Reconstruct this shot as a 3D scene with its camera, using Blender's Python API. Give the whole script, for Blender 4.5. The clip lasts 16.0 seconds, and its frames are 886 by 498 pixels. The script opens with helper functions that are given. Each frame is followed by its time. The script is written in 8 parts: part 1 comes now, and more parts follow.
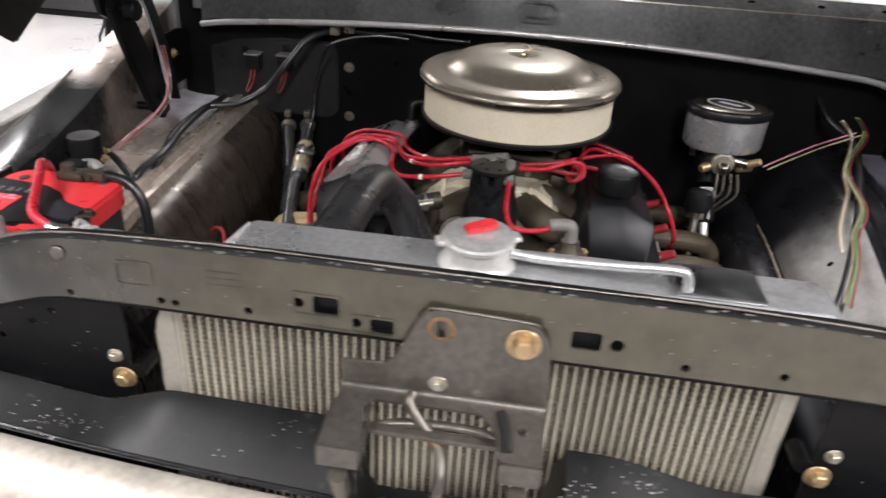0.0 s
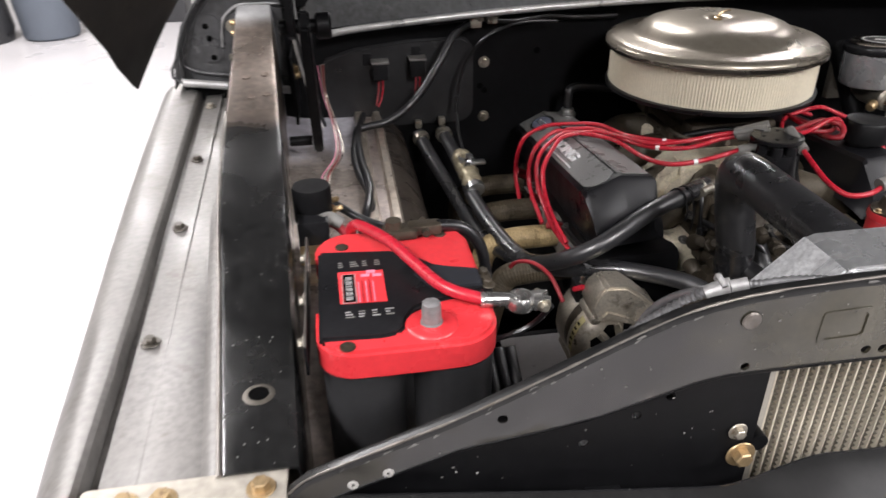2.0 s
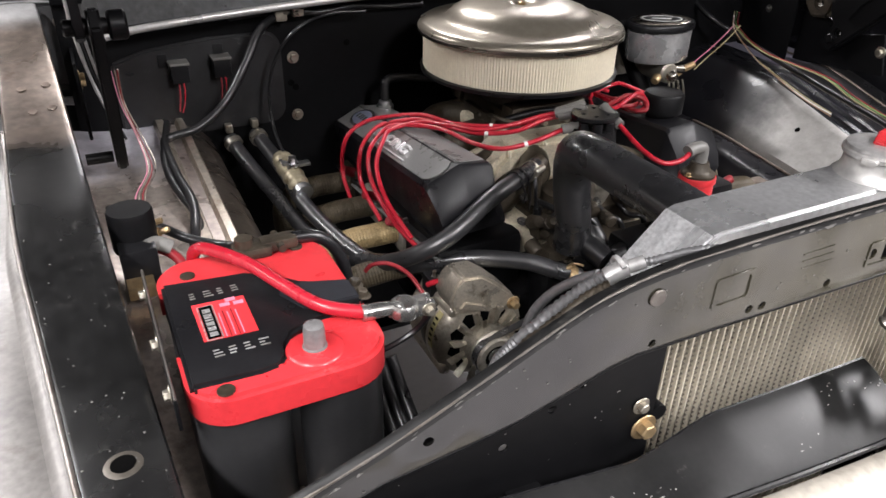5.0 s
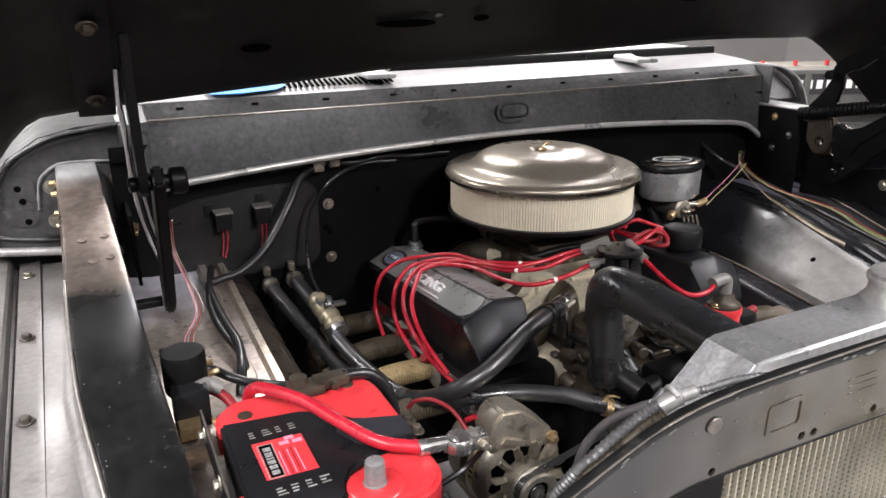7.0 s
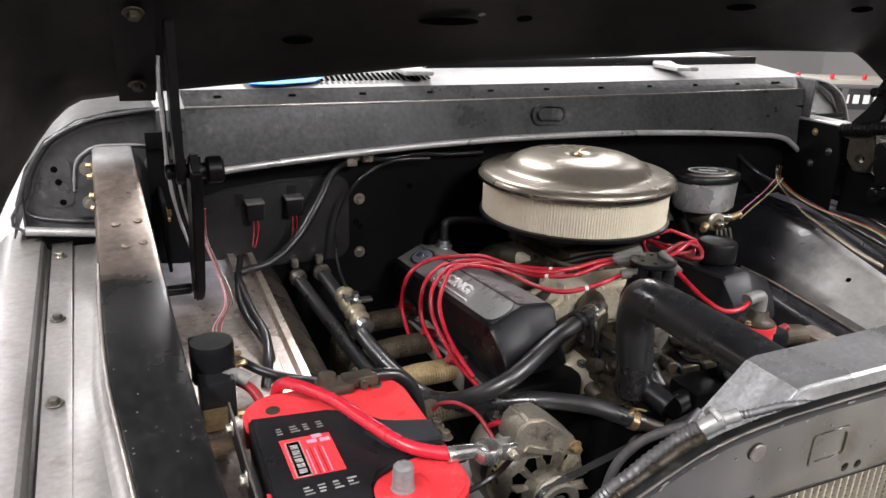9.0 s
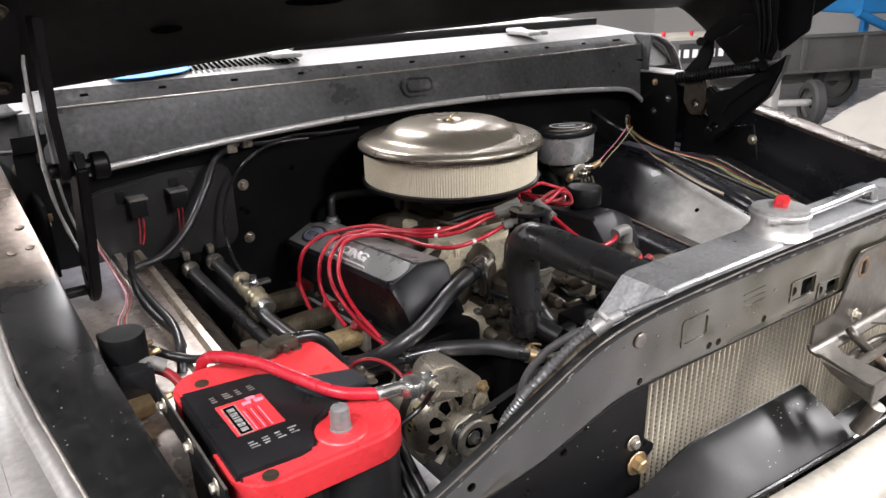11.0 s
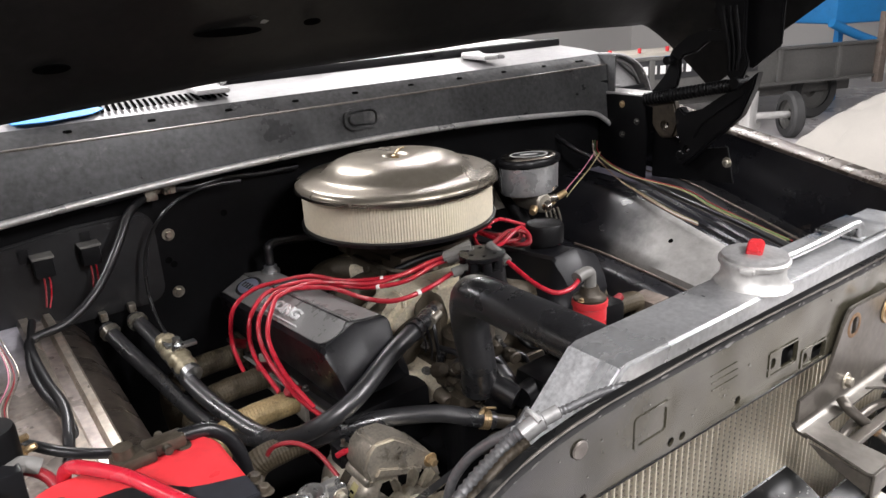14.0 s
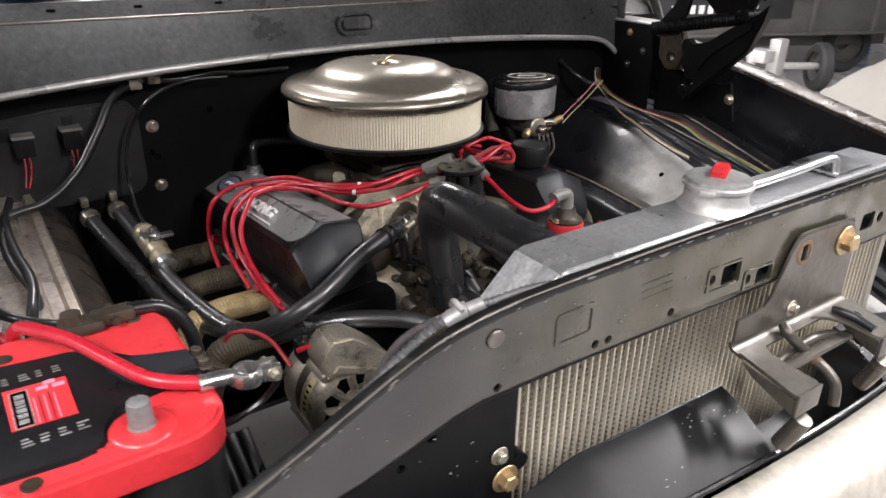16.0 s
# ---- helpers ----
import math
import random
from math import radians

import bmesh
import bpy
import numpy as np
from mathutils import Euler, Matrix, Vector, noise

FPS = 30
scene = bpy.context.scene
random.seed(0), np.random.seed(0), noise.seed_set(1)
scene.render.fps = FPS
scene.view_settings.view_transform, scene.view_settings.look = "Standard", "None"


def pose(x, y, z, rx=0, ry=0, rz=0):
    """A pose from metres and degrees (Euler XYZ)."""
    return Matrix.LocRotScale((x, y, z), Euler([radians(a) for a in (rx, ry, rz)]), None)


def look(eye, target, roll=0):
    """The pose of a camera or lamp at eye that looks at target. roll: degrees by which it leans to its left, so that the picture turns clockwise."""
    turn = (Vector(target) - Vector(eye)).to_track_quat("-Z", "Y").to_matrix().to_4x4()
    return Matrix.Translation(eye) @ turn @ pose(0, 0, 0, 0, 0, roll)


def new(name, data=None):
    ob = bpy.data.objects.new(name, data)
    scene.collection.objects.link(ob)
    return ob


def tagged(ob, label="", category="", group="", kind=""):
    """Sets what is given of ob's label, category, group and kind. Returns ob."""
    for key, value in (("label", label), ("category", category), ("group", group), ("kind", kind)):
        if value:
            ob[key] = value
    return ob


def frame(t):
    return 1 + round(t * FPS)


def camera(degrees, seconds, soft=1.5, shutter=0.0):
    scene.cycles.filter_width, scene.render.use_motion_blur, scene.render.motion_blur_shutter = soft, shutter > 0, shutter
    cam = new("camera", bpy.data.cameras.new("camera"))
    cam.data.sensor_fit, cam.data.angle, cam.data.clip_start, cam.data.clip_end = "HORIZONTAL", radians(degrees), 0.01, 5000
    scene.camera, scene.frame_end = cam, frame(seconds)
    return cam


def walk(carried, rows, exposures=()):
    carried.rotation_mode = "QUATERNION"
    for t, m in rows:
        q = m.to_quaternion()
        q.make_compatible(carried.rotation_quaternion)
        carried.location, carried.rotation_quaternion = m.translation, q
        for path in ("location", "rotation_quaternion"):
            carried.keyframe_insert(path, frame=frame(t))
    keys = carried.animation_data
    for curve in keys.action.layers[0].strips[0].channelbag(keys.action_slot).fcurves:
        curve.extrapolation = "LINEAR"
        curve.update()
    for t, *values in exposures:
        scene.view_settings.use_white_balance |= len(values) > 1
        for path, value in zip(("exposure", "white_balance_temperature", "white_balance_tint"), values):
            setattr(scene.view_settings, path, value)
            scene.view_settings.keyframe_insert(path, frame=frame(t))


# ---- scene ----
cam = camera(63.0, 16.0, shutter=0.3)
PATH = [
    (0, (0.036, -0.535, 1.6), (-0.156, 1.204, 0.632), 3.7),
    (0.5, (-0.165, -0.526, 1.573), (-0.372, 1.217, 0.613), 1.6),
    (1, (-0.383, -0.458, 1.562), (-0.487, 1.296, 0.608), 0.6),
    (1.5, (-0.556, -0.492, 1.574), (-0.475, 1.253, 0.6), 0.0),
    (2, (-0.64, -0.394, 1.558), (-0.381, 1.323, 0.566), -0.8),
    (2.5, (-0.639, -0.304, 1.528), (-0.104, 1.304, 0.465), 0.5),
    (3, (-0.651, -0.32, 1.56), (0.057, 1.228, 0.51), 0.8),
    (3.2, (-0.654, -0.324, 1.548), (0.155, 1.169, 0.492), 2.1),
    (5.3, (-0.711, -0.328, 1.545), (0.064, 1.235, 0.568), 1.0),
    (5.5, (-0.723, -0.322, 1.553), (0.044, 1.282, 0.638), 0.5),
    (6, (-0.734, -0.322, 1.549), (0.013, 1.337, 0.717), -0.6),
    (6.5, (-0.733, -0.322, 1.543), (0.032, 1.335, 0.726), -1.0),
    (7, (-0.743, -0.34, 1.561), (0.087, 1.352, 0.894), -0.4),
    (7.5, (-0.733, -0.337, 1.567), (0.11, 1.342, 0.881), 1.2),
    (8, (-0.758, -0.33, 1.565), (0.038, 1.371, 0.878), 2.4),
    (8.5, (-0.779, -0.334, 1.581), (0.053, 1.369, 0.941), 3.6),
    (9, (-0.754, -0.322, 1.564), (0.026, 1.391, 0.887), 2.0),
    (9.5, (-0.747, -0.33, 1.56), (0.097, 1.346, 0.866), 0.4),
    (10, (-0.806, -0.358, 1.556), (0.234, 1.201, 0.856), 0.1),
    (10.2, (-0.819, -0.378, 1.555), (0.241, 1.168, 0.856), -0.5),
    (12.3, (-0.795, -0.298, 1.562), (0.226, 1.245, 0.801), -3.1),
    (12.5, (-0.796, -0.281, 1.547), (0.201, 1.283, 0.798), -2.9),
    (13, (-0.76, -0.262, 1.547), (0.298, 1.266, 0.808), -2.3),
    (13.5, (-0.7, -0.287, 1.555), (0.409, 1.228, 0.865), -2.4),
    (14, (-0.674, -0.301, 1.553), (0.434, 1.226, 0.888), -3.1),
    (14.5, (-0.684, -0.299, 1.555), (0.416, 1.221, 0.863), -3.5),
    (15, (-0.693, -0.322, 1.554), (0.43, 1.159, 0.814), -2.1),
    (15.5, (-0.717, -0.32, 1.551), (0.424, 1.086, 0.703), 0.5),
    (16, (-0.636, -0.342, 1.522), (0.402, 1.148, 0.684), 0.9),
]
walk(cam, [(t, look(eye, target, roll)) for t, eye, target, roll in PATH],
     exposures=[(0.0, 0.90), (1.0, 0.78), (2.0, 0.95), (3.0, 1.09), (14.5, 1.10), (16.0, 1.0)])

# ---- light ----
world = bpy.data.worlds.new("world")
scene.world = world
world.use_nodes = True
world.node_tree.nodes["Background"].inputs[0].default_value = (0.75, 0.8, 0.9, 1)
world.node_tree.nodes["Background"].inputs[1].default_value = 0.04


def ceiling_lamp(x, y, sx, sy, watts, z=3.45, colour=(1.0, 0.972, 0.99)):
    data = bpy.data.lights.new("ceiling_lamp", "AREA")
    data.shape, data.size, data.size_y, data.energy, data.color = "RECTANGLE", sx, sy, watts, colour
    ob = new("ceiling_lamp", data)
    ob.location = (x, y, z)
    return ob


for lx, ly, w in ((-2.4, -1.4, 115), (0.3, -3.2, 100), (2.8, -1.4, 200), (-3.2, 2.2, 125), (3.6, 2.4, 55), (-3.0, 5.6, 110), (3.2, 5.6, 110), (0.3, 3.2, 75)):
    ceiling_lamp(lx, ly, 0.35, 2.4, w)


# ---- materials ----
def material(name, base, rough=0.5, metal=0.0, vary=0.25, scale=8.0, fine=120.0, bump=0.15, second=None, second_amount=0.0, second_scale=3.0,
             spec=0.5, rough_vary=0.15, dist=0.001, coat=0.0, wave=0.0, wave_scale=11.0, grain=None):
    """Principled material: two scales of colour change, patches of a second colour, uneven gloss and fine relief, in metres."""
    m = bpy.data.materials.new(name)
    m.use_nodes = True
    nt = m.node_tree
    n, l = nt.nodes, nt.links
    b = n["Principled BSDF"]
    tc = n.new("ShaderNodeTexCoord")
    geo = n.new("ShaderNodeNewGeometry")
    big = n.new("ShaderNodeTexNoise")
    big.inputs["Scale"].default_value, big.inputs["Detail"].default_value, big.inputs["Roughness"].default_value = scale, 5, 0.6
    small = n.new("ShaderNodeTexNoise")
    small.inputs["Scale"].default_value, small.inputs["Detail"].default_value = fine, 3
    if grain:  # noise drawn out along the brushing
        pull = n.new("ShaderNodeVectorMath")
        pull.operation = "MULTIPLY"
        pull.inputs[1].default_value = grain
        l.new(geo.outputs["Position"], pull.inputs[0])
        l.new(pull.outputs[0], big.inputs["Vector"])
    else:
        l.new(geo.outputs["Position"], big.inputs["Vector"])
    l.new(geo.outputs["Position"], small.inputs["Vector"])
    add = n.new("ShaderNodeMath")
    add.operation = "ADD"
    l.new(big.outputs["Fac"], add.inputs[0])
    l.new(small.outputs["Fac"], add.inputs[1])
    ramp = n.new("ShaderNodeMapRange")
    ramp.inputs["From Min"].default_value, ramp.inputs["From Max"].default_value = 0.6, 1.4
    ramp.inputs["To Min"].default_value, ramp.inputs["To Max"].default_value = 1 - vary, 1 + vary
    l.new(add.outputs[0], ramp.inputs["Value"])
    mul = n.new("ShaderNodeMix")
    mul.data_type, mul.blend_type = "RGBA", "MULTIPLY"
    mul.inputs[0].default_value = 1.0
    mul.inputs[6].default_value = (*base, 1)
    l.new(ramp.outputs[0], mul.inputs[7])
    colour = mul.outputs[2]
    if second:
        spots = n.new("ShaderNodeTexNoise")
        spots.inputs["Scale"].default_value, spots.inputs["Detail"].default_value, spots.inputs["Roughness"].default_value = second_scale, 8, 0.7
        l.new(geo.outputs["Position"], spots.inputs["Vector"])
        cut = n.new("ShaderNodeMapRange")
        cut.inputs["From Min"].default_value, cut.inputs["From Max"].default_value = 0.68 - 0.3 * second_amount, 0.8 - 0.25 * second_amount
        l.new(spots.outputs["Fac"], cut.inputs["Value"])
        mix = n.new("ShaderNodeMix")
        mix.data_type = "RGBA"
        mix.inputs[7].default_value = (*second, 1)
        l.new(cut.outputs[0], mix.inputs[0])
        l.new(colour, mix.inputs[6])
        colour = mix.outputs[2]
    l.new(colour, b.inputs["Base Color"])
    rr = n.new("ShaderNodeMapRange")
    rr.inputs["From Min"].default_value, rr.inputs["From Max"].default_value = 0.3, 0.7
    rr.inputs["To Min"].default_value, rr.inputs["To Max"].default_value = max(0.02, rough - rough_vary), min(1, rough + rough_vary)
    l.new(big.outputs["Fac"], rr.inputs["Value"])
    l.new(rr.outputs[0], b.inputs["Roughness"])
    b.inputs["Metallic"].default_value = metal
    b.inputs["Specular IOR Level"].default_value = spec
    b.inputs["Coat Weight"].default_value = coat
    if bump:
        bp = n.new("ShaderNodeBump")
        bp.inputs["Strength"].default_value, bp.inputs["Distance"].default_value = bump, dist
        l.new(add.outputs[0], bp.inputs["Height"])
        if wave:
            swell = n.new("ShaderNodeTexNoise")
            swell.inputs["Scale"].default_value, swell.inputs["Detail"].default_value = wave_scale, 1
            l.new(geo.outputs["Position"], swell.inputs["Vector"])
            dent = n.new("ShaderNodeBump")
            dent.inputs["Strength"].default_value, dent.inputs["Distance"].default_value = 1.0, wave
            l.new(swell.outputs["Fac"], dent.inputs["Height"])
            l.new(dent.outputs[0], bp.inputs["Normal"])
        l.new(bp.outputs[0], b.inputs["Normal"])
    return m


BLACK = material("satin_black_paint", (0.004, 0.004, 0.0045), 0.42, 0, 0.3, 7, 90, 0.1, (0.045, 0.042, 0.038), 0.12, 30, spec=0.15)
FLATBLACK = material("flat_black_firewall_paint", (0.004, 0.004, 0.0045), 0.5, 0, 0.3, 7, 90, 0.1, (0.03, 0.03, 0.03), 0.10, 40, spec=0.10)
RAILBLK = material("scuffed_black_rail_paint", (0.010, 0.010, 0.010), 0.32, 0, 0.5, 6, 70, 0.15, (0.05, 0.048, 0.044), 0.33, 22, spec=0.36, wave=0.002)
GLOSS = material("scuffed_gloss_black_paint", (0.011, 0.011, 0.012), 0.24, 0, 0.3, 9, 150, 0.12, (0.40, 0.39, 0.37), 0.17, 70, rough_vary=0.12)
COWLM = material("grey_black_primer", (0.055, 0.056, 0.057), 0.36, 0.30, 0.55, 9, 110, 0.10, (0.14, 0.14, 0.135), 0.32, 13, wave=0.002, wave_scale=7)
STEEL = material("bare_grey_steel", (0.165, 0.150, 0.136), 0.42, 0.70, 0.4, 6, 100, 0.12, (0.085, 0.066, 0.05), 0.42, 7, rough_vary=0.15, wave=0.002, wave_scale=7)
BROWNED = material("heat_browned_steel", (0.20, 0.165, 0.14), 0.46, 0.55, 0.45, 7, 90, 0.15, (0.10, 0.055, 0.035), 0.38, 9, wave=0.004)
TANKEND = material("streaked_bare_aluminium", (0.80, 0.81, 0.82), 0.36, 0.55, 0.42, 9, 200, 0.12, (0.5, 0.505, 0.51), 0.3, 20, rough_vary=0.2, grain=(0.3, 4.0, 0.3))
PALELIP = material("bright_rubbed_lip", (0.46, 0.455, 0.45), 0.36, 0.55, 0.25, 12, 160, 0.12, (0.2, 0.195, 0.19), 0.3, 18)
APRON = material("scuffed_inner_fender_metal", (0.40, 0.345, 0.315), 0.36, 0.55, 0.45, 6, 110, 0.15, (0.085, 0.055, 0.04), 0.36, 8, wave=0.004)
ALU = material("brushed_aluminium", (0.62, 0.63, 0.64), 0.3, 1.0, 0.15, 9, 160, 0.12, (0.42, 0.43, 0.44), 0.25, 12)
CAST = material("cast_aluminium", (0.42, 0.39, 0.33), 0.45, 0.8, 0.3, 14, 260, 0.3, (0.14, 0.12, 0.09), 0.35, 22)
CHROME = material("smoky_chrome", (0.37, 0.335, 0.29), 0.25, 1.0, 0.12, 5, 60, 0.03, rough_vary=0.08)
COWLTOP = material("pale_grey_primer", (0.23, 0.227, 0.227), 0.42, 0.1, 0.25, 6, 90, 0.1, (0.17, 0.165, 0.16), 0.25, 9)
TANKM = material("smudged_aluminium_tank", (0.54, 0.545, 0.55), 0.30, 0.70, 0.25, 9, 160, 0.08, (0.24, 0.24, 0.245), 0.36, 11, rough_vary=0.14, wave=0.0015)
NECKM = material("bright_cast_neck", (0.70, 0.69, 0.67), 0.42, 0.6, 0.14, 20, 160, 0.1, (0.40, 0.39, 0.38), 0.22, 30)
RUBBER = material("black_rubber", (0.009, 0.009, 0.010), 0.33, 0, 0.3, 12, 140, 0.12, rough_vary=0.08, spec=0.6)
PLASTIC = material("black_plastic", (0.008, 0.008, 0.009), 0.38, 0, 0.3, 12, 160, 0.12, (0.035, 0.034, 0.033), 0.2, 22, spec=0.26)
VALVEC = material("crinkle_black_coating", (0.008, 0.008, 0.0095), 0.38, 0, 0.2, 12, 420, 0.35, dist=0.0006, spec=0.24)
RED = material("red_battery_plastic", (0.57, 0.033, 0.040), 0.33, 0, 0.14, 10, 130, 0.06, (0.52, 0.05, 0.055), 0.2, 16, spec=0.6)
REDWIRE = material("red_silicone_wire", (0.40, 0.014, 0.028), 0.30, 0, 0.15, 20, 130, 0.05)
REDDARK = material("dark_red_wire", (0.22, 0.012, 0.018), 0.45, 0, 0.2, 20, 130, 0.05)
PAPER = material("pleated_filter_paper", (0.66, 0.60, 0.47), 0.75, 0, 0.1, 12, 200, 0.1)
BRASS = material("yellow_zinc", (0.40, 0.29, 0.16), 0.42, 0.75, 0.35, 30, 160, 0.12, (0.18, 0.12, 0.07), 0.35, 60)
BOLT = material("dull_zinc_bolt", (0.42, 0.39, 0.33), 0.38, 0.9, 0.3, 40, 200, 0.15, (0.2, 0.13, 0.08), 0.35, 60)
WRAP = material("gold_header_wrap", (0.34, 0.25, 0.125), 0.5, 0.35, 0.5, 30, 300, 0.5, (0.09, 0.062, 0.03), 0.42, 60)
WHITE = material("white_print", (0.75, 0.74, 0.72), 0.5, 0, 0.05, 30, 100, 0)
BLUE = material("blue_tape", (0.02, 0.22, 0.62), 0.55, 0, 0.12, 30, 200, 0.1)
# near-black fill standing in for shade inside holes and gaps; also black print
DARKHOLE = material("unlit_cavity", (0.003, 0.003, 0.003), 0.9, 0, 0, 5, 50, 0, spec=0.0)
FLOORM = material("pale_shop_floor", (0.39, 0.377, 0.38), 0.35, 0, 0.08, 1.5, 40, 0.05, (0.40, 0.37, 0.31), 0.18, 2.5)
WALLM = material("white_shop_wall", (0.66, 0.65, 0.63), 0.7, 0, 0.06, 1.2, 60, 0.05)
FIN = material("radiator_fin", (0.26, 0.235, 0.19), 0.55, 0.3, 0.3, 8, 200, 0.1, (0.15, 0.135, 0.11), 0.35, 10)
CORETUBE = material("radiator_core_tube", (0.72, 0.66, 0.54), 0.45, 0.25, 0.15, 10, 200, 0.1, (0.4, 0.36, 0.28), 0.2, 12)
HOSEM = material("dusty_hose_rubber", (0.022, 0.022, 0.0235), 0.32, 0, 0.4, 12, 140, 0.12, (0.055, 0.055, 0.057), 0.25, 16, spec=1.0)
TARP = material("grey_cover_cloth", (0.19, 0.178, 0.16), 0.9, 0, 0.15, 4, 300, 0.2, wave=0.008, wave_scale=6)
ORANGEW = material("orange_wire", (0.30, 0.19, 0.115), 0.5, 0, 0.15)
YELLOWW = material("yellow_wire", (0.32, 0.28, 0.15), 0.5, 0, 0.15)
PINKW = material("pink_wire", (0.55, 0.2, 0.28), 0.45, 0, 0.1)
GREENW = material("green_wire", (0.14, 0.26, 0.09), 0.5, 0, 0.15)
NAVY = material("dusty_navy_panel", (0.013, 0.014, 0.018), 0.5, 0, 0.3)
WELLBLK = material("glossy_black_well_paint", (0.009, 0.009, 0.011), 0.28, 0, 0.35, 6, 80, 0.12, (0.05, 0.035, 0.022), 0.25, 8, spec=0.5, wave=0.002)
ALTM = material("bronzed_alternator_casting", (0.50, 0.455, 0.38), 0.36, 0.7, 0.3, 18, 240, 0.25, (0.10, 0.08, 0.055), 0.34, 24)
FWGREY = material("chipped_charcoal_paint", (0.013, 0.013, 0.014), 0.42, 0, 0.4, 6, 80, 0.12, (0.12, 0.12, 0.12), 0.16, 26, spec=0.45)
CHIP = material("pale_paint_chip", (0.27, 0.265, 0.25), 0.6, 0, 0.3)
SPECK = material("dull_rubbed_speck", (0.13, 0.127, 0.12), 0.5, 0.2, 0.3)
CHAR = material("charcoal_hood_inside", (0.0095, 0.009, 0.0085), 0.5, 0, 0.45, 3, 60, 0.1, (0.026, 0.023, 0.019), 0.35, 5, spec=0.18)
GRIME = material("grimy_cast_metal", (0.052, 0.042, 0.030), 0.45, 0.35, 0.45, 20, 220, 0.35, (0.010, 0.008, 0.006), 0.45, 25)
INTAKE = material("cream_cast_aluminium", (0.64, 0.575, 0.44), 0.50, 0.2, 0.3, 14, 260, 0.4, (0.13, 0.105, 0.07), 0.34, 18)
LATCHM = material("worn_latch_steel", (0.095, 0.085, 0.072), 0.36, 0.6, 0.35, 10, 120, 0.12, (0.28, 0.25, 0.21), 0.28, 22)
ARMM = material("rubbed_latch_arm", (0.095, 0.087, 0.075), 0.40, 0.6, 0.35, 12, 140, 0.12, (0.09, 0.075, 0.06), 0.35, 24)
RUSTM = material("rusty_steel", (0.15, 0.085, 0.04), 0.6, 0.2, 0.45, 40, 200, 0.3, (0.05, 0.03, 0.02), 0.4, 60)
LIDM = material("dusty_chrome_lid", (0.32, 0.285, 0.232), 0.29, 0.70, 0.14, 5, 90, 0.03, rough_vary=0.06)
NOSEM = material("dull_tan_nose_metal", (0.40, 0.37, 0.32), 0.48, 0.5, 0.3, 6, 110, 0.12, (0.24, 0.21, 0.17), 0.35, 8, rough_vary=0.12)
SILVER = material("silver_letter_paint", (0.72, 0.72, 0.72), 0.35, 0.4, 0.08, 20, 100, 0.02)


# same casting as the plenum, in a far darker brown
RUNNER = material("dark_brown_intake_casting", (0.060, 0.048, 0.032), 0.55, 0.25, 0.4, 14, 260, 0.4, (0.05, 0.04, 0.03), 0.42, 18)
BOLTDK = material("dull_dark_bolt", (0.16, 0.155, 0.145), 0.32, 0.8, 0.3, 40, 200, 0.15)
# near-black brown version of the wrap, on all tubes but one
WRAPDK = material("dark_header_wrap", (0.060, 0.046, 0.027), 0.6, 0.2, 0.4, 30, 300, 0.4, (0.02, 0.015, 0.01), 0.40, 30)
DIMWALL = material("unseen_dark_wall", (0.09, 0.09, 0.092), 0.8, 0, 0.1, 1.2, 60, 0.05)
VALVEM = material("yellowed_cast_valve", (0.42, 0.37, 0.26), 0.4, 0.6, 0.4, 40, 260, 0.3, (0.16, 0.12, 0.06), 0.4, 60)
WELLSIDE = material("streaky_brown_well_metal", (0.060, 0.048, 0.039), 0.30, 0.55, 0.6, 8, 90, 0.12, (0.02, 0.018, 0.017), 0.45, 7, wave=0.003, grain=(1.0, 3.0, 0.5))
TAGM = material("yellowed_label_paper", (0.42, 0.37, 0.18), 0.6, 0, 0.2, 40, 200, 0.05)
FENDERM = material("patchy_bare_fender_steel", (0.145, 0.138, 0.13), 0.44, 0.35, 0.34, 6, 130, 0.08, (0.075, 0.062, 0.05), 0.36, 11, rough_vary=0.14)
SIDECH = material("pale_cast_side_channel", (0.46, 0.425, 0.365), 0.5, 0.1, 0.14, 12, 160, 0.08)
CONDM = material("dull_flexible_conduit", (0.15, 0.15, 0.153), 0.42, 0.45, 0.3, 30, 200, 0.1, (0.06, 0.058, 0.055), 0.35, 40)
FERRM = material("dull_pale_ferrule", (0.36, 0.355, 0.35), 0.48, 0.4, 0.3, 40, 200, 0.2, (0.16, 0.155, 0.15), 0.35, 50)
RIBM = material("brassy_rubbed_steel", (0.50, 0.44, 0.37), 0.36, 0.65, 0.4, 7, 100, 0.12, (0.20, 0.135, 0.08), 0.36, 9, rough_vary=0.12, wave=0.002, grain=(1.0, 0.25, 1.0))
# grey of the upward-facing panels: the black coating's sheen put into colour
PANELM = material("sheen_grey_crinkle", (0.175, 0.172, 0.168), 0.38, 0, 0.25, 14, 420, 0.25, dist=0.0005, spec=0.8)
BATCASE = material("grey_black_battery_case", (0.022, 0.022, 0.023), 0.42, 0, 0.25, 14, 160, 0.1, (0.05, 0.05, 0.05), 0.25, 20)
POSTM = material("cloudy_grey_post", (0.17, 0.165, 0.165), 0.30, 0.2, 0.3, 40, 200, 0.1)
LEADM = material("bright_lead_clamp", (0.48, 0.475, 0.46), 0.28, 0.9, 0.25, 40, 200, 0.15, (0.2, 0.19, 0.17), 0.35, 50)
ENDM = material("dusty_black_end_plate", (0.060, 0.060, 0.062), 0.38, 0.15, 0.40, 7, 90, 0.12, (0.19, 0.19, 0.19), 0.28, 16, spec=0.5)


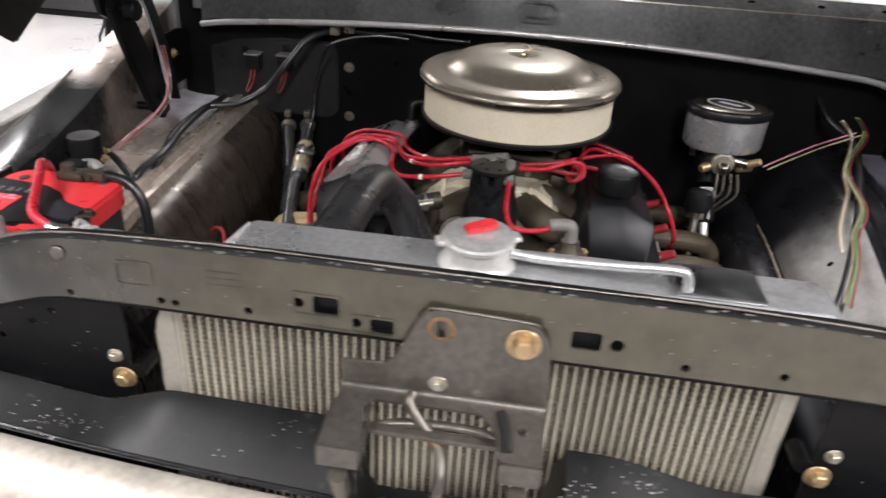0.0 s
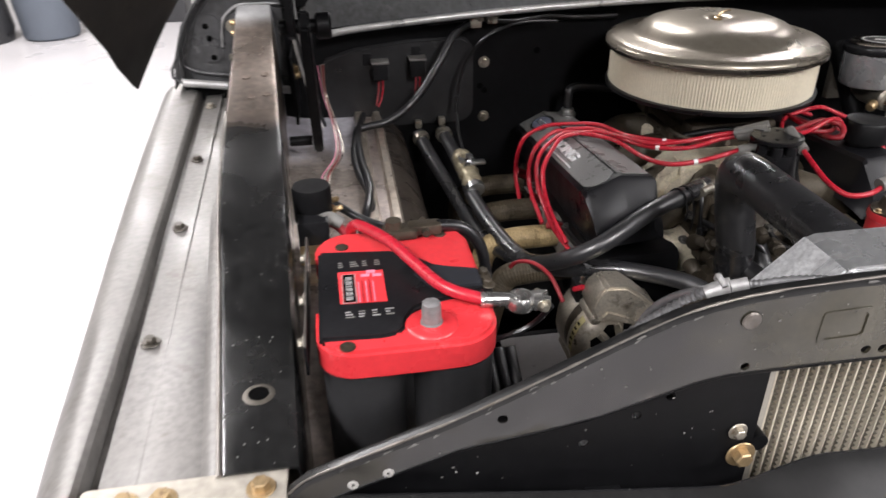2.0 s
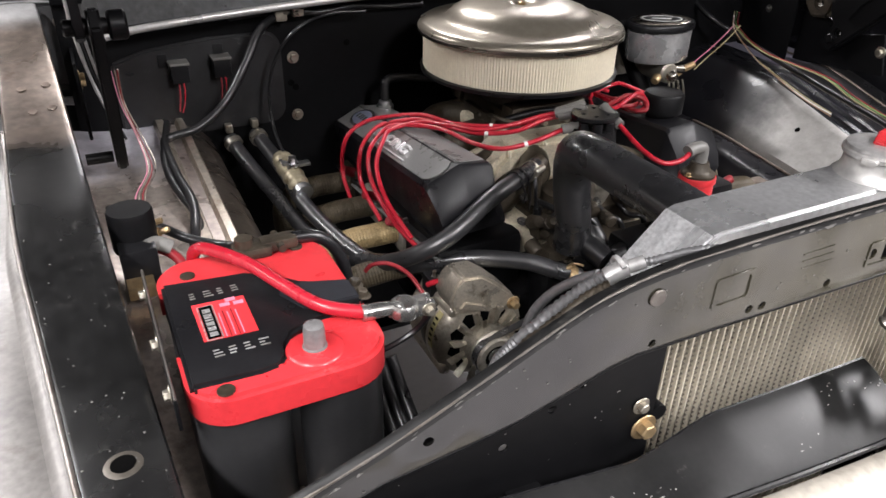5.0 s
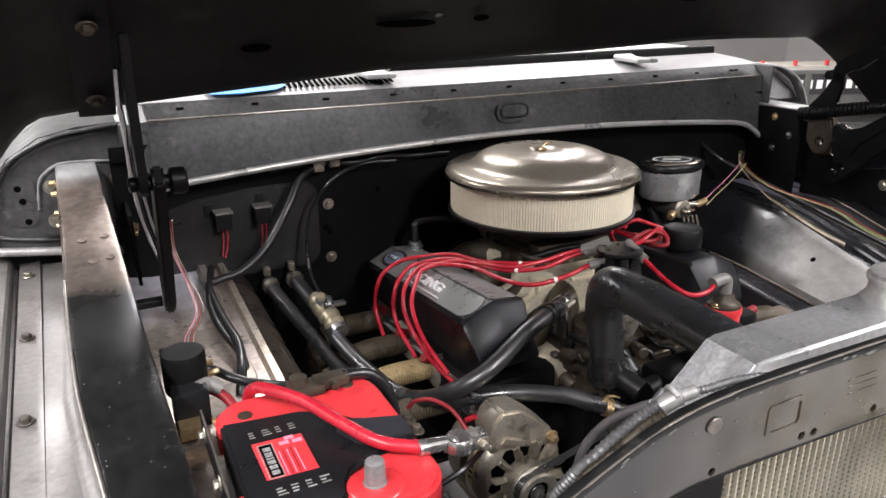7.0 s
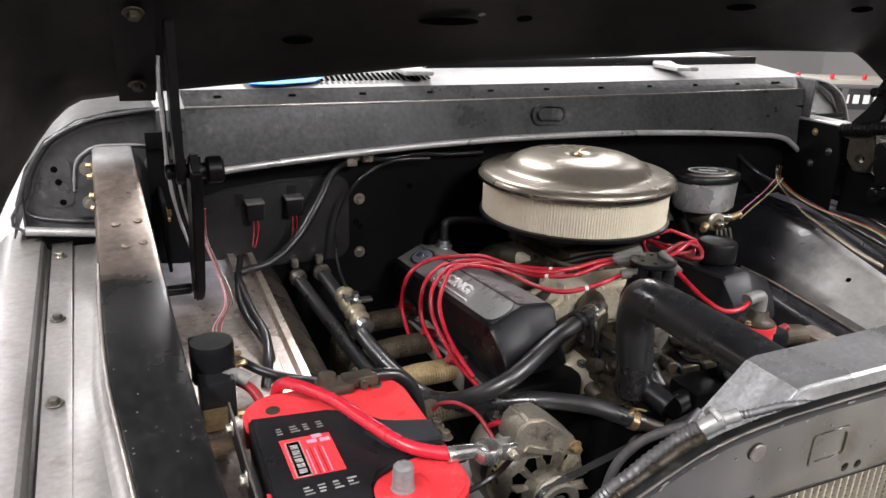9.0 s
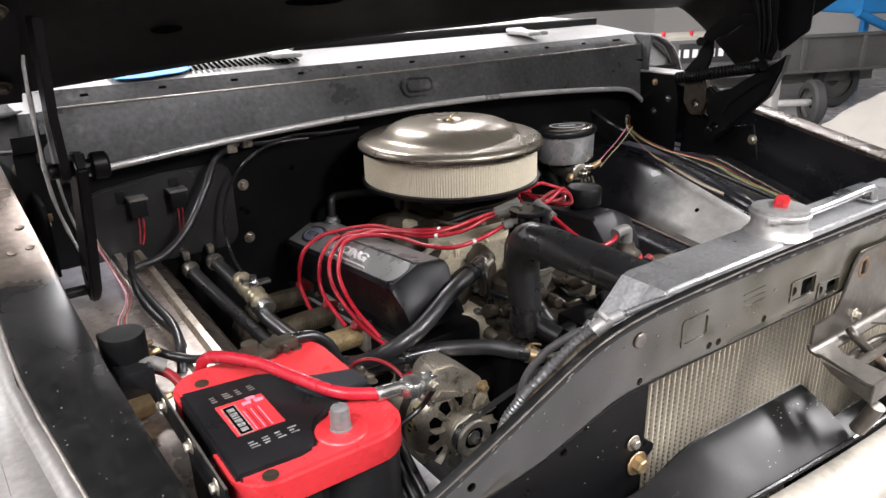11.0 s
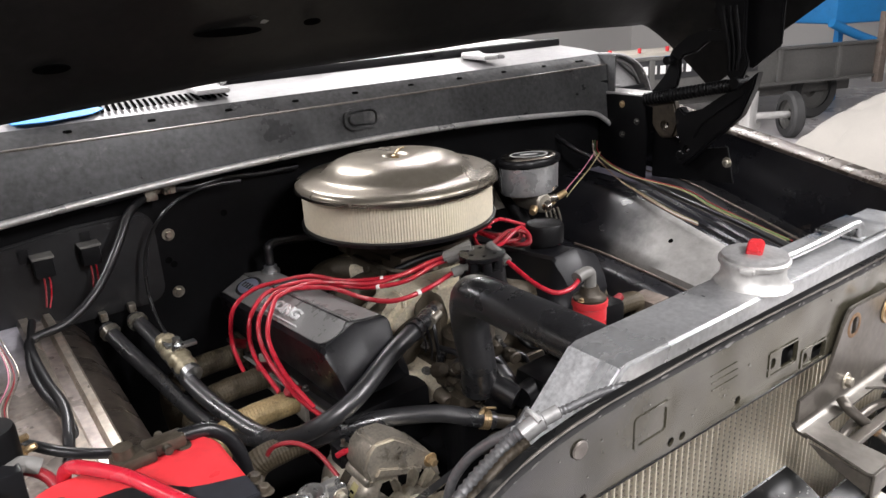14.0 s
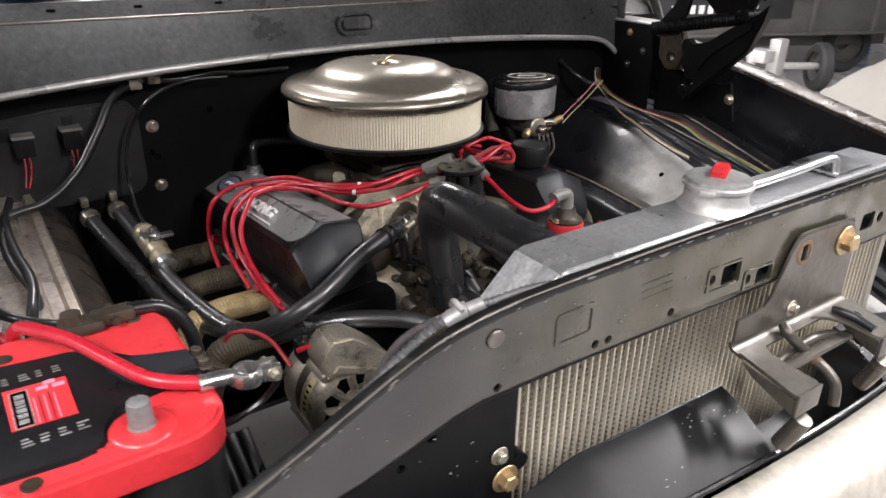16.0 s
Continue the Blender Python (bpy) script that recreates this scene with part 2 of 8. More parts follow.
def fade_towards(m, colour, rough, metal, axis, start, end, ragged=0.05):
    """Fades the paint of m into bare metal or another finish along one axis, with a ragged border."""
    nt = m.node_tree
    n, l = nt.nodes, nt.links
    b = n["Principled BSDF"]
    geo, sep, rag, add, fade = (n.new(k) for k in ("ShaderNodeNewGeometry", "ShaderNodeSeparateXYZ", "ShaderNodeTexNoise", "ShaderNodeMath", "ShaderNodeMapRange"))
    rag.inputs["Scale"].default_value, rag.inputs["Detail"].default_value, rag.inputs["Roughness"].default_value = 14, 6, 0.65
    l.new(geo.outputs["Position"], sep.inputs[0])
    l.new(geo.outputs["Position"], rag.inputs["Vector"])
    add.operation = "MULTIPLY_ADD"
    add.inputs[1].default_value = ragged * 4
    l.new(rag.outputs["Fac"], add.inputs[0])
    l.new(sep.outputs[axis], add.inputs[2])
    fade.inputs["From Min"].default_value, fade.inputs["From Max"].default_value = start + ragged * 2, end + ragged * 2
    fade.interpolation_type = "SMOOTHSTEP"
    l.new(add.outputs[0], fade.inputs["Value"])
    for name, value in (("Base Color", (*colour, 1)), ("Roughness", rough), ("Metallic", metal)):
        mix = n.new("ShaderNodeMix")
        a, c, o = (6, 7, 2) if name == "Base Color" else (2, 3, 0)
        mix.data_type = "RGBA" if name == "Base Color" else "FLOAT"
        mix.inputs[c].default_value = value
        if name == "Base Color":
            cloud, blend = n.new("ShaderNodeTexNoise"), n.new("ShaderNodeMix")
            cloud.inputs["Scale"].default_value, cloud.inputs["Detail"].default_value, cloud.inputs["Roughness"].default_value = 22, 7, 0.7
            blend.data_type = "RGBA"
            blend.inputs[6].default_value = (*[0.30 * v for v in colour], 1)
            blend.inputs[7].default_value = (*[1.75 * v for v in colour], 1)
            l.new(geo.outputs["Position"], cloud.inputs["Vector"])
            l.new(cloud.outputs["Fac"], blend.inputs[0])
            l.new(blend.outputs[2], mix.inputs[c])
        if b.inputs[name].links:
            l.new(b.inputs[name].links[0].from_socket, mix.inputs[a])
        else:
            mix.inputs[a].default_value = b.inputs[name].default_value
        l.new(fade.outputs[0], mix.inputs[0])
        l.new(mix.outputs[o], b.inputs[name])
    return m


WELLSLOPE = fade_towards(material("well_paint_worn_bare", (0.008, 0.008, 0.010), 0.34, 0, 0.35, 6, 80, 0.12, (0.04, 0.03, 0.02), 0.2, 8, spec=0.6), (0.27, 0.262, 0.25), 0.46, 0.4, 1, 0.73, 0.60, 0.03)
WELLTOP = fade_towards(material("well_top_paint", (0.012, 0.012, 0.013), 0.24, 0, 0.35, 6, 80, 0.12, (0.06, 0.042, 0.026), 0.28, 8, spec=0.6), (0.20, 0.19, 0.24), 0.42, 0.25, 1, 0.74, 0.86, 0.03)
WELLREAR = fade_towards(material("well_metal_with_overspray", (0.46, 0.40, 0.355), 0.32, 0.55, 0.45, 6, 110, 0.15, (0.13, 0.085, 0.055), 0.40, 8, wave=0.004), (0.62, 0.60, 0.66), 0.5, 0.2, 1, 0.72, 0.86, 0.05)
RAILREAR = fade_towards(material("browned_rail_end", (0.20, 0.165, 0.14), 0.34, 0.75, 0.45, 7, 90, 0.15, (0.10, 0.055, 0.035), 0.38, 9, wave=0.004), (0.42, 0.42, 0.42), 0.45, 0.3, 1, 0.91, 0.97, 0.01)
RAILSIDE = fade_towards(material("scuffed_rail_paint", (0.010, 0.010, 0.010), 0.22, 0, 0.5, 6, 70, 0.12, (0.05, 0.048, 0.045), 0.20, 45, spec=0.5, wave=0.002), (0.23, 0.185, 0.155), 0.40, 0.75, 1, 0.615, 0.69, 0.02)
# the olive fade towards the middle paints in the rail's side-on reflections
RAIL = fade_towards(material("glossy_black_rail_paint", (0.010, 0.0095, 0.009), 0.18, 0.05, 0.5, 8, 90, 0.08, (0.055, 0.038, 0.025), 0.22, 9, spec=0.75, rough_vary=0.10, wave=0.016, wave_scale=12), (0.068, 0.062, 0.043), 0.24, 0.45, 0, -0.46, -0.14, 0.10)
# left end fades to bare metal, its bright reflection put into the colour
SHELFM = fade_towards(material("apron_paint", (0.010, 0.010, 0.010), 0.40, 0, 0.3, 9, 150, 0.08, (0.07, 0.067, 0.062), 0.20, 40, rough_vary=0.10, spec=0.24), (0.62, 0.61, 0.60), 0.38, 0.55, 0, -0.725, -0.80, 0.012)


# ---- mesh helpers ----
def thing(name, label, category, at=(0, 0, 0), group=""):
    ob = new(name)
    ob.empty_display_size = 0.05
    ob.location = at
    return tagged(ob, label, category, group)


def finish(bm, smooth=40):
    bmesh.ops.remove_doubles(bm, verts=bm.verts, dist=1e-6)
    bmesh.ops.recalc_face_normals(bm, faces=bm.faces)
    lim = radians(smooth)
    for f in bm.faces:
        f.smooth = True
    for e in bm.edges:
        e.smooth = len(e.link_faces) == 2 and e.calc_face_angle(0) < lim
    return bm


def base_of(ob):
    at = Vector((0, 0, 0))
    while ob is not None:
        at = at + ob.location
        ob = ob.parent
    return at


def part(name, bm, mat, parent=None, label="", smooth=40):
    finish(bm, smooth)
    if parent is not None:
        bmesh.ops.translate(bm, verts=bm.verts, vec=-base_of(parent))
    me = bpy.data.meshes.new(name)
    bm.to_mesh(me)
    bm.free()
    me.materials.append(mat)
    ob = new(name, me)
    ob.parent = parent
    if label:
        tagged(ob, label)
    return ob


def solo(name, bm, mat, label, category="", kind="", group="", smooth=40):
    return tagged(part(name, bm, mat, None, "", smooth), label, category, group, kind)


def join(*bms):
    out = bmesh.new()
    for b in bms:
        me = bpy.data.meshes.new("join")
        b.to_mesh(me)
        out.from_mesh(me)
        bpy.data.meshes.remove(me)
        b.free()
    return out


def box(x0, x1, y0, y1, z0, z1, bev=0.003, seg=2):
    bm = bmesh.new()
    bmesh.ops.create_cube(bm, size=1, matrix=Matrix.LocRotScale(((x0 + x1) / 2, (y0 + y1) / 2, (z0 + z1) / 2), None, (x1 - x0, y1 - y0, z1 - z0)))
    if bev:
        bmesh.ops.bevel(bm, geom=bm.edges[:], offset=bev, segments=seg, affect="EDGES", profile=0.6)
    return bm


def frame_of(axis):
    return Vector(axis).to_track_quat("Z", "Y").to_matrix().to_4x4()


def lathe(profile, at, axis=(0, 0, 1), seg=32):
    """A body turned round axis through at: profile rows of radius and height."""
    bm = bmesh.new()
    m = Matrix.Translation(at) @ frame_of(axis)
    rings = []
    for r, h in profile:
        if r < 1e-6:
            rings.append([bm.verts.new(m @ Vector((0, 0, h)))])
        else:
            rings.append([bm.verts.new(m @ Vector((r * math.cos(2 * math.pi * k / seg), r * math.sin(2 * math.pi * k / seg), h))) for k in range(seg)])
    for a, b in zip(rings, rings[1:]):
        for k in range(seg):
            j = (k + 1) % seg
            if len(a) == 1 and len(b) == 1:
                continue
            if len(a) == 1:
                bm.faces.new((a[0], b[k], b[j]))
            elif len(b) == 1:
                bm.faces.new((a[k], a[j], b[0]))
            else:
                bm.faces.new((a[k], a[j], b[j], b[k]))
    return bm


def cyl(p0, p1, r, r1=None, seg=20, bev=0.0):
    p0, p1 = Vector(p0), Vector(p1)
    h = (p1 - p0).length
    r1 = r if r1 is None else r1
    b = min(bev, h / 3, r / 2, r1 / 2)
    prof = [(0, 0), (r - b, 0), (r, b), (r1, h - b), (r1 - b, h), (0, h)] if b > 0 else [(0, 0), (r, 0), (r1, h), (0, h)]
    return lathe(prof, p0, p1 - p0, seg)


def curve_points(pts, n=8):
    """A smooth line through the points."""
    p = [Vector(q) for q in pts]
    if len(p) < 3:
        return p
    out = []
    for i in range(len(p) - 1):
        a, b, c, d = p[max(i - 1, 0)], p[i], p[i + 1], p[min(i + 2, len(p) - 1)]
        for k in range(n):
            t = k / n
            out.append(0.5 * (2 * b + (c - a) * t + (2 * a - 5 * b + 4 * c - d) * t * t + (3 * b - a - 3 * c + d) * t ** 3))
    out.append(p[-1])
    return out


def tube(pts, r, seg=10, n=8, ribs=0.0, every=0.006, caps=True, wobble=0.0):
    """A round tube along a smooth line; ribs: the depth of rings along it."""
    line = curve_points(pts, n)
    if ribs:
        dense = []
        for a, b in zip(line, line[1:]):
            k = max(1, int((b - a).length / (every / 2)))
            dense += [a.lerp(b, i / k) for i in range(k)]
        line = dense + [line[-1]]
    bm = bmesh.new()
    rings, up = [], None
    for i, p in enumerate(line):
        d = (line[min(i + 1, len(line) - 1)] - line[max(i - 1, 0)]).normalized()
        if up is None:
            up = Vector((0, 0, 1)) if abs(d.z) < 0.9 else Vector((1, 0, 0))
        side = d.cross(up).normalized()
        up = side.cross(d).normalized()
        rad = r(i / (len(line) - 1)) if callable(r) else r
        if ribs and i % 2:
            rad -= ribs
        if wobble:
            rad *= 1 + wobble * noise.noise(p * 60)
        rings.append([bm.verts.new(p + rad * (math.cos(2 * math.pi * k / seg) * side + math.sin(2 * math.pi * k / seg) * up)) for k in range(seg)])
    for a, b in zip(rings, rings[1:]):
        for k in range(seg):
            bm.faces.new((a[k], a[(k + 1) % seg], b[(k + 1) % seg], b[k]))
    if caps:
        bm.faces.new(rings[0][::-1])
        bm.faces.new(rings[-1])
    return bm


def plate(outline, depth, m, holes=(), bev=0.0):
    """A flat plate: a 2D outline with holes cut through it, depth thick, laid by the matrix m (its x, y in the plane, z the thickness)."""
    bm = bmesh.new()
    edges = []
    for ring in (outline, *holes):
        vs = [bm.verts.new((x, y, 0)) for x, y in ring]
        edges += [bm.edges.new((vs[i], vs[(i + 1) % len(vs)])) for i in range(len(vs))]
    bmesh.ops.triangle_fill(bm, edges=edges, use_beauty=True, use_dissolve=False)
    made = bmesh.ops.extrude_face_region(bm, geom=bm.faces[:])
    bmesh.ops.translate(bm, verts=[v for v in made["geom"] if isinstance(v, bmesh.types.BMVert)], vec=(0, 0, depth))
    if bev:
        sharp = [e for e in bm.edges if len(e.link_faces) == 2 and e.calc_face_angle(0) > 0.6]
        bmesh.ops.bevel(bm, geom=sharp, offset=bev, segments=2, affect="EDGES")
    bm.transform(m)
    return bm


def ring2(x, y, r, n=14, ry=None):
    ry = r if ry is None else ry
    return [(x + r * math.cos(2 * math.pi * k / n), y + ry * math.sin(2 * math.pi * k / n)) for k in range(n)]


def rect2(x0, x1, y0, y1, r=0.0, n=4):
    if r <= 0:
        return [(x0, y0), (x1, y0), (x1, y1), (x0, y1)]
    out = []
    for cx, cy, a in ((x1 - r, y0 + r, -90), (x1 - r, y1 - r, 0), (x0 + r, y1 - r, 90), (x0 + r, y0 + r, 180)):
        out += [(cx + r * math.cos(radians(a + 90 * k / n)), cy + r * math.sin(radians(a + 90 * k / n))) for k in range(n + 1)]
    return out


XZ = Matrix(((1, 0, 0, 0), (0, 0, -1, 0), (0, 1, 0, 0), (0, 0, 0, 1)))  # plate x -> x, y -> z, thickness towards the front


def facing_front(y):
    return Matrix.Translation((0, y, 0)) @ XZ


def sheet(rows, thick=0.0):
    """A surface through rows of points; thick: how far a second skin lies below it."""
    bm = bmesh.new()
    g = [[bm.verts.new(p) for p in row] for row in rows]
    for a, b in zip(g, g[1:]):
        for i in range(len(a) - 1):
            bm.faces.new((a[i], a[i + 1], b[i + 1], b[i]))
    if thick:
        bmesh.ops.recalc_face_normals(bm, faces=bm.faces)
        bmesh.ops.solidify(bm, geom=bm.faces[:], thickness=thick)
    return bm


def hex_bolt(name, at, axis, size, mat, parent=None, label="", washer=True, height=None):
    """A hexagon head on a washer; at: where it meets the metal."""
    h = size * 0.65 if height is None else height
    at, axis = Vector(at), Vector(axis).normalized()
    prof = []
    if washer:
        bm = join(lathe([(0, 0), (size * 0.95, 0), (size, size * 0.06), (size * 0.95, size * 0.14), (0, size * 0.14)], at, axis, 18),
                  lathe([(size * 0.6, 0), (size * 0.6, h), (size * 0.5, h * 1.15), (0, h * 1.15)], at, axis, 6))
    else:
        bm = lathe([(size * 0.6, 0), (size * 0.6, h), (size * 0.5, h * 1.15), (0, h * 1.15)], at, axis, 6)
    return part(name, bm, mat, parent, label)


def arc(cx, cy, r, a0, a1, n=8):
    return [(cx + r * math.cos(radians(a0 + (a1 - a0) * k / n)), cy + r * math.sin(radians(a0 + (a1 - a0) * k / n))) for k in range(n + 1)]

# ---- the workshop ----
def wall_slab(name, x0, x1, y0, y1, z0, z1, label, mat=WALLM, kind="structure"):
    return solo(name, box(x0, x1, y0, y1, z0, z1, 0), mat, label, name.split("_")[0], kind)


wall_slab("floor", -7, 12, -6, 10, -0.1, 0, "pale glossy concrete workshop floor", FLOORM)
wall_slab("wall_north", -7, 12, 10, 10.15, 0, 3.6, "plain white workshop wall behind the truck")
# unseen wall, coloured dark to darken what the truck's panels reflect
wall_slab("wall_south", -7, 12, -6.15, -6, 0, 3.6, "plain unseen wall before the truck, kept dark for reflections", DIMWALL)
wall_slab("wall_west", -7.15, -7, -6.15, 10.15, 0, 3.6, "plain white workshop side wall")
wall_slab("wall_east", 12, 12.15, -6.15, 10.15, 0, 3.6, "plain white workshop side wall beyond the trailer")
wall_slab("ceiling", -7.15, 12.15, -6.15, 10.15, 3.6, 3.7, "plain pale workshop ceiling")


# ---- core support, the black panel that carries the radiator ----
def mirrored(pts):
    return pts + [(-x + 0.38 * max(0.0, -x - 0.36), z) for x, z in reversed(pts) if abs(x) > 1e-6]


TOP = [(-0.700, 1.128), (-0.684, 1.142), (-0.645, 1.160), (-0.572, 1.192), (-0.510, 1.224), (-0.454, 1.254), (-0.420, 1.270), (-0.394, 1.278), (-0.360, 1.283), (-0.300, 1.285), (0, 1.285)]
LOW = [(-0.700, 1.108), (-0.640, 1.135), (-0.573, 1.163), (-0.511, 1.175), (-0.470, 1.185), (-0.431, 1.199), (-0.400, 1.210), (-0.375, 1.215), (-0.300, 1.215), (0, 1.213)]
core_support = thing("core_support", "black steel radiator core support panel, paint scuffed and chipped", "car panel", (0, 0, 0.75))
top_line, low_line = mirrored(TOP), mirrored(LOW)
holes = [ring2(-0.273, 1.2225, 0.0038), ring2(-0.2595, 1.2215, 0.0038), ring2(-0.364, 1.221, 0.0035), ring2(-0.19, 1.222, 0.004),
         rect2(-0.130, -0.107, 1.229, 1.247, 0.003), rect2(-0.079, -0.058, 1.2165, 1.2315, 0.003), rect2(0.093, 0.118, 1.228, 1.246, 0.003), ring2(0.131, 1.236, 0.006),
         ring2(-0.143, 1.238, 0.005), ring2(-0.0915, 1.225, 0.005), ring2(0.27, 1.228, 0.004), ring2(-0.54, 1.19, 0.004), ring2(0.19, 1.222, 0.004)]
rail = part("top_rail", plate(top_line + low_line[::-1], 0.0025, facing_front(-0.0125), holes), RAIL, core_support, "dark worn steel face with punched holes, olive reflection painted in")
# the rolled edge along the top, and the flange behind it
part("top_flange", sheet([[(x, y, z + dz) for x, z in top_line] for y, dz in ((-0.0158, -0.0045), (-0.0156, -0.0012), (-0.0150, 0.0006), (-0.013, 0.0014), (-0.009, 0.0018), (-0.0060, 0.0010))], 0.002), RAILBLK, core_support, "black folded top edge with worn bare spots")
part("worn_edge", tube([(x, -0.0148, z + 0.0012) for x, z in top_line], 0.0010, 6, 6, wobble=0.95), STEEL, core_support, "top edge rubbed to bare metal")
part("lower_lip", sheet([[(x, y, z + dz) for x, z in low_line] for y, dz in ((-0.0145, 0.001), (-0.013, -0.002), (-0.004, -0.004), (0.010, -0.004))], 0.0015), BLACK, core_support)
# black plate added close behind the face so its holes look dark
part("rail_back", plate([(x, z - 0.004) for x, z in mirrored(TOP)[2:-2]] + [(x, z + 0.006) for x, z in mirrored(LOW)[2:-2]][::-1], 0.002, facing_front(-0.007)), BLACK, core_support)
left_face = [(-0.72, 0.75), (-0.328, 0.75), (-0.328, 1.212), (-0.39, 1.210), (-0.454, 1.190), (-0.572, 1.164), (-0.705, 1.110), (-0.72, 1.108)]
side_holes = [ring2(-0.43, 1.165, 0.004), ring2(-0.505, 1.16, 0.004), ring2(-0.56, 1.15, 0.004), ring2(-0.47, 1.14, 0.004), ring2(-0.405, 1.182, 0.004)]
part("side_panel", plate(left_face, 0.002, facing_front(0.006), side_holes), BLACK, core_support, "dirty black side panel speckled with paint chips")
part("side_panel", plate([(-x + 0.38 * max(0.0, -x - 0.36), z) for x, z in left_face][::-1], 0.002, facing_front(0.006), [[(-x, z) for x, z in h] for h in side_holes]), BLACK, core_support, "dirty black side panel speckled with paint chips")
for x in (-0.337, 0.337):
    hex_bolt("bolt", (x, 0.003, 1.112), (0, -1, 0), 0.0125, BRASS, core_support, "yellow zinc flange bolt")
    part("stand_off", cyl((x * 0.955, 0.004, 1.12), (x * 0.955, 0.032, 1.12), 0.008), BLACK, core_support)
    hex_bolt("bolt", (x * 1.02, 0.003, 1.138), (0, -1, 0), 0.008, BOLT, core_support, "small dull bolt")
for x, z in ((-0.368, 1.2625), (0.376, 1.258)):
    part("grommet", lathe([(0, 0), (0.0062, 0), (0.0070, 0.0012), (0.006, 0.0020), (0, 0.0008)], (x, -0.015, z), (0, -1, 0)), STEEL, core_support)
for x, z in ((-0.652, 1.134), (-0.625, 1.144)):
    part("paint_chip", lathe([(0.0015, 0), (0.0045, 0), (0.004, 0.0006), (0.0015, 0.0006)], (x, -0.015, z), (0, -1, 0), 9), CHIP, core_support, "bare pale chip in the paint")
# pressed oblong in the rail
part("pressing", plate(rect2(-0.315, -0.277, 1.234, 1.262, 0.004), 0.0012, facing_front(-0.0148), [rect2(-0.311, -0.281, 1.238, 1.258, 0.003)], 0.0004), RAIL, core_support)
for x0, x1, z0, z1 in ((-0.150, -0.104, 1.226, 1.250), (-0.098, -0.055, 1.2145, 1.2345)):
    part("hole_surround", plate(rect2(x0, x1, z0, z1, 0.003), 0.0012, facing_front(-0.0148), [rect2(x0 + 0.0035, x1 - 0.0025, z0 + 0.0022, z1 - 0.0022, 0.002)], 0.0004), RAIL, core_support)
for k in range(3):
    part("stamped_mark", box(-0.228 + 0.001 * k, -0.195 + 0.001 * k, -0.0154, -0.0148, 1.258 - 0.0065 * k, 1.2592 - 0.0065 * k, 0), RAIL, core_support)


# ---- front apron, the shelf before the radiator, and the nose of the grille ----
front_apron = thing("front_apron", "scratched black sheet-metal apron ahead of the radiator", "car panel", (0, -0.05, 1.0))


def apron_back(x):
    a = abs(x)
    if a > 0.36:
        return 1.094 + 0.030 * min(1, (a - 0.36) / 0.35)
    lo, hi = (0.27, 0.36) if x < 0 else (0.13, 0.27)
    if a > lo:
        k = (hi - a) / (hi - lo)
        return 1.094 + 0.026 * (3 * k * k - 2 * k ** 3) if k > 0 else 1.094
    return 1.120


def apron_dip(x):
    """The shelf is cut away behind the latch."""
    return 0.082 * min(1.0, max(0.0, min((x + 0.089) / 0.010, (0.100 - x) / 0.010)))


xs = [-0.884 + 1.784 * k / 180 for k in range(181)]


def apron_front(x):
    return -0.076 + 0.037 * (abs(x) / 0.8) ** 1.6


def shelf_z(x, s):
    k = s ** 1.7
    return apron_back(x) * (1 - k) + k * (1.083 + 0.008 * abs(x)) - apron_dip(x) * min(1.0, (1 - s) / 0.10) - 0.003 * math.sin(math.pi * s)


rows = []
for s in (0, 0.1, 0.2, 0.32, 0.44, 0.56, 0.68, 0.78, 0.86, 0.90, 0.94, 0.97, 1.0):
    rows.append([(x, -0.012 + (apron_front(x) + 0.012) * s, shelf_z(x, s)) for x in xs])
part("shelf", sheet(rows, 0.002), SHELFM, front_apron, "glossy black shelf covered in scratches and paint specks")
part("back_flange", sheet([[(x, -0.012, apron_back(x) - apron_dip(x) - 0.10 * k) for x in xs] for k in (0, 1)], 0.002), GLOSS, front_apron)
part("front_edge", tube([(x, apron_front(x) - 0.001, 1.0835 + 0.008 * abs(x)) for x in xs[::12]], 0.0028, 8), GLOSS, front_apron, "rolled black front edge")
nose = [(-0.004, 1.077), (-0.012, 1.079), (-0.030, 1.074), (-0.048, 1.062), (-0.060, 1.045), (-0.066, 1.02)]
part("nose_panel", sheet([[(x * 1.04, apron_front(x) + dy, z + 0.008 * abs(x)) for x in xs] for dy, z in nose], 0.002), NOSEM, front_apron, "bare brushed metal nose")
part("grille_panel", sheet([[(x * 1.03, apron_front(x) + dy, z) for x in xs] for dy, z in ((-0.064, 1.018), (-0.03, 1.01), (-0.03, 0.5), (0.03, 0.45))], 0.002), BLACK, front_apron, "black grille panel")
for k in range(4):
    part("grille_bar", box(-0.9, 0.9, -0.135, -0.105, 0.955 - 0.05 * k, 0.972 - 0.05 * k, 0.004), BLACK, front_apron)


for x in (-0.6, -0.45, 0.45, 0.6):
    part("tie_tab", box(x - 0.015, x + 0.015, -0.020, 0.012, 1.080, 1.090, 0.001), BLACK, front_apron)


for x in (-0.395, 0.355):
    part("brace", box(x, x + 0.04, -0.125, 0.06, 0.45, 0.56, 0.003), BLACK, front_apron)


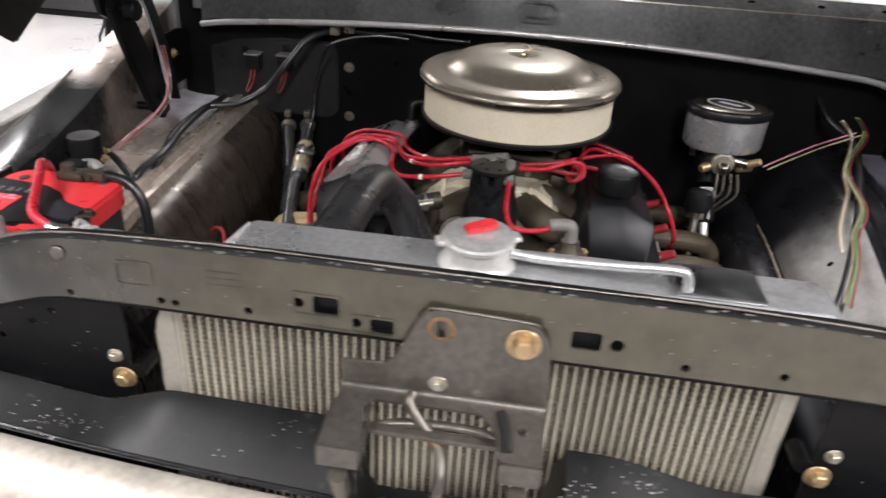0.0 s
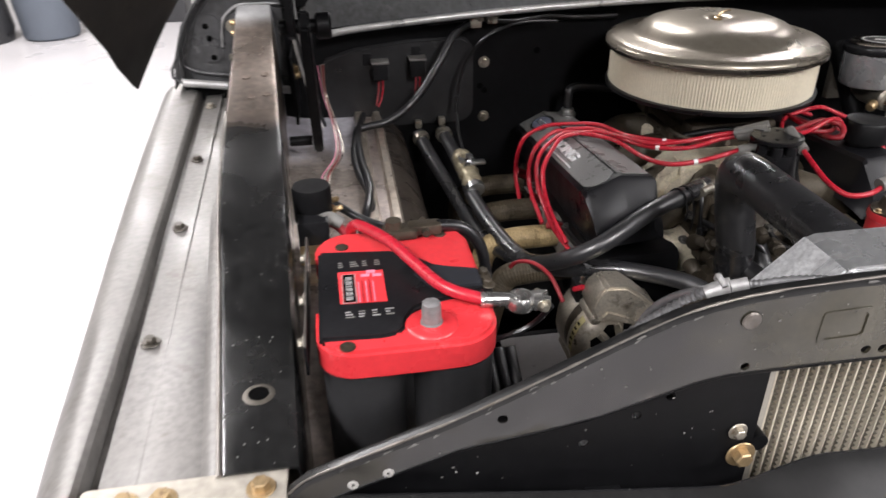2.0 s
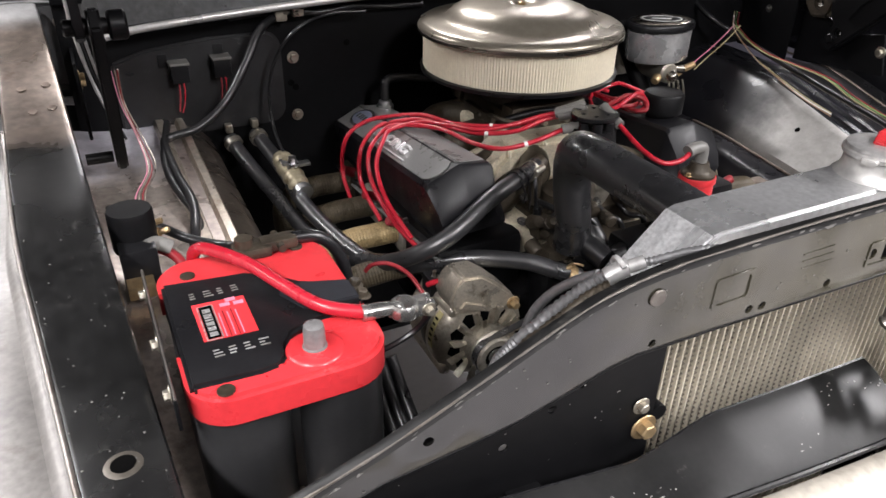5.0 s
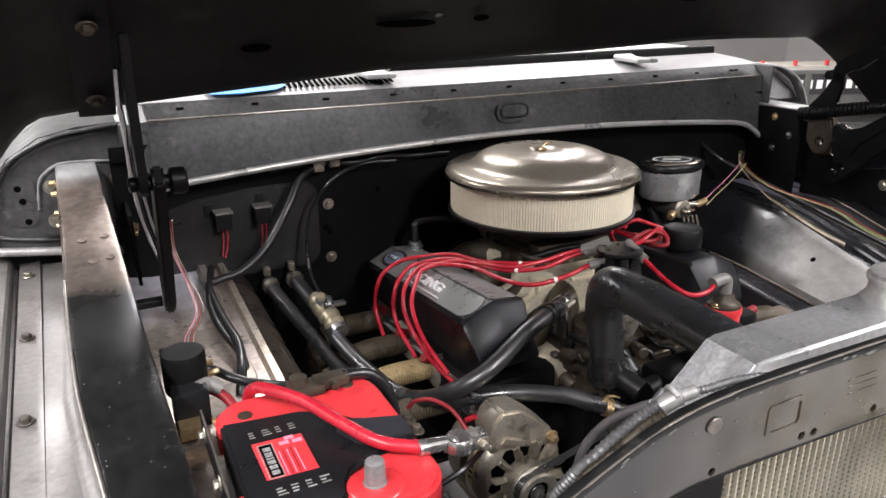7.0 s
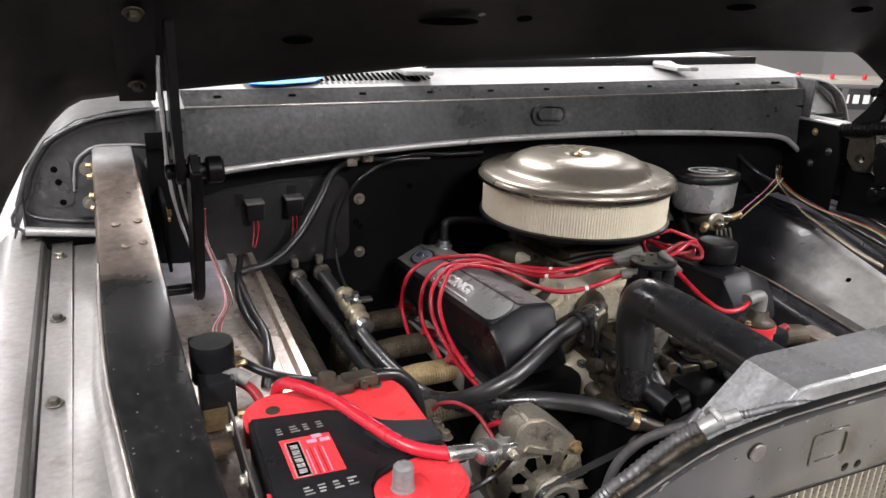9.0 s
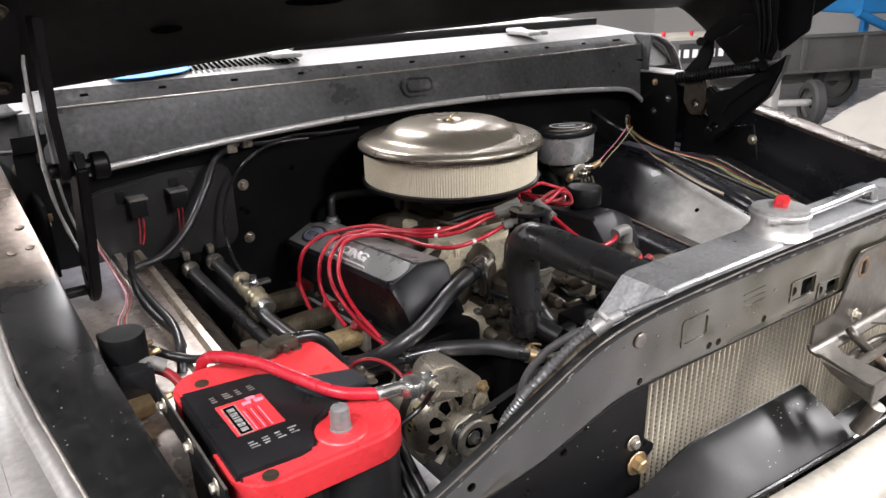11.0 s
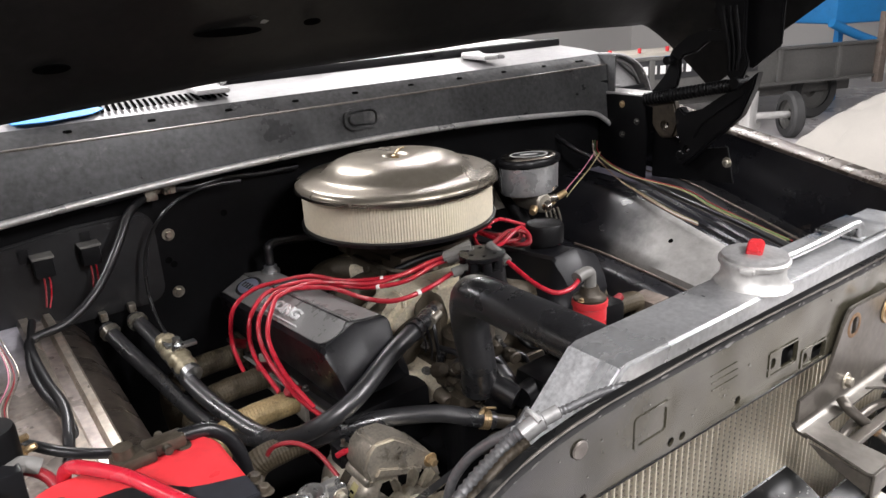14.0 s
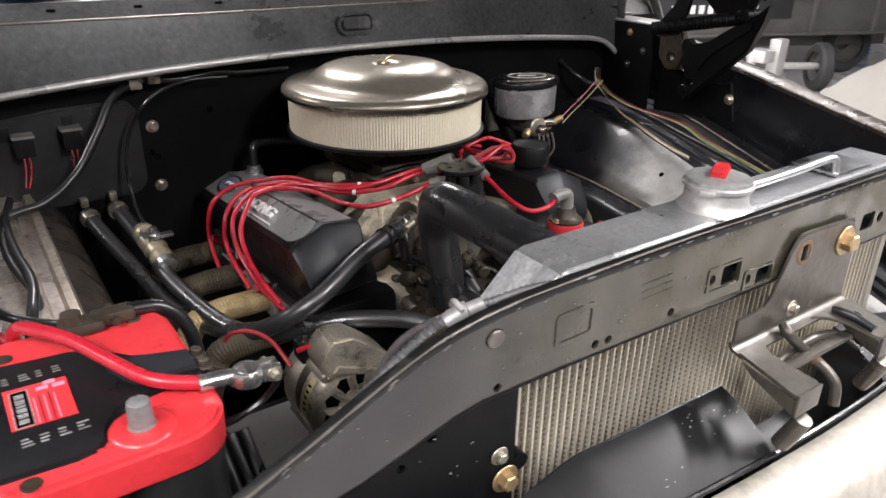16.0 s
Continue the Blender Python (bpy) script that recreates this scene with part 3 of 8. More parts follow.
rng = random.Random(5)
chips = bmesh.new()
for c in range(36):
    cx, cs = rng.uniform(-0.62, 0.62), rng.uniform(0.25, 0.92)
    for k in range(rng.randint(3, 13)):
        x, s = cx + rng.gauss(0, 0.012), min(0.97, max(0.05, cs + rng.gauss(0, 0.10)))
        w, d = rng.uniform(0.0004, 0.0019), rng.uniform(0.005, 0.016)
        vs = []
        for a, b in ((-1, -0.4), (-0.2, -1), (1, -0.3), (0.6, 0.8), (-0.7, 0.7)):
            xx, ss = x + a * w * rng.uniform(0.6, 1.3), s + b * d * rng.uniform(0.6, 1.3)
            vs.append(chips.verts.new((xx, -0.012 + (apron_front(xx) + 0.012) * ss, shelf_z(xx, ss) + 0.0007)))
        chips.faces.new(vs)
tagged(part("paint_chips", chips, CHIP, front_apron, "pale chips and scratches in the paint"), "pale chips and scratches in the paint", "", "", "stuff")
chips = bmesh.new()
for c in range(60):
    sx = rng.choice((-1, 1))
    x, z = sx * rng.uniform(0.34, 0.66), rng.uniform(1.10, 1.20)
    if z > 1.195 - 0.25 * max(0, abs(x) - 0.4):
        continue
    w = rng.uniform(0.0004, 0.0012)
    chips.faces.new([chips.verts.new((x + a * w * rng.uniform(0.5, 1.4), 0.0033, z + b * w * rng.uniform(0.5, 1.4))) for a, b in ((-1, -0.4), (-0.2, -1), (1, -0.3), (0.6, 0.8), (-0.7, 0.7))])
tagged(part("paint_chips", chips, CHIP, core_support, "pale chips in the black paint"), "pale chips in the black paint", "", "", "stuff")
chips = bmesh.new()
edge = mirrored(TOP)


def edge_z(x):
    for (x0, z0), (x1, z1) in zip(edge, edge[1:]):
        if x0 <= x <= x1 and x1 > x0:
            return z0 + (z1 - z0) * (x - x0) / (x1 - x0)
    return edge[0][1]


for c in range(90):
    x, w = rng.uniform(-0.66, 0.60), rng.uniform(0.0005, 0.0022)
    z, long = edge_z(x) - rng.uniform(0.0005, 0.0065), rng.uniform(0.8, 3.2)
    chips.faces.new([chips.verts.new((x + a * w * long * rng.uniform(0.5, 1.4), -0.01625, z + (edge_z(x + a * w * long) - edge_z(x)) + b * w * rng.uniform(0.4, 0.9))) for a, b in ((-1, -0.4), (-0.2, -1), (1, -0.3), (0.6, 0.8), (-0.7, 0.7))])
for c in range(50):
    x, w = rng.uniform(-0.62, 0.45), rng.uniform(0.0004, 0.0013)
    z = edge_z(x) - rng.uniform(0.010, 0.055)
    chips.faces.new([chips.verts.new((x + a * w * rng.uniform(0.5, 1.4), -0.01545, z + b * w * rng.uniform(0.5, 1.4))) for a, b in ((-1, -0.4), (-0.2, -1), (1, -0.3), (0.6, 0.8), (-0.7, 0.7))])
tagged(part("flaked_edge", chips, SPECK, core_support, "flaked spots along the top edge"), "flaked spots along the top edge", "", "", "stuff")


# ---- hood latch bracket ----
latch = thing("hood_latch_bracket", "bent worn steel hood latch bracket with a rusty bolt", "latch", (0.0, -0.05, 1.10))
LY = -0.0325
plate_out = [(-0.102, 1.176), (0.080, 1.176), (0.078, 1.232), (0.074, 1.247), (0.066, 1.257), (0.056, 1.261), (-0.018, 1.264), (-0.029, 1.260), (-0.037, 1.249), (-0.045, 1.232), (-0.055, 1.210), (-0.064, 1.201), (-0.102, 1.198)]
part("face_plate", plate(plate_out, 0.003, facing_front(LY), [rect2(-0.0195, -0.0125, 1.234, 1.255, 0.003)], 0.0006), LATCHM, latch, "worn brown-black face plate")
part("slot_stain", lathe([(0.0085, 0), (0.0125, 0), (0.0120, 0.0004), (0.0085, 0.0004)], (-0.016, LY - 0.0031, 1.2445), (0, -1, 0), 24), RUSTM, latch, "rusty ring round the slot")
hex_bolt("bolt", (0.054, LY - 0.003, 1.240), (0, -1, 0), 0.0155, BRASS, latch, "rusty bolt with a wide washer")
part("plate_edge", tube([(x, LY - 0.0016, z) for x, z in plate_out[4:9]], 0.0015, 6, 4), ARMM, latch, "upper edge rubbed bright")
part("step_edge", tube([(-0.064, LY - 0.0016, 1.2005), (-0.082, LY - 0.0016, 1.1992), (-0.102, LY - 0.0016, 1.198)], 0.0014, 6, 4), ARMM, latch)
# the bend below the plate, and the frame that runs forward from it
part("root_flange", sheet([[(x, LY - 0.0015 - dy, 1.176 - dz) for x in (-0.1035, -0.06, -0.015, 0.03, 0.081)] for dy, dz in ((0, 0), (0.0008, 0.003), (0.003, 0.0055), (0.007, 0.0065), (0.013, 0.0075))], 0.003), ARMM, latch, "bend rubbed to bare steel")
frame_m = Matrix.Translation((0, -0.046, 1.1672)) @ Matrix.Rotation(radians(9.5), 4, "X")
for outline, hole in (([(-0.1035, 0.004), (-0.1070, -0.053), (-0.1050, -0.058), (-0.0720, -0.058), (-0.0700, -0.053), (-0.0770, -0.012), (-0.072, -0.003), (-0.062, 0.004)], (-0.088, -0.030)),
                      ([(0.081, 0.004), (0.080, -0.046), (0.076, -0.050), (0.048, -0.050), (0.044, -0.046), (0.038, -0.018), (0.028, -0.006), (0.012, 0.004)], (0.062, -0.016))):
    arm = part("arm", plate(outline, 0.0032, frame_m, [ring2(*hole, 0.004)] if hole[0] > 0 else (), 0.0008), ARMM, latch, "flat arm rubbed to bare steel")
    lo, hi = min(x for x, _ in outline), max(x for x, _ in outline if x < 0.0801)
    inner = (lo, -0.0715) if lo < 0 else (0.046, 0.080)
    yf = -0.103 if lo < 0 else -0.095
    part("arm_lip", box(inner[0], inner[1], yf - 0.003, yf, 1.140, 1.162, 0.0012), ARMM, arm, "front end bent down")
    for x in inner:
        part("arm_side", plate([(-0.050, 1.166), (yf, 1.158), (yf, 1.142), (yf + 0.012, 1.146), (-0.062, 1.157)], 0.0025, Matrix(((0, 0, 1, x - 0.00125), (1, 0, 0, 0), (0, 1, 0, 0), (0, 0, 0, 1))), (), 0.0006), LATCHM, arm)
    part("foot", tube([((inner[0] + inner[1]) / 2, yf - 0.002, 1.132), ((inner[0] + inner[1]) / 2, yf + 0.004, 1.115), ((inner[0] + inner[1]) / 2, yf + 0.012, 1.096)], 0.0085, 10), LATCHM, arm)
hex_bolt("stud", (-0.016, LY - 0.003, 1.186), (0, -1, 0), 0.0085, BOLT, latch)
part("hook_rod", tube([(-0.036, -0.042, 1.178), (-0.038, -0.050, 1.172), (-0.026, -0.058, 1.158), (-0.010, -0.066, 1.143), (-0.004, -0.080, 1.132), (-0.003, -0.088, 1.122), (-0.006, -0.092, 1.104)], 0.0052, 12), LATCHM, latch, "curved steel hook rod with a rusty patch")
part("rod_rust", tube([(-0.0165, -0.0627, 1.149), (-0.010, -0.066, 1.143)], 0.0056, 12), RUSTM, latch)
part("cross_bar", box(-0.080, 0.060, -0.072, -0.062, 1.150, 1.156, 0.002), LATCHM, latch, "flat black cross bar")
part("bumper", tube([(0.043, -0.047, 1.1715), (0.045, -0.056, 1.1725), (0.049, -0.070, 1.170), (0.050, -0.086, 1.166)], 0.0045, 10), RUBBER, latch, "black rubber bumper")
part("back_bar", tube([(-0.070, -0.060, 1.148), (-0.04, -0.052, 1.150), (0.02, -0.050, 1.150), (0.045, -0.060, 1.148), (0.052, -0.078, 1.140)], 0.0045, 10), LATCHM, latch, "bent dark bar under the frame")


# ---- radiator ----
radiator = thing("radiator", "aluminium crossflow radiator with a polished top tank", "radiator", (0, 0.06, 0.75))
tank = [(-0.238, 1.2465), (-0.232, 1.2490), (0.330, 1.2530), (0.345, 1.244), (0.345, 1.18), (-0.316, 1.172), (-0.312, 1.1755)]
part("top_tank", plate(tank, 0.064, facing_front(0.113), (), 0.003), TANKM, radiator, "smudged brushed aluminium top tank with a sloped end")
slope = Vector((-0.238 + 0.312, 0, 1.2465 - 1.1755)).normalized()
end_m = Matrix(((slope.x, 0, -slope.z, -0.3122), (0, 1, 0, 0.012), (slope.z, 0, slope.x, 1.1757), (0, 0, 0, 1)))
part("tank_end", plate(rect2(0.003, 0.101, 0.0395, 0.0985), 0.0022, end_m, (), 0.0008), TANKEND, radiator, "pale streaked sloping end of the tank")
for x0, x1 in ((-0.320, -0.293), (0.296, 0.316)):
    part("side_tank", plate([(x0, 0.78), (x1, 0.78), (x1, 1.186)] + ([(x0 + 0.022, 1.184), (x0 + 0.010, 1.176), (x0 + 0.003, 1.162), (x0, 1.145)] if x0 < 0 else [(x0, 1.186)]), 0.050, facing_front(0.080), (), 0.004), SIDECH, radiator, "pale aluminium side channel")
# near-black sheet put in for the shade behind tubes and fins
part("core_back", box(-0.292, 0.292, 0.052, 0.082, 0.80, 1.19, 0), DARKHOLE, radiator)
core_tube = box(-0.0009, 0.0009, 0.035, 0.05, 0.8, 1.19, 0)
tube_ob = part("core_tube", core_tube, CORETUBE, radiator)
fin = bmesh.new()
fw = 0.5825 / 61 - 0.0018
rows = [[(0.0009 + (fw if j % 2 else 0), y, 0.86 + 0.33 * j / 112) for y in (0.0375, 0.049)] for j in range(113)]
fin_ob = part("fin_strip", sheet(rows), FIN, radiator, "", 10)
for k in range(62):
    for ob, n in ((tube_ob, 62), (fin_ob, 61)):
        if k < n:
            c = ob if k == 0 else ob.copy()
            if k:
                scene.collection.objects.link(c)
            c.location.x = -0.291 + 0.5825 * k / 61
neck = (0.002, 0.078, 1.2500)
part("filler_neck", lathe([(0.040, -0.001), (0.037, 0.002), (0.0335, 0.007), (0.0325, 0.012), (0.0325, 0.0215), (0.0355, 0.0225), (0.0360, 0.0265), (0.034, 0.028), (0, 0.028)], neck, seg=40), NECKM, radiator, "bright machined filler neck")
for a in (20, 200):
    part("neck_ear", plate(rect2(0.030, 0.042, -0.008, 0.008, 0.003), 0.005, Matrix.Translation((neck[0], neck[1], neck[2] + 0.022)) @ Matrix.Rotation(radians(a), 4, "Z"), (), 0.001), NECKM, radiator)
cap = part("radiator_cap", lathe([(0.0325, 0.027), (0.0335, 0.0285), (0.0330, 0.0315), (0.029, 0.0330), (0.020, 0.0335), (0.012, 0.0345), (0, 0.0345)], neck, seg=40), PALELIP, radiator, "pale metal cap")
part("cap_lever", plate([(-0.013, -0.008), (0.010, -0.0085), (0.018, -0.006), (0.018, 0.006), (0.010, 0.0085), (-0.013, 0.008)], 0.006, Matrix.Translation((neck[0], neck[1], neck[2] + 0.0345)) @ Matrix.Rotation(radians(25), 4, "Z") @ Matrix.Rotation(radians(-8), 4, "Y"), (), 0.0015), RED, cap, "red pressure release lever")
part("overflow_tube", tube([(0.034, 0.078, 1.263), (0.07, 0.074, 1.263), (0.13, 0.068, 1.268), (0.185, 0.063, 1.2735), (0.197, 0.061, 1.270), (0.199, 0.059, 1.256)], 0.0050, 12), TANKM, radiator, "bare aluminium overflow tube")
part("mount_tab", box(0.19, 0.27, 0.052, 0.11, 1.2535, 1.2575, 0.001), ALU, radiator)


# the front panels bow forward, and the rail rises a little towards the middle
def bowed(root, rise):
    for ob in root.children_recursive:
        if ob.type != "MESH":
            continue
        at = base_of(ob)
        for v in ob.data.vertices:
            x = v.co.x + at.x
            k = min(1.0, max(0.0, (0.42 - abs(x)) / 0.26))
            v.co.y += -0.015 + 0.029 * min(1.4, ((x - 0.03) / 0.70) ** 2)
            v.co.z += rise * k * k * (3 - 2 * k)


bowed(core_support, 0.010)
bowed(front_apron, 0.0)


# ---- fenders ----
def flare(y):
    return -0.914 - 0.03 * max(0.0, y)


def fender_section(y):
    """Outer top of the fender, seen from the front, from the outside inwards."""
    rise = 0.02 * max(0.0, y)
    o = flare(y)
    b = 0.009 - 0.07 * max(0.0, y) + 0.03 * max(0.0, y) ** 2  # the outer side swells towards the door
    sec = [(o + 0.010, 0.55), (o - 0.006, 0.85), (o - 0.006, 1.00), (o - 0.003, 1.060 + rise), (o + 0.002, 1.086 + rise), (o + 0.010, 1.104 + rise), (o + 0.022, 1.116 + rise), (o + 0.036, 1.1215 + rise),
            (o + 0.047, 1.1215 + rise), (o + 0.051, 1.118 + rise), (o + 0.0535, 1.101 + rise), (o + 0.0575, 1.099 + rise), (o + 0.0605, 1.101 + rise), (o + 0.062, 1.109 + rise), (o + 0.086, 1.110 + rise), (o + 0.093, 1.112 + rise)]
    return [(x + (b if x < o + 0.04 else 0), z) for x, z in sec]


FENDER_Y = [0.0, 0.006, 0.02, 0.06, 0.15, 0.3, 0.45, 0.6, 0.75, 0.9, 1.0, 1.06]


FAR = 0.135  # the engine sits off centre: the far side lies this much further out


def fender_rows(sign):
    rows = []
    for y in FENDER_Y:
        drop = 0.02 if y == 0.0 else 0.0
        rows.append([(sign * (x - (FAR if sign < 0 else 0)), y - 0.03 * (z < 1.09), z - drop) for x, z in fender_section(y)])
    return rows


fender = thing("fender", "bare grey steel front fender, scuffed, with bolts along its inner edge", "fender", (-0.9, 0.5, 0.5), "front fenders")
part("outer_panel", sheet(fender_rows(1), 0.002), FENDERM, fender, "worn bare steel top, rounded outwards")
def rail_outer(y):
    return -0.752 - 0.1 * min(max(0.0, y), 0.5)


def rail_inner(y):
    return -0.690 - 0.05 * max(0.0, y)


def flange_row(y, sign=-1):
    f, a, up = flare(y) + 0.092, rail_outer(y), 0.014 * max(0, y)
    return [(-sign * x, y, z + up) for x, z in ((f, 1.1125), (f + 0.003, 1.1140), (a - 0.016, 1.1145), (a - 0.012, 1.118), (a - 0.006, 1.1215), (a + 0.001, 1.122))]


part("inner_flange", sheet([flange_row(y) for y in (0.004, 0.02, 0.15, 0.3, 0.5, 0.6, 0.9, 1.0)], 0.002), FENDERM, fender, "flat inner flange with a raised bead")
for y in (0.235, 0.478, 0.70, 0.945):
    hex_bolt("bolt", (flare(y) + 0.075, y, 1.1105 + 0.02 * y), (0, 0, 1), 0.0100, BOLT if y > 0.9 else LATCHM, fender, "dull hexagon bolt")
part("front_tab", plate(rect2(-0.858, -0.702, -0.006, 0.034, 0.004), 0.003, Matrix.Translation((0, 0, 1.1225)), (), 0.0008), NOSEM, fender, "bare steel joining strip at the front corner")
for x in (-0.823, -0.795, -0.722):
    hex_bolt("bolt", (x, 0.014, 1.1255), (0, 0, 1), 0.0115, BRASS, fender, "rusty yellow bolt")
tip = [[(-0.9135, 0.032, 1.088), (-0.907, 0.032, 1.106), (-0.893, 0.031, 1.1175), (-0.877, 0.029, 1.1205), (-0.866, 0.025, 1.1195)], [(-0.912, 0.0, 1.080), (-0.905, 0.0, 1.099), (-0.894, 0.0, 1.1095), (-0.883, 0.001, 1.1125), (-0.874, 0.003, 1.1115)],
       [(-0.909, -0.022, 1.070), (-0.903, -0.024, 1.087), (-0.896, -0.026, 1.0965), (-0.889, -0.025, 1.0985), (-0.883, -0.021, 1.0975)], [(-0.908, -0.026, 1.050), (-0.903, -0.0285, 1.066), (-0.897, -0.030, 1.076), (-0.890, -0.029, 1.080), (-0.884, -0.024, 1.080)]]
part("front_tip", sheet(tip, 0.002), FENDERM, fender, "pale rounded tip at the front corner", 60)
part("tip_seam", tube([(-0.8655, 0.0245, 1.1195), (-0.8735, 0.003, 1.1105), (-0.8825, -0.021, 1.0965)], 0.0022, 8), BLACK, fender, "dark seam beside the tip")
part("front_wall", box(-0.895, -0.70, 0.004, 0.010, 0.9, 1.119, 0), BLACK, fender)

fender_r = thing("fender", "black front fender with a bare worn top edge", "fender", (0.93, 0.5, 0.5), "front fenders")
part("outer_panel", sheet(fender_rows(-1), 0.002), STEEL, fender_r, "worn bare steel top, rounded outwards")
part("inner_flange", sheet([[(x + FAR, v, z) for x, v, z in flange_row(y, 1)] for y in (0.004, 0.02, 0.15, 0.3, 0.5, 0.6, 0.9, 1.0)], 0.002), BLACK, fender_r)

# the long rail inside the left fender: bare at the cowl, black further forward
CENTRE = [(1.002, 1.300), (0.96, 1.286), (0.85, 1.256), (0.70, 1.216), (0.675, 1.208), (0.655, 1.201), (0.58, 1.180), (0.45, 1.154), (0.30, 1.138), (0.15, 1.1315), (0.03, 1.128)]


def rail_part(pts, sign):
    rows = []
    for y, z in pts:
        a, b = rail_outer(y), rail_inner(y)
        rows.append([(-sign * x, y, w) for x, w in ((a - 0.001, z - 0.035), (a, z - 0.006), (a + 0.003, z - 0.001), (a + 0.006, z), (b - 0.008, z), (b - 0.002, z - 0.002), (b, z - 0.008), (b + 0.002, z - 0.09), (b + 0.004, 1.0))])
    return sheet(rows, 0.002)


side_rail = thing("side_rail", "folded black steel rail, bare brown at its rear end", "car frame", (-0.75, 0.4, 1.1), "side rails")
part("rear_rail", rail_part(CENTRE[:5], -1), RAILREAR, side_rail, "bare heat-browned steel end with spot welds")
part("front_rail", rail_part(CENTRE[4:], -1), RAILSIDE, side_rail, "scuffed black painted length")
part("rail_edge", tube([(rail_outer(y), y, z - 0.002) for y, z in CENTRE[4:]], 0.0025, 8), STEEL, side_rail, "edge rubbed to bare metal")
for x, y, z in ((0.775, 0.76, 1.2345), (0.745, 0.765, 1.2358), (0.765, 0.705, 1.2195), (0.742, 0.71, 1.2208)):
    part("spot_weld", lathe([(0.006, 0), (0.0055, 0.0008), (0.002, 0.0004), (0, 0.0003)], (-x, y, z - 0.0015), (0, -0.26, 0.97), 12), RAILSIDE, side_rail)
part("drain_hole", lathe([(0.0, 0.0008), (0.0075, 0.0008), (0.0085, 0.0012), (0.0100, 0.0002)], (-0.7295, 0.1185, 1.1308), (0, 0, 1), 18), DARKHOLE, side_rail, "dark round drain hole")
part("bare_ring", lathe([(0.0092, 0.0009), (0.0135, 0.0006), (0.0145, 0.0)], (-0.7295, 0.1185, 1.1305), (0, 0, 1), 18), LATCHM, side_rail, "bare metal rubbed round the hole")
rng = random.Random(17)
specks = bmesh.new()
heights = CENTRE[::-1]
for c in range(46):
    y, k = rng.choice((rng.uniform(0.03, 0.20), rng.uniform(0.05, 0.50))), rng.uniform(0.06, 0.94)
    x, w = rail_outer(y) * (1 - k) + rail_inner(y) * k, rng.uniform(0.0003, 0.0011)
    (ya, za), (yb, zb) = next((p, q) for p, q in zip(heights, heights[1:]) if p[0] <= y <= q[0])
    z = za + (zb - za) * (y - ya) / (yb - ya) + 0.0008
    specks.faces.new([specks.verts.new((x + a * w * rng.uniform(0.5, 1.4), y + b * w * rng.uniform(0.6, 2.0), z + b * w * (zb - za) / (yb - ya))) for a, b in ((-1, -0.4), (-0.2, -1), (1, -0.3), (0.6, 0.8), (-0.7, 0.7))])
tagged(part("paint_specks", specks, SPECK, side_rail, "pale specks in the black paint"), "pale specks in the black paint", "", "", "stuff")
rail_far = thing("side_rail", "tall black steel rail with a bare brown top", "car frame", (0.87, 0.4, 1.1), "side rails")
far = [(0.862 + 0.03 * y, y, 1.088 + 0.19 * y) for y, z in CENTRE]
part("rail_top", sheet([[(x - 0.002, y, z - 0.008), (x, y, z - 0.002), (x + 0.004, y, z), (x + 0.062, y, z), (x + 0.066, y, z - 0.006), (x + 0.067, y, z - 0.035)] for x, y, z in far], 0.002), WELLSIDE, rail_far, "bare browned top")
part("rail_wall", sheet([[(x - 0.002, y, z - 0.008), (x - 0.001, y, z - 0.05), (x, y, 0.93)] for x, y, z in far], 0.002), WELLBLK, rail_far, "glossy black inner wall")


# ---- inner fender panels (wheel wells) ----
def well_rows(sign):
    rows = []
    for k in range(25):
        y = 0.02 + 0.933 * k / 24
        fall = -0.055 * max(0, 0.9 - y) - 0.25 * max(0, 0.40 - y) ** 1.2
        row = []
        for x, z, w in ((-0.732, 1.10, 1), (-0.705, 1.095, 1), (-0.68, 1.092, 1), (-0.64, 1.094, 1), (-0.608, 1.094, 1), (-0.604, 1.104, 1), (-0.592, 1.104, 1), (-0.588, 1.093, 1), (-0.574, 1.092, 1), (-0.570, 1.102, 1),
                        (-0.560, 1.102, 1), (-0.555, 1.088, 1), (-0.535, 1.078, 1), (-0.515, 1.05, 1), (-0.495, 0.98, 1), (-0.475, 0.86, 1), (-0.46, 0.62, 1)):
            row.append((sign * x, y, z + fall * w))
        rows.append(row)
    return rows


well_l = thing("inner_fender", "bare steel inner fender with pressed ribs, browned in places", "car panel", (-0.6, 0.5, 0.7), "inner fenders")
wl = well_rows(1)
part("top_panel", sheet([r[:5] for r in wl], 0.002), WELLREAR, well_l, "bright scuffed flat top")
for a, b in ((4, 8), (8, 12)):
    part("rib", sheet([r[a:b] for r in wl], 0.002), RIBM, well_l, "pressed rib", 25)
part("rib_gap", sheet([r[7:9] for r in wl], 0.002), APRON, well_l)
part("side_wall", sheet([r[11:] for r in wl], 0.002), WELLSIDE, well_l, "dark curved side wall", 50)
well_r = thing("inner_fender", "dark glossy inner fender, worn bare on its slope", "car panel", (0.6, 0.5, 0.7), "inner fenders")
ys = [0.02 + 0.932 * k / 24 for k in range(25)]


def far_fall(y):
    return -0.055 * max(0, 0.9 - y) - 0.25 * max(0, 0.72 - y) ** 1.1


def far_panel(name, prof, mat, label="", smooth=40):
    return part(name, sheet([[(x, y, z + far_fall(y) * w) for x, z, w in prof] for y in ys], 0.002), mat, well_r, label, smooth)


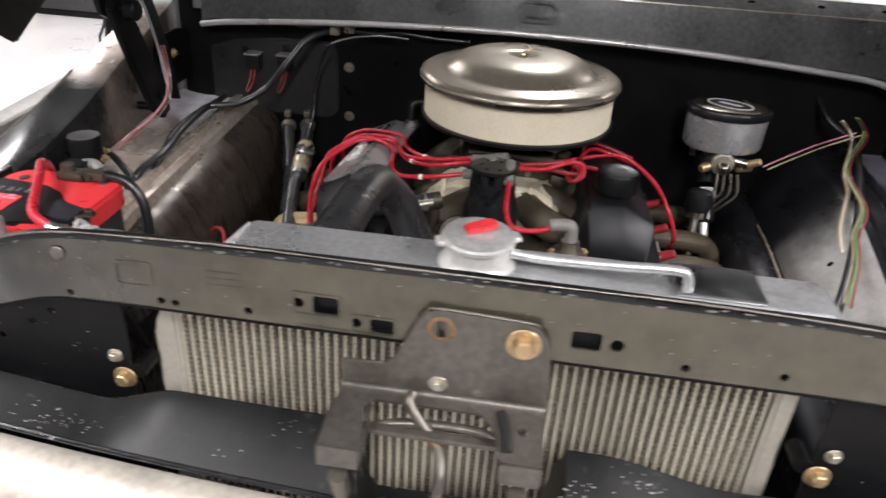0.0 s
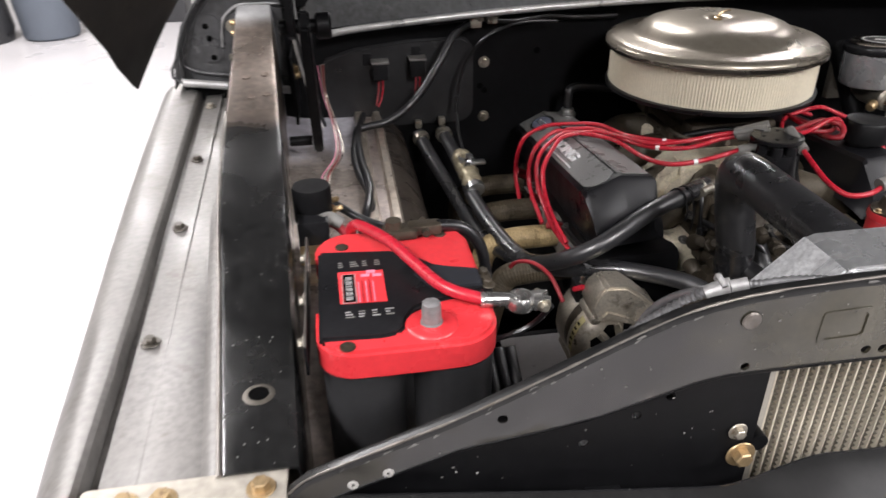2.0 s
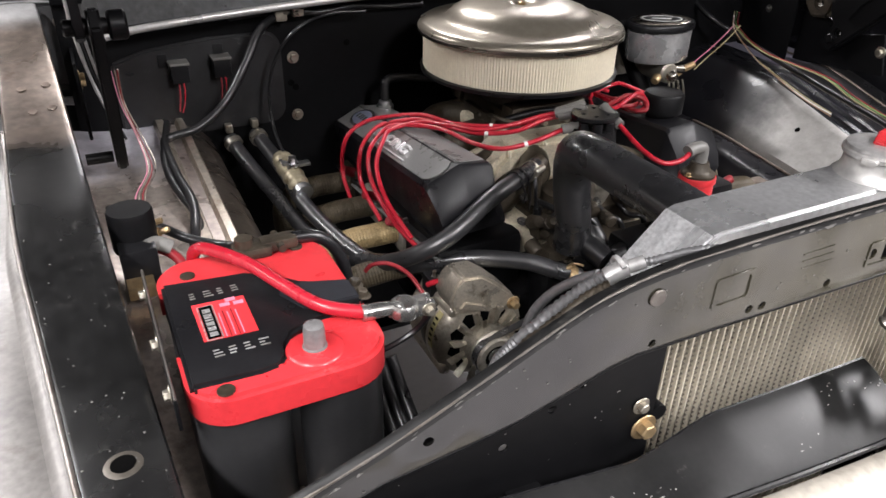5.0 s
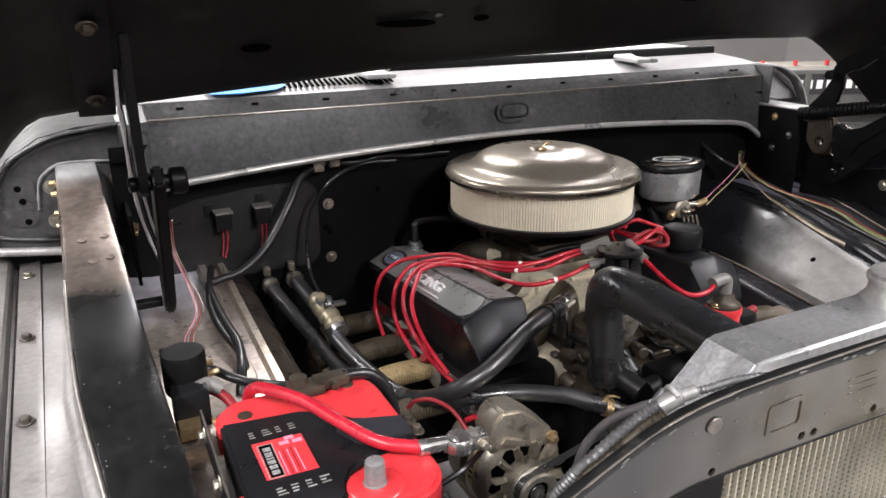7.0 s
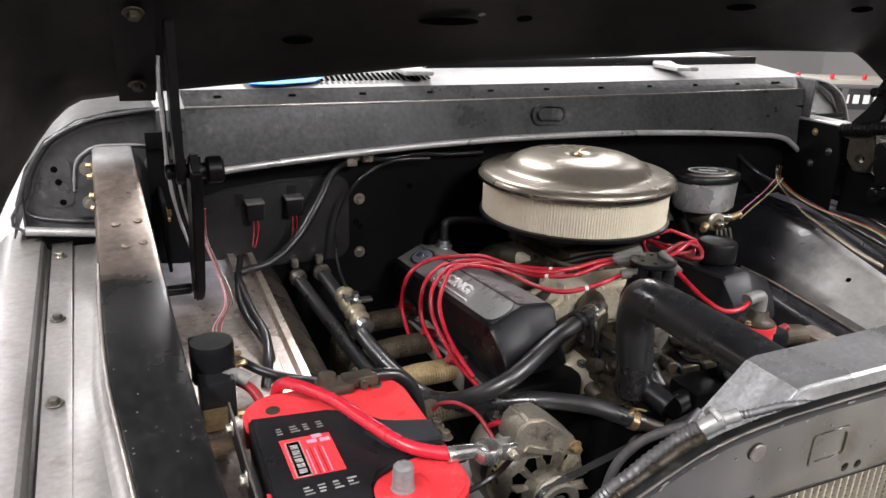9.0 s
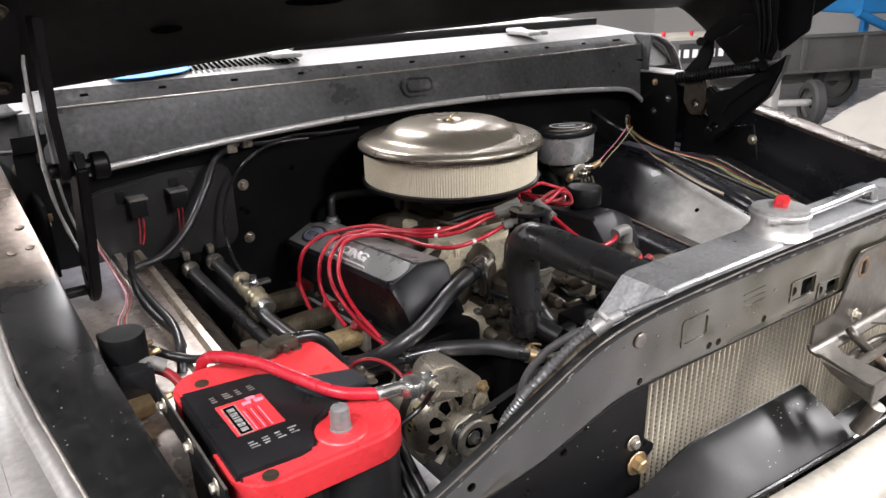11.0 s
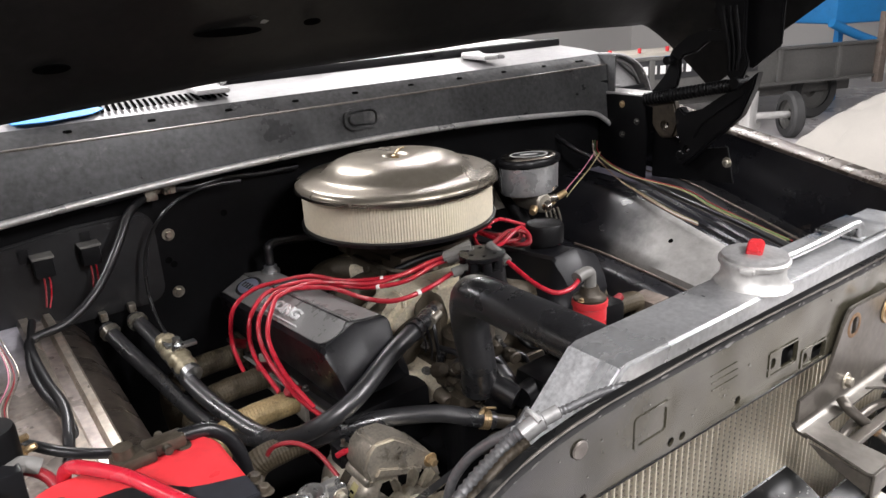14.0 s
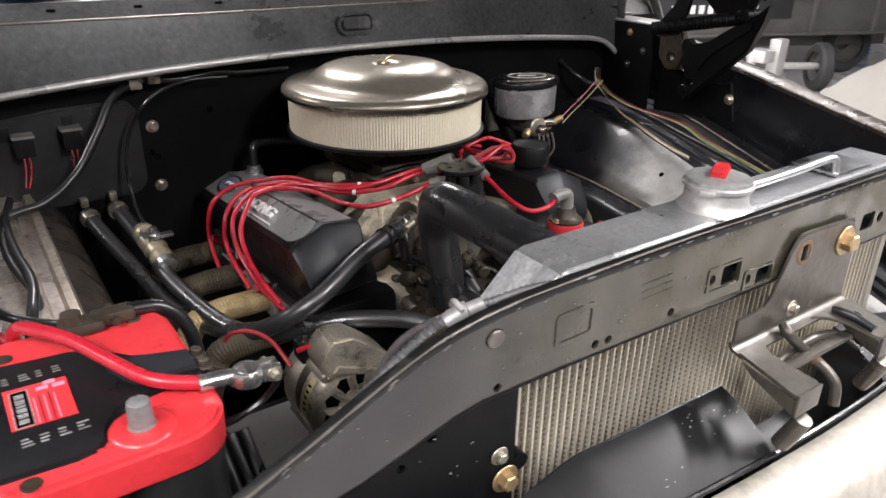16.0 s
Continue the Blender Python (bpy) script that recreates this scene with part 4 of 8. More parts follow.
far_panel("top_panel", ((0.862, 1.100, 1), (0.80, 1.106, 1), (0.795, 1.109, 1), (0.788, 1.108, 1), (0.74, 1.106, 1), (0.690, 1.106, 1)), WELLTOP, "glossy blue-black top, browned in places")
for x in (0.690, 0.655):
    far_panel("rib", ((x, 1.106, 1), (x - 0.004, 1.113, 1), (x - 0.016, 1.113, 1), (x - 0.020, 1.106, 1), (x - 0.035, 1.106, 1)), WELLBLK, "pressed rib", 25)
part("top_edge", tube([(0.797, y, 1.109 + far_fall(y)) for y in ys[::3]], 0.0028, 8), BROWNED, well_r, "rolled edge rubbed bright")
far_panel("slope", ((0.620, 1.106, 1), (0.608, 1.105, 1), (0.600, 1.100, 0.98), (0.585, 1.086, 0.9), (0.56, 1.060, 0.75), (0.530, 1.026, 0.5), (0.512, 1.006, 0.4), (0.510, 0.992, 0.4)), WELLSLOPE, "sloping face worn to bare grey steel")
far_panel("step", ((0.510, 0.992, 0.4), (0.500, 0.994, 0.4), (0.462, 0.988, 0.4), (0.452, 0.978, 0.4), (0.44, 0.93, 0.3), (0.43, 0.65, 0)), WELLBLK, "glossy black step")
part("step_edge", tube([(0.500, y, 0.9955 + 0.4 * far_fall(y)) for y in ys[8:22:2]], 0.0028, 8), BROWNED, well_r, "browned bare edge")
part("step_bracket", box(0.405, 0.455, 0.50, 0.56, 0.93, 0.965, 0.004), BROWNED, well_r, "browned steel bracket")
part("slope_hole", lathe([(0, 0.001), (0.004, 0.001), (0.0055, 0.0003)], (0.5535, 0.575, 1.0395), (-0.72, 0.0, 0.70), 12), DARKHOLE, well_r, "small punched hole")
for ob, x0, x1 in ((well_l, -0.475, -0.40), (well_r, 0.40, 0.445)):
    part("brace", box(x0, x1, 0.45, 0.50, 0.60, 0.635, 0.003), BLACK, ob)
# chassis under the engine bay
chassis = thing("chassis", "black steel chassis rails under the engine", "chassis", (0, 0.4, 0.45))
for x in (-0.41, 0.34):
    part("frame_rail", box(x, x + 0.07, -0.05, 1.4, 0.50, 0.64, 0.01), BLACK, chassis)
part("cross_member", box(-0.41, 0.41, 0.28, 0.42, 0.48, 0.60, 0.02), BLACK, chassis)
part("oil_pan_guard", box(-0.05, 0.16, 0.42, 0.95, 0.45, 0.66, 0.03), BLACK, chassis)

# unseen cab slabs, added to keep lamp light off the floor below
part("cab_floor", box(-0.80, 0.82, 1.10, 2.5, 0.64, 0.70, 0.01), BLACK, chassis, "unseen cab underside, added to shade the floor")
part("cab_back", box(-0.80, 0.82, 2.44, 2.5, 0.70, 1.30, 0.01), BLACK, chassis)
# black panels added where the bay is dark, hiding the bright floor
part("splash_panel", box(-0.455, -0.30, 0.05, 0.52, 0.655, 0.67, 0.004), BLACK, chassis, "black panel added to hide the bright floor")
part("splash_panel", box(0.30, 0.455, 0.05, 0.95, 0.655, 0.67, 0.004), BLACK, chassis, "black panel added to hide the bright floor")
part("floor_shield", box(-0.455, -0.33, 0.50, 1.35, 0.56, 0.575, 0.004), BLACK, chassis, "black panel added beside the gearbox to hide the bright floor")
part("floor_shield", box(-0.33, -0.12, 0.90, 1.35, 0.56, 0.575, 0.004), BLACK, chassis)
part("splash_panel", box(-0.30, 0.30, 0.10, 0.28, 0.60, 0.615, 0.004), BLACK, chassis, "black panel added to hide the bright floor")

# ---- cowl and firewall ----
cowl = thing("cowl", "grey-black primed steel cowl with a curved lip and punched holes", "car panel", (0, 0.95, 1.2))
def lip_z(x):
    a = abs(x - 0.02)
    z = 1.294 - 0.030 * (a / 0.62) ** 2
    if a > 0.66:
        z -= 0.05 * ((a - 0.66) / 0.10) ** 1.5
    return z


def lip_y(x):
    return 0.905 + 0.012 * (abs(x) / 0.7) ** 2


cx = [-0.655 + 1.41 * k / 60 for k in range(61)]
part("front_face", sheet([[(x, lip_y(x) + dy, (lip_z(x) * (1 - s) + 1.366 * s)) for x in cx] for s, dy in ((0.06, 0.004), (0.3, 0.008), (0.7, 0.014), (1.0, 0.020))], 0.002), COWLM, cowl, "satin grey-black face with a pressed oval")
part("lip", tube([(x, lip_y(x) - 0.002, lip_z(x)) for x in cx[::2]], 0.0062, 10, 2), PALELIP, cowl, "rolled lip rubbed bright")
part("top_bevel", sheet([[(x, lip_y(x) + dy, z) for x in cx] for dy, z in ((0.020, 1.366), (0.022, 1.371), (0.045, 1.388), (0.048, 1.392))], 0.002), COWLM, cowl, "narrow sloped strip with slots")
part("top_edge", tube([(x, lip_y(x) + 0.019, 1.367) for x in cx[::6]], 0.0022, 8, 2), STEEL, cowl)
part("top_panel", sheet([[(x * 1.02, lip_y(x) + dy, z) for x in cx] for dy, z in ((0.048, 1.392), (0.10, 1.400), (0.19, 1.408), (0.20, 1.404))], 0.002), COWLTOP, cowl, "bright top panel under the windshield")
part("end_wall", box(0.757, 0.762, 0.91, 1.12, 1.15, 1.39, 0.001), COWLM, cowl)
for x in (-0.60, -0.475, -0.348, -0.217, -0.09, 0.036, 0.168, 0.295, 0.423, 0.55, 0.665, 0.68):
    part("slot", plate(rect2(-0.0065, 0.0065, -0.0025, 0.0025, 0.0024), 0.001, Matrix.Translation((x, lip_y(x) + 0.034, 1.3815)) @ Matrix.Rotation(radians(36), 4, "X")), DARKHOLE, cowl, "punched slot")
oval_m = Matrix.Translation((0.03, lip_y(0) + 0.006, 1.336)) @ Matrix.Rotation(radians(-10), 4, "X") @ XZ
part("oval_ring", plate(rect2(-0.040, 0.040, -0.021, 0.021, 0.0205, 8), 0.004, oval_m, [rect2(-0.033, 0.033, -0.0145, 0.0145, 0.0143, 8)], 0.0015), COWLM, cowl, "pressed oval ring")
part("oval_disc", plate(rect2(-0.029, 0.029, -0.011, 0.011, 0.0108, 8), 0.0055, oval_m, (), 0.0015), COWLM, cowl)
rng = random.Random(11)
for x, z in ((-0.33, 1.345), (0.235, 1.335), (0.245, 1.343), (0.24, 1.325), (0.252, 1.333), (-0.02, 1.35), (0.262, 1.346)):
    part("paint_chip", lathe([(0, 0), (rng.uniform(0.0018, 0.0032), 0), (0.0012, 0.0006), (0, 0.0006)], (x, lip_y(x) + 0.008 + (z - 1.31) * 0.2, z), (0, -1, 0.15), 7), COWLTOP, cowl, "pale chip in the primer")
# vent slots, tape and the two bars on the top panel
for k in range(26):
    x = -0.46 + 0.0105 * k
    part("vent_slot", plate(rect2(-0.0026, 0.0026, -0.032, 0.032, 0.002), 0.0015, Matrix.Translation((x, 1.010, 1.4030)) @ Matrix.Rotation(radians(-8), 4, "Z") @ Matrix.Rotation(radians(5), 4, "X")), DARKHOLE, cowl, "narrow vent slot")
solo("tape", plate([(-0.545, -0.010), (-0.500, -0.016), (-0.430, 0.000), (-0.405, 0.030), (-0.412, 0.055), (-0.520, 0.058), (-0.550, 0.030)], 0.001, Matrix.Translation((0, 0.968, 1.4005)) @ Matrix.Rotation(radians(5), 4, "X")), BLUE, "strip of bright blue masking tape on the cowl", "tape")
for x in (-0.215, 0.43):
    b = thing("windshield_bracket", "pale grey angled steel bracket lying on the cowl top", "bracket", (x, 1.03, 1.405), "cowl brackets")
    part("strap", plate([(-0.034, -0.055), (0.024, -0.060), (0.030, 0.02), (0.085, 0.11), (0.040, 0.12), (-0.024, 0.04)], 0.008, Matrix.Translation((x - 0.01, 1.02, 1.409)), (), 0.002), PALELIP, b)
part("end_corner", sheet([[(-0.655, lip_y(0.65) + 0.004, 1.285), (-0.675, lip_y(0.65) + 0.012, 1.283), (-0.695, 0.965, 1.28), (-0.70, 1.01, 1.28)], [(-0.655, lip_y(0.65) + 0.020, 1.366), (-0.678, lip_y(0.65) + 0.03, 1.362), (-0.697, 0.975, 1.358), (-0.70, 1.01, 1.357)]], 0.002), COWLM, cowl)
part("end_corner", sheet([[(-0.655, lip_y(0.65) + 0.020, 1.366), (-0.678, lip_y(0.65) + 0.03, 1.362), (-0.697, 0.975, 1.358), (-0.70, 1.01, 1.357)], [(-0.655, 1.12, 1.405), (-0.678, 1.12, 1.39), (-0.697, 1.12, 1.37), (-0.70, 1.12, 1.36)]], 0.002), COWLTOP, cowl)
part("windshield_channel", box(-0.72, 0.78, 1.12, 1.15, 1.40, 1.425, 0.004), BLACK, cowl, "black windshield rubber channel")
part("windshield_sill", box(-0.72, 0.78, 1.15, 1.60, 1.33, 1.42, 0.01), WALLM, cowl, "pale sill behind the windshield")

firewall = thing("firewall", "black painted firewall with bolts and small holes", "car panel", (0, 0.96, 0.6))
part("firewall_panel", box(-0.72, 0.93, 0.952, 0.962, 0.55, 1.30, 0), FLATBLACK, firewall)
part("ledge", sheet([[(x, y, z) for x in (-0.72, -0.3, 0.2, 0.78)] for y, z in ((0.951, 1.300), (0.935, 1.305), (0.932, 1.33))], 0.002), FLATBLACK, firewall)
part("hinge_post", box(0.755, 0.93, 0.944, 0.951, 0.95, 1.29, 0.002), BLACK, firewall, "black hinge pillar panel")
part("raised_panel", plate([(-0.655, 1.07), *arc(-0.405, 1.10, 0.03, -90, 0, 6), *arc(-0.405, 1.205, 0.03, 0, 80, 6), (-0.50, 1.233), (-0.60, 1.222), (-0.655, 1.205)], 0.010, facing_front(0.952), (), 0.0045), FWGREY, firewall, "chipped charcoal panel under the cowl")
for x, z in ((-0.353, 1.183), (-0.353, 1.076)):
    hex_bolt("bolt", (x, 0.952, z), (0, -1, 0), 0.011, BOLT, firewall, "bare bolt head with washer")
for x, z in ((-0.36, 1.137), (-0.352, 1.128), (-0.50, 1.225), (-0.44, 1.22), (-0.25, 1.2)):
    part("punched_hole", lathe([(0, 0.0006), (0.005, 0.0006), (0.006, 0)], (x, 0.952, z), (0, -1, 0), 14), DARKHOLE, firewall)

# cowl side plates, to which the rail and hinges are bolted
def cowl_side(sign):
    out = [(-0.69, 1.135), (-0.915, 1.165), (-0.915, 1.22), (-0.895, 1.27), (-0.86, 1.315), (-0.80, 1.345), (-0.74, 1.355), (-0.69, 1.36)]
    if sign > 0:
        out = [(-x + 0.085, z + 0.03) for x, z in out][::-1]
    skin = ENDM if sign < 0 else COWLTOP
    t = part("end_plate", plate(out, 0.004, facing_front(1.012), (), 0.0012), skin, cowl, "pressed end plate with bolts")
    far = 0.0 if sign < 0 else 0.085
    part("flange", sheet([[(x, y, z) for x, z in out] for y in (1.008, 0.985)], 0.002), skin, t)
    pad = [(sign * -x + far, z) for x, z in ((-0.838, 1.175), (-0.690, 1.165), (-0.690, 1.270), (-0.697, 1.288), (-0.710, 1.296), (-0.785, 1.300), (-0.815, 1.288), (-0.830, 1.268), (-0.836, 1.225))]
    part("raised_pad", plate(pad, 0.014, facing_front(1.008), (), 0.006), skin, t)
    part("pad_edge", tube([(x, 0.9955, z) for x, z in pad[2:]], 0.0022, 8, 4, wobble=0.6), COWLTOP, t, "edge of the pad rubbed pale")
    part("rim", tube([(x, 0.983, z) for x, z in out], 0.0030, 8, 4), COWLM if sign < 0 else skin, t, "rolled rim")
    mx, mz = sum(x for x, _ in out) / len(out), sum(z for _, z in out) / len(out)
    part("pressed_bead", tube([(mx + (x - mx) * 0.84, 1.006, mz + (z - mz) * 0.84) for x, z in out], 0.0040, 8, 6), skin, t, "pressed bead round the recess")
    part("bottom_lip", tube([(sign * x + far, 0.984, z + (0.03 if sign > 0 else 0)) for x, z in ((0.69, 1.137), (0.80, 1.151), (0.915, 1.166))], 0.0075, 10, 4), PALELIP, t, "bright bottom lip")
    oblong = [(sign * x + far, z) for x, z in rect2(0.835, 0.885, 1.195, 1.285, 0.02)]
    part("pressed_oblong", plate(oblong if sign > 0 else oblong[::-1], 0.005, facing_front(1.008), (), 0.0022), skin, t)
    for x, z in ((0.812, 1.262), (0.814, 1.204), (0.711, 1.266)):
        hex_bolt("bolt", (sign * x + far, 0.994, z), (0, -1, 0), 0.0125, BOLT, t, "dull hexagon bolt")
    for x, z in ((0.862, 1.262), (0.858, 1.240), (0.855, 1.205)):
        part("punched_hole", lathe([(0, 0.0006), (0.0045, 0.0006), (0.0055, 0)], (sign * x + far, 1.0025, z), (0, -1, 0), 14), DARKHOLE, t)
    part("top_cap", sheet([[(sign * x + far, y, z) for x, z in ((0.70 if sign < 0 else 0.76, 1.36), (0.76 if sign < 0 else 0.80, 1.357), (0.82, 1.343), (0.87, 1.312), (0.905, 1.265), (0.925, 1.21), (0.935, 1.15))] for y in (1.0, 1.2, 1.5)], 0.002), COWLM, t)
    return t


part("pillar", box(-0.92, -0.69, 1.016, 1.03, 0.85, 1.18, 0.002), BLACK, cowl, "black pillar below the end plate")
side_l = cowl_side(-1)
side_r = cowl_side(1)
for z in (1.272, 1.255, 1.225, 1.205):
    hex_bolt("bolt", (-0.804, 0.975 - (1.272 - z) * 0.3, z), (-1, 0, 0), 0.0075, BRASS, side_l, "yellow zinc bolt", True, 0.008)

# ---- hood, standing open ----
hood = thing("hood", "black hood standing open, seen from below, dusty inside", "hood", (0, 0.86, 1.44))
HA = radians(36)


def hood_point(u, v, lift=0.0):
    a = abs(u)
    drop = 0.025 * (a / 0.8) ** 2 - 0.045 * u + (0.185 * ((a - 0.80) / 0.125) ** 1.6 if a > 0.80 else 0)
    d, n = Vector((0, -math.cos(HA), math.sin(HA))), Vector((0, -math.sin(HA), -math.cos(HA)))
    return Vector((u, 0.866, 1.456)) + d * v + n * (drop + lift)


us = [-0.925, -0.915, -0.90, -0.88, -0.86, -0.84, -0.82, -0.80, -0.74, -0.6, -0.45, -0.3, -0.15, 0, 0.15, 0.3, 0.45, 0.6, 0.74, 0.80, 0.82, 0.84, 0.86, 0.88, 0.90, 0.915, 0.925]
vs = [0, 0.01, 0.03, 0.06, 0.10, 0.14, 0.2, 0.35, 0.6, 0.9, 1.12, 1.30]
part("hood_skin", sheet([[hood_point(u, v, -0.02) for u in us] for v in vs], 0.003), STEEL, hood, "bare outer skin")
inner = [[hood_point(u, v, (0.004 if v < 0.005 else 0.012 if v < 0.02 else 0.014 if v < 0.12 else 0.006) + 0.006 * noise.noise((u * 3, v * 4, 0)) * (abs(u) < 0.8)) for u in us] for v in vs]
part("hood_inner_panel", sheet(inner, 0.002), CHAR, hood, "charcoal inner panel")
part("hood_side_edge", tube([hood_point(-0.926, v, -0.008) for v in (0, 0.3, 0.7, 1.30)], 0.006, 8), STEEL, hood, "bare edge")
part("hood_side_edge", tube([hood_point(0.926, v, -0.008) for v in (0, 0.3, 0.7, 1.30)], 0.006, 8), STEEL, hood, "bare edge")
rng = random.Random(3)
for k in range(14):
    q = hood_point(rng.uniform(-0.6, 0.65), rng.uniform(0.14, 0.55), 0.0095)
    w = rng.uniform(0.002, 0.005)
    scuff = bmesh.new()
    scuff.faces.new([scuff.verts.new(q + Vector((a * w * rng.uniform(0.5, 1.5), b * w, -b * w * math.tan(HA)))) for a, b in ((-1, -0.4), (-0.2, -1), (1.3, -0.3), (0.6, 0.8), (-0.7, 0.7))])
    bmesh.ops.solidify(scuff, geom=scuff.faces[:], thickness=0.0006)
    part("scuff", scuff, FWGREY if k % 3 else CHIP, hood, "pale scuff in the paint")
hm = Matrix.Rotation(-HA, 4, "X")
for u, v, rx, ry in ((-0.51, 0.125, 0.022, 0.010), (-0.28, 0.15, 0.05, 0.010), (-0.145, 0.148, 0.014, 0.008), (0.30, 0.17, 0.035, 0.010), (0.62, 0.17, 0.03, 0.010)):
    q = hood_point(u, v, 0.016)
    part("access_hole", plate(ring2(0, 0, rx, 20, ry), 0.0015, Matrix.Translation(q) @ hm @ Matrix.Rotation(radians(180), 4, "X")), DARKHOLE, hood, "dark oval access hole")

# ---- routes of hoses, wires and cables ----
HOSE_A = [(-0.485, 0.934, 1.055), (-0.471, 0.892, 1.030), (-0.439, 0.793, 0.985), (-0.417, 0.707, 0.960), (-0.393, 0.635, 0.955), (-0.358, 0.532, 0.985), (-0.333, 0.468, 1.025), (-0.288, 0.449, 1.055), (-0.220, 0.468, 1.085), (-0.174, 0.486, 1.095), (-0.100, 0.524, 1.100)]
HOSE_B = [(-0.440, 0.929, 1.060), (-0.427, 0.873, 1.040), (-0.417, 0.805, 1.020), (-0.412, 0.746, 1.000), (-0.395, 0.665, 0.982), (-0.369, 0.575, 0.972), (-0.330, 0.515, 0.982), (-0.271, 0.475, 0.998), (-0.229, 0.450, 1.004), (-0.170, 0.420, 0.999), (-0.137, 0.395, 0.990), (-0.106, 0.381, 0.979)]
WIRE_A = [(-0.007, 0.570, 1.165), (-0.046, 0.587, 1.150), (-0.097, 0.595, 1.140), (-0.140, 0.620, 1.135), (-0.174, 0.671, 1.128), (-0.196, 0.734, 1.124), (-0.240, 0.756, 1.121), (-0.282, 0.779, 1.110), (-0.318, 0.782, 1.084), (-0.325, 0.790, 1.023), (-0.325, 0.748, 0.979)]
WIRE_B = [(-0.020, 0.545, 1.165), (-0.056, 0.574, 1.150), (-0.114, 0.571, 1.140), (-0.158, 0.603, 1.132), (-0.184, 0.652, 1.128), (-0.207, 0.714, 1.124), (-0.247, 0.734, 1.120), (-0.281, 0.738, 1.112), (-0.317, 0.713, 1.089), (-0.325, 0.696, 1.040), (-0.318, 0.631, 0.998)]
WIRE_C = [(-0.030, 0.520, 1.155), (-0.054, 0.530, 1.148), (-0.108, 0.523, 1.140), (-0.159, 0.534, 1.132), (-0.183, 0.580, 1.128), (-0.200, 0.663, 1.125), (-0.252, 0.718, 1.120), (-0.282, 0.711, 1.113), (-0.318, 0.674, 1.099), (-0.326, 0.644, 1.062), (-0.322, 0.567, 1.028), (-0.305, 0.519, 1.005)]
WIRE_D = [(-0.023, 0.550, 1.168), (-0.059, 0.578, 1.155), (-0.109, 0.586, 1.145), (-0.159, 0.603, 1.138), (-0.184, 0.652, 1.132), (-0.213, 0.701, 1.125), (-0.263, 0.707, 1.119), (-0.288, 0.685, 1.113), (-0.322, 0.633, 1.091), (-0.326, 0.579, 1.055), (-0.312, 0.524, 1.019)]
COILWIRE = [(0.017, 0.510, 1.170), (0.018, 0.472, 1.155), (0.019, 0.427, 1.140), (0.032, 0.397, 1.130), (0.063, 0.393, 1.130), (0.095, 0.406, 1.135)]
CABLE_POS = [(-0.636, 0.346, 1.160), (-0.633, 0.336, 1.176), (-0.624, 0.313, 1.188), (-0.597, 0.270, 1.190), (-0.574, 0.225, 1.185), (-0.551, 0.186, 1.180), (-0.516, 0.168, 1.174)]
ALT_LEAD = [(-0.430, 0.404, 1.060), (-0.421, 0.400, 1.070), (-0.404, 0.385, 1.075), (-0.389, 0.358, 1.070), (-0.380, 0.327, 1.050)]
SOL_RED = [(-0.635, 0.449, 1.090), (-0.643, 0.468, 1.100), (-0.657, 0.484, 1.105), (-0.673, 0.489, 1.108)]
GROUND_CABLE = [(-0.665, 0.529, 1.120), (-0.646, 0.523, 1.110), (-0.622, 0.506, 1.100), (-0.593, 0.476, 1.100), (-0.564, 0.419, 1.120), (-0.541, 0.378, 1.135)]
FW_LOOM = [(-0.375, 0.940, 1.262), (-0.420, 0.896, 1.250), (-0.453, 0.864, 1.210), (-0.497, 0.845, 1.155), (-0.548, 0.822, 1.125), (-0.592, 0.810, 1.120), (-0.608, 0.788, 1.118), (-0.607, 0.686, 1.110), (-0.600, 0.601, 1.100), (-0.610, 0.536, 1.090), (-0.618, 0.514, 1.070)]
VALVE_CABLE = [(-0.222, 0.922, 1.260), (-0.295, 0.913, 1.262), (-0.364, 0.875, 1.250), (-0.398, 0.895, 1.200), (-0.413, 0.903, 1.140), (-0.416, 0.882, 1.080), (-0.413, 0.823, 1.045)]
HARNESS_R = [(0.596, 0.983, 1.220), (0.609, 0.909, 1.180), (0.650, 0.871, 1.150), (0.629, 0.749, 1.135), (0.562, 0.562, 1.130), (0.494, 0.392, 1.130), (0.429, 0.250, 1.130)]
HARN_YELLOW = [(0.647, 0.879, 1.200), (0.678, 0.896, 1.160), (0.595, 0.738, 1.150), (0.563, 0.565, 1.150), (0.520, 0.470, 1.145), (0.496, 0.394, 1.140), (0.445, 0.275, 1.140)]
HARN_ORANGE = [(0.607, 0.843, 1.200), (0.645, 0.866, 1.160), (0.607, 0.764, 1.130), (0.598, 0.707, 1.115), (0.548, 0.579, 1.105), (0.525, 0.495, 1.100)]
HARN_PINK = [(0.657, 0.881, 1.170), (0.579, 0.844, 1.150), (0.525, 0.838, 1.120), (0.492, 0.834, 1.100)]
LOWER_HOSE = [(-0.102, 0.470, 1.030), (-0.089, 0.437, 1.020), (-0.076, 0.405, 1.010), (-0.065, 0.377, 1.000)]
L_WIRES = [(-0.657, 0.740, 1.250), (-0.655, 0.749, 1.200), (-0.643, 0.715, 1.160), (-0.640, 0.645, 1.140), (-0.662, 0.608, 1.120), (-0.665, 0.558, 1.110)]


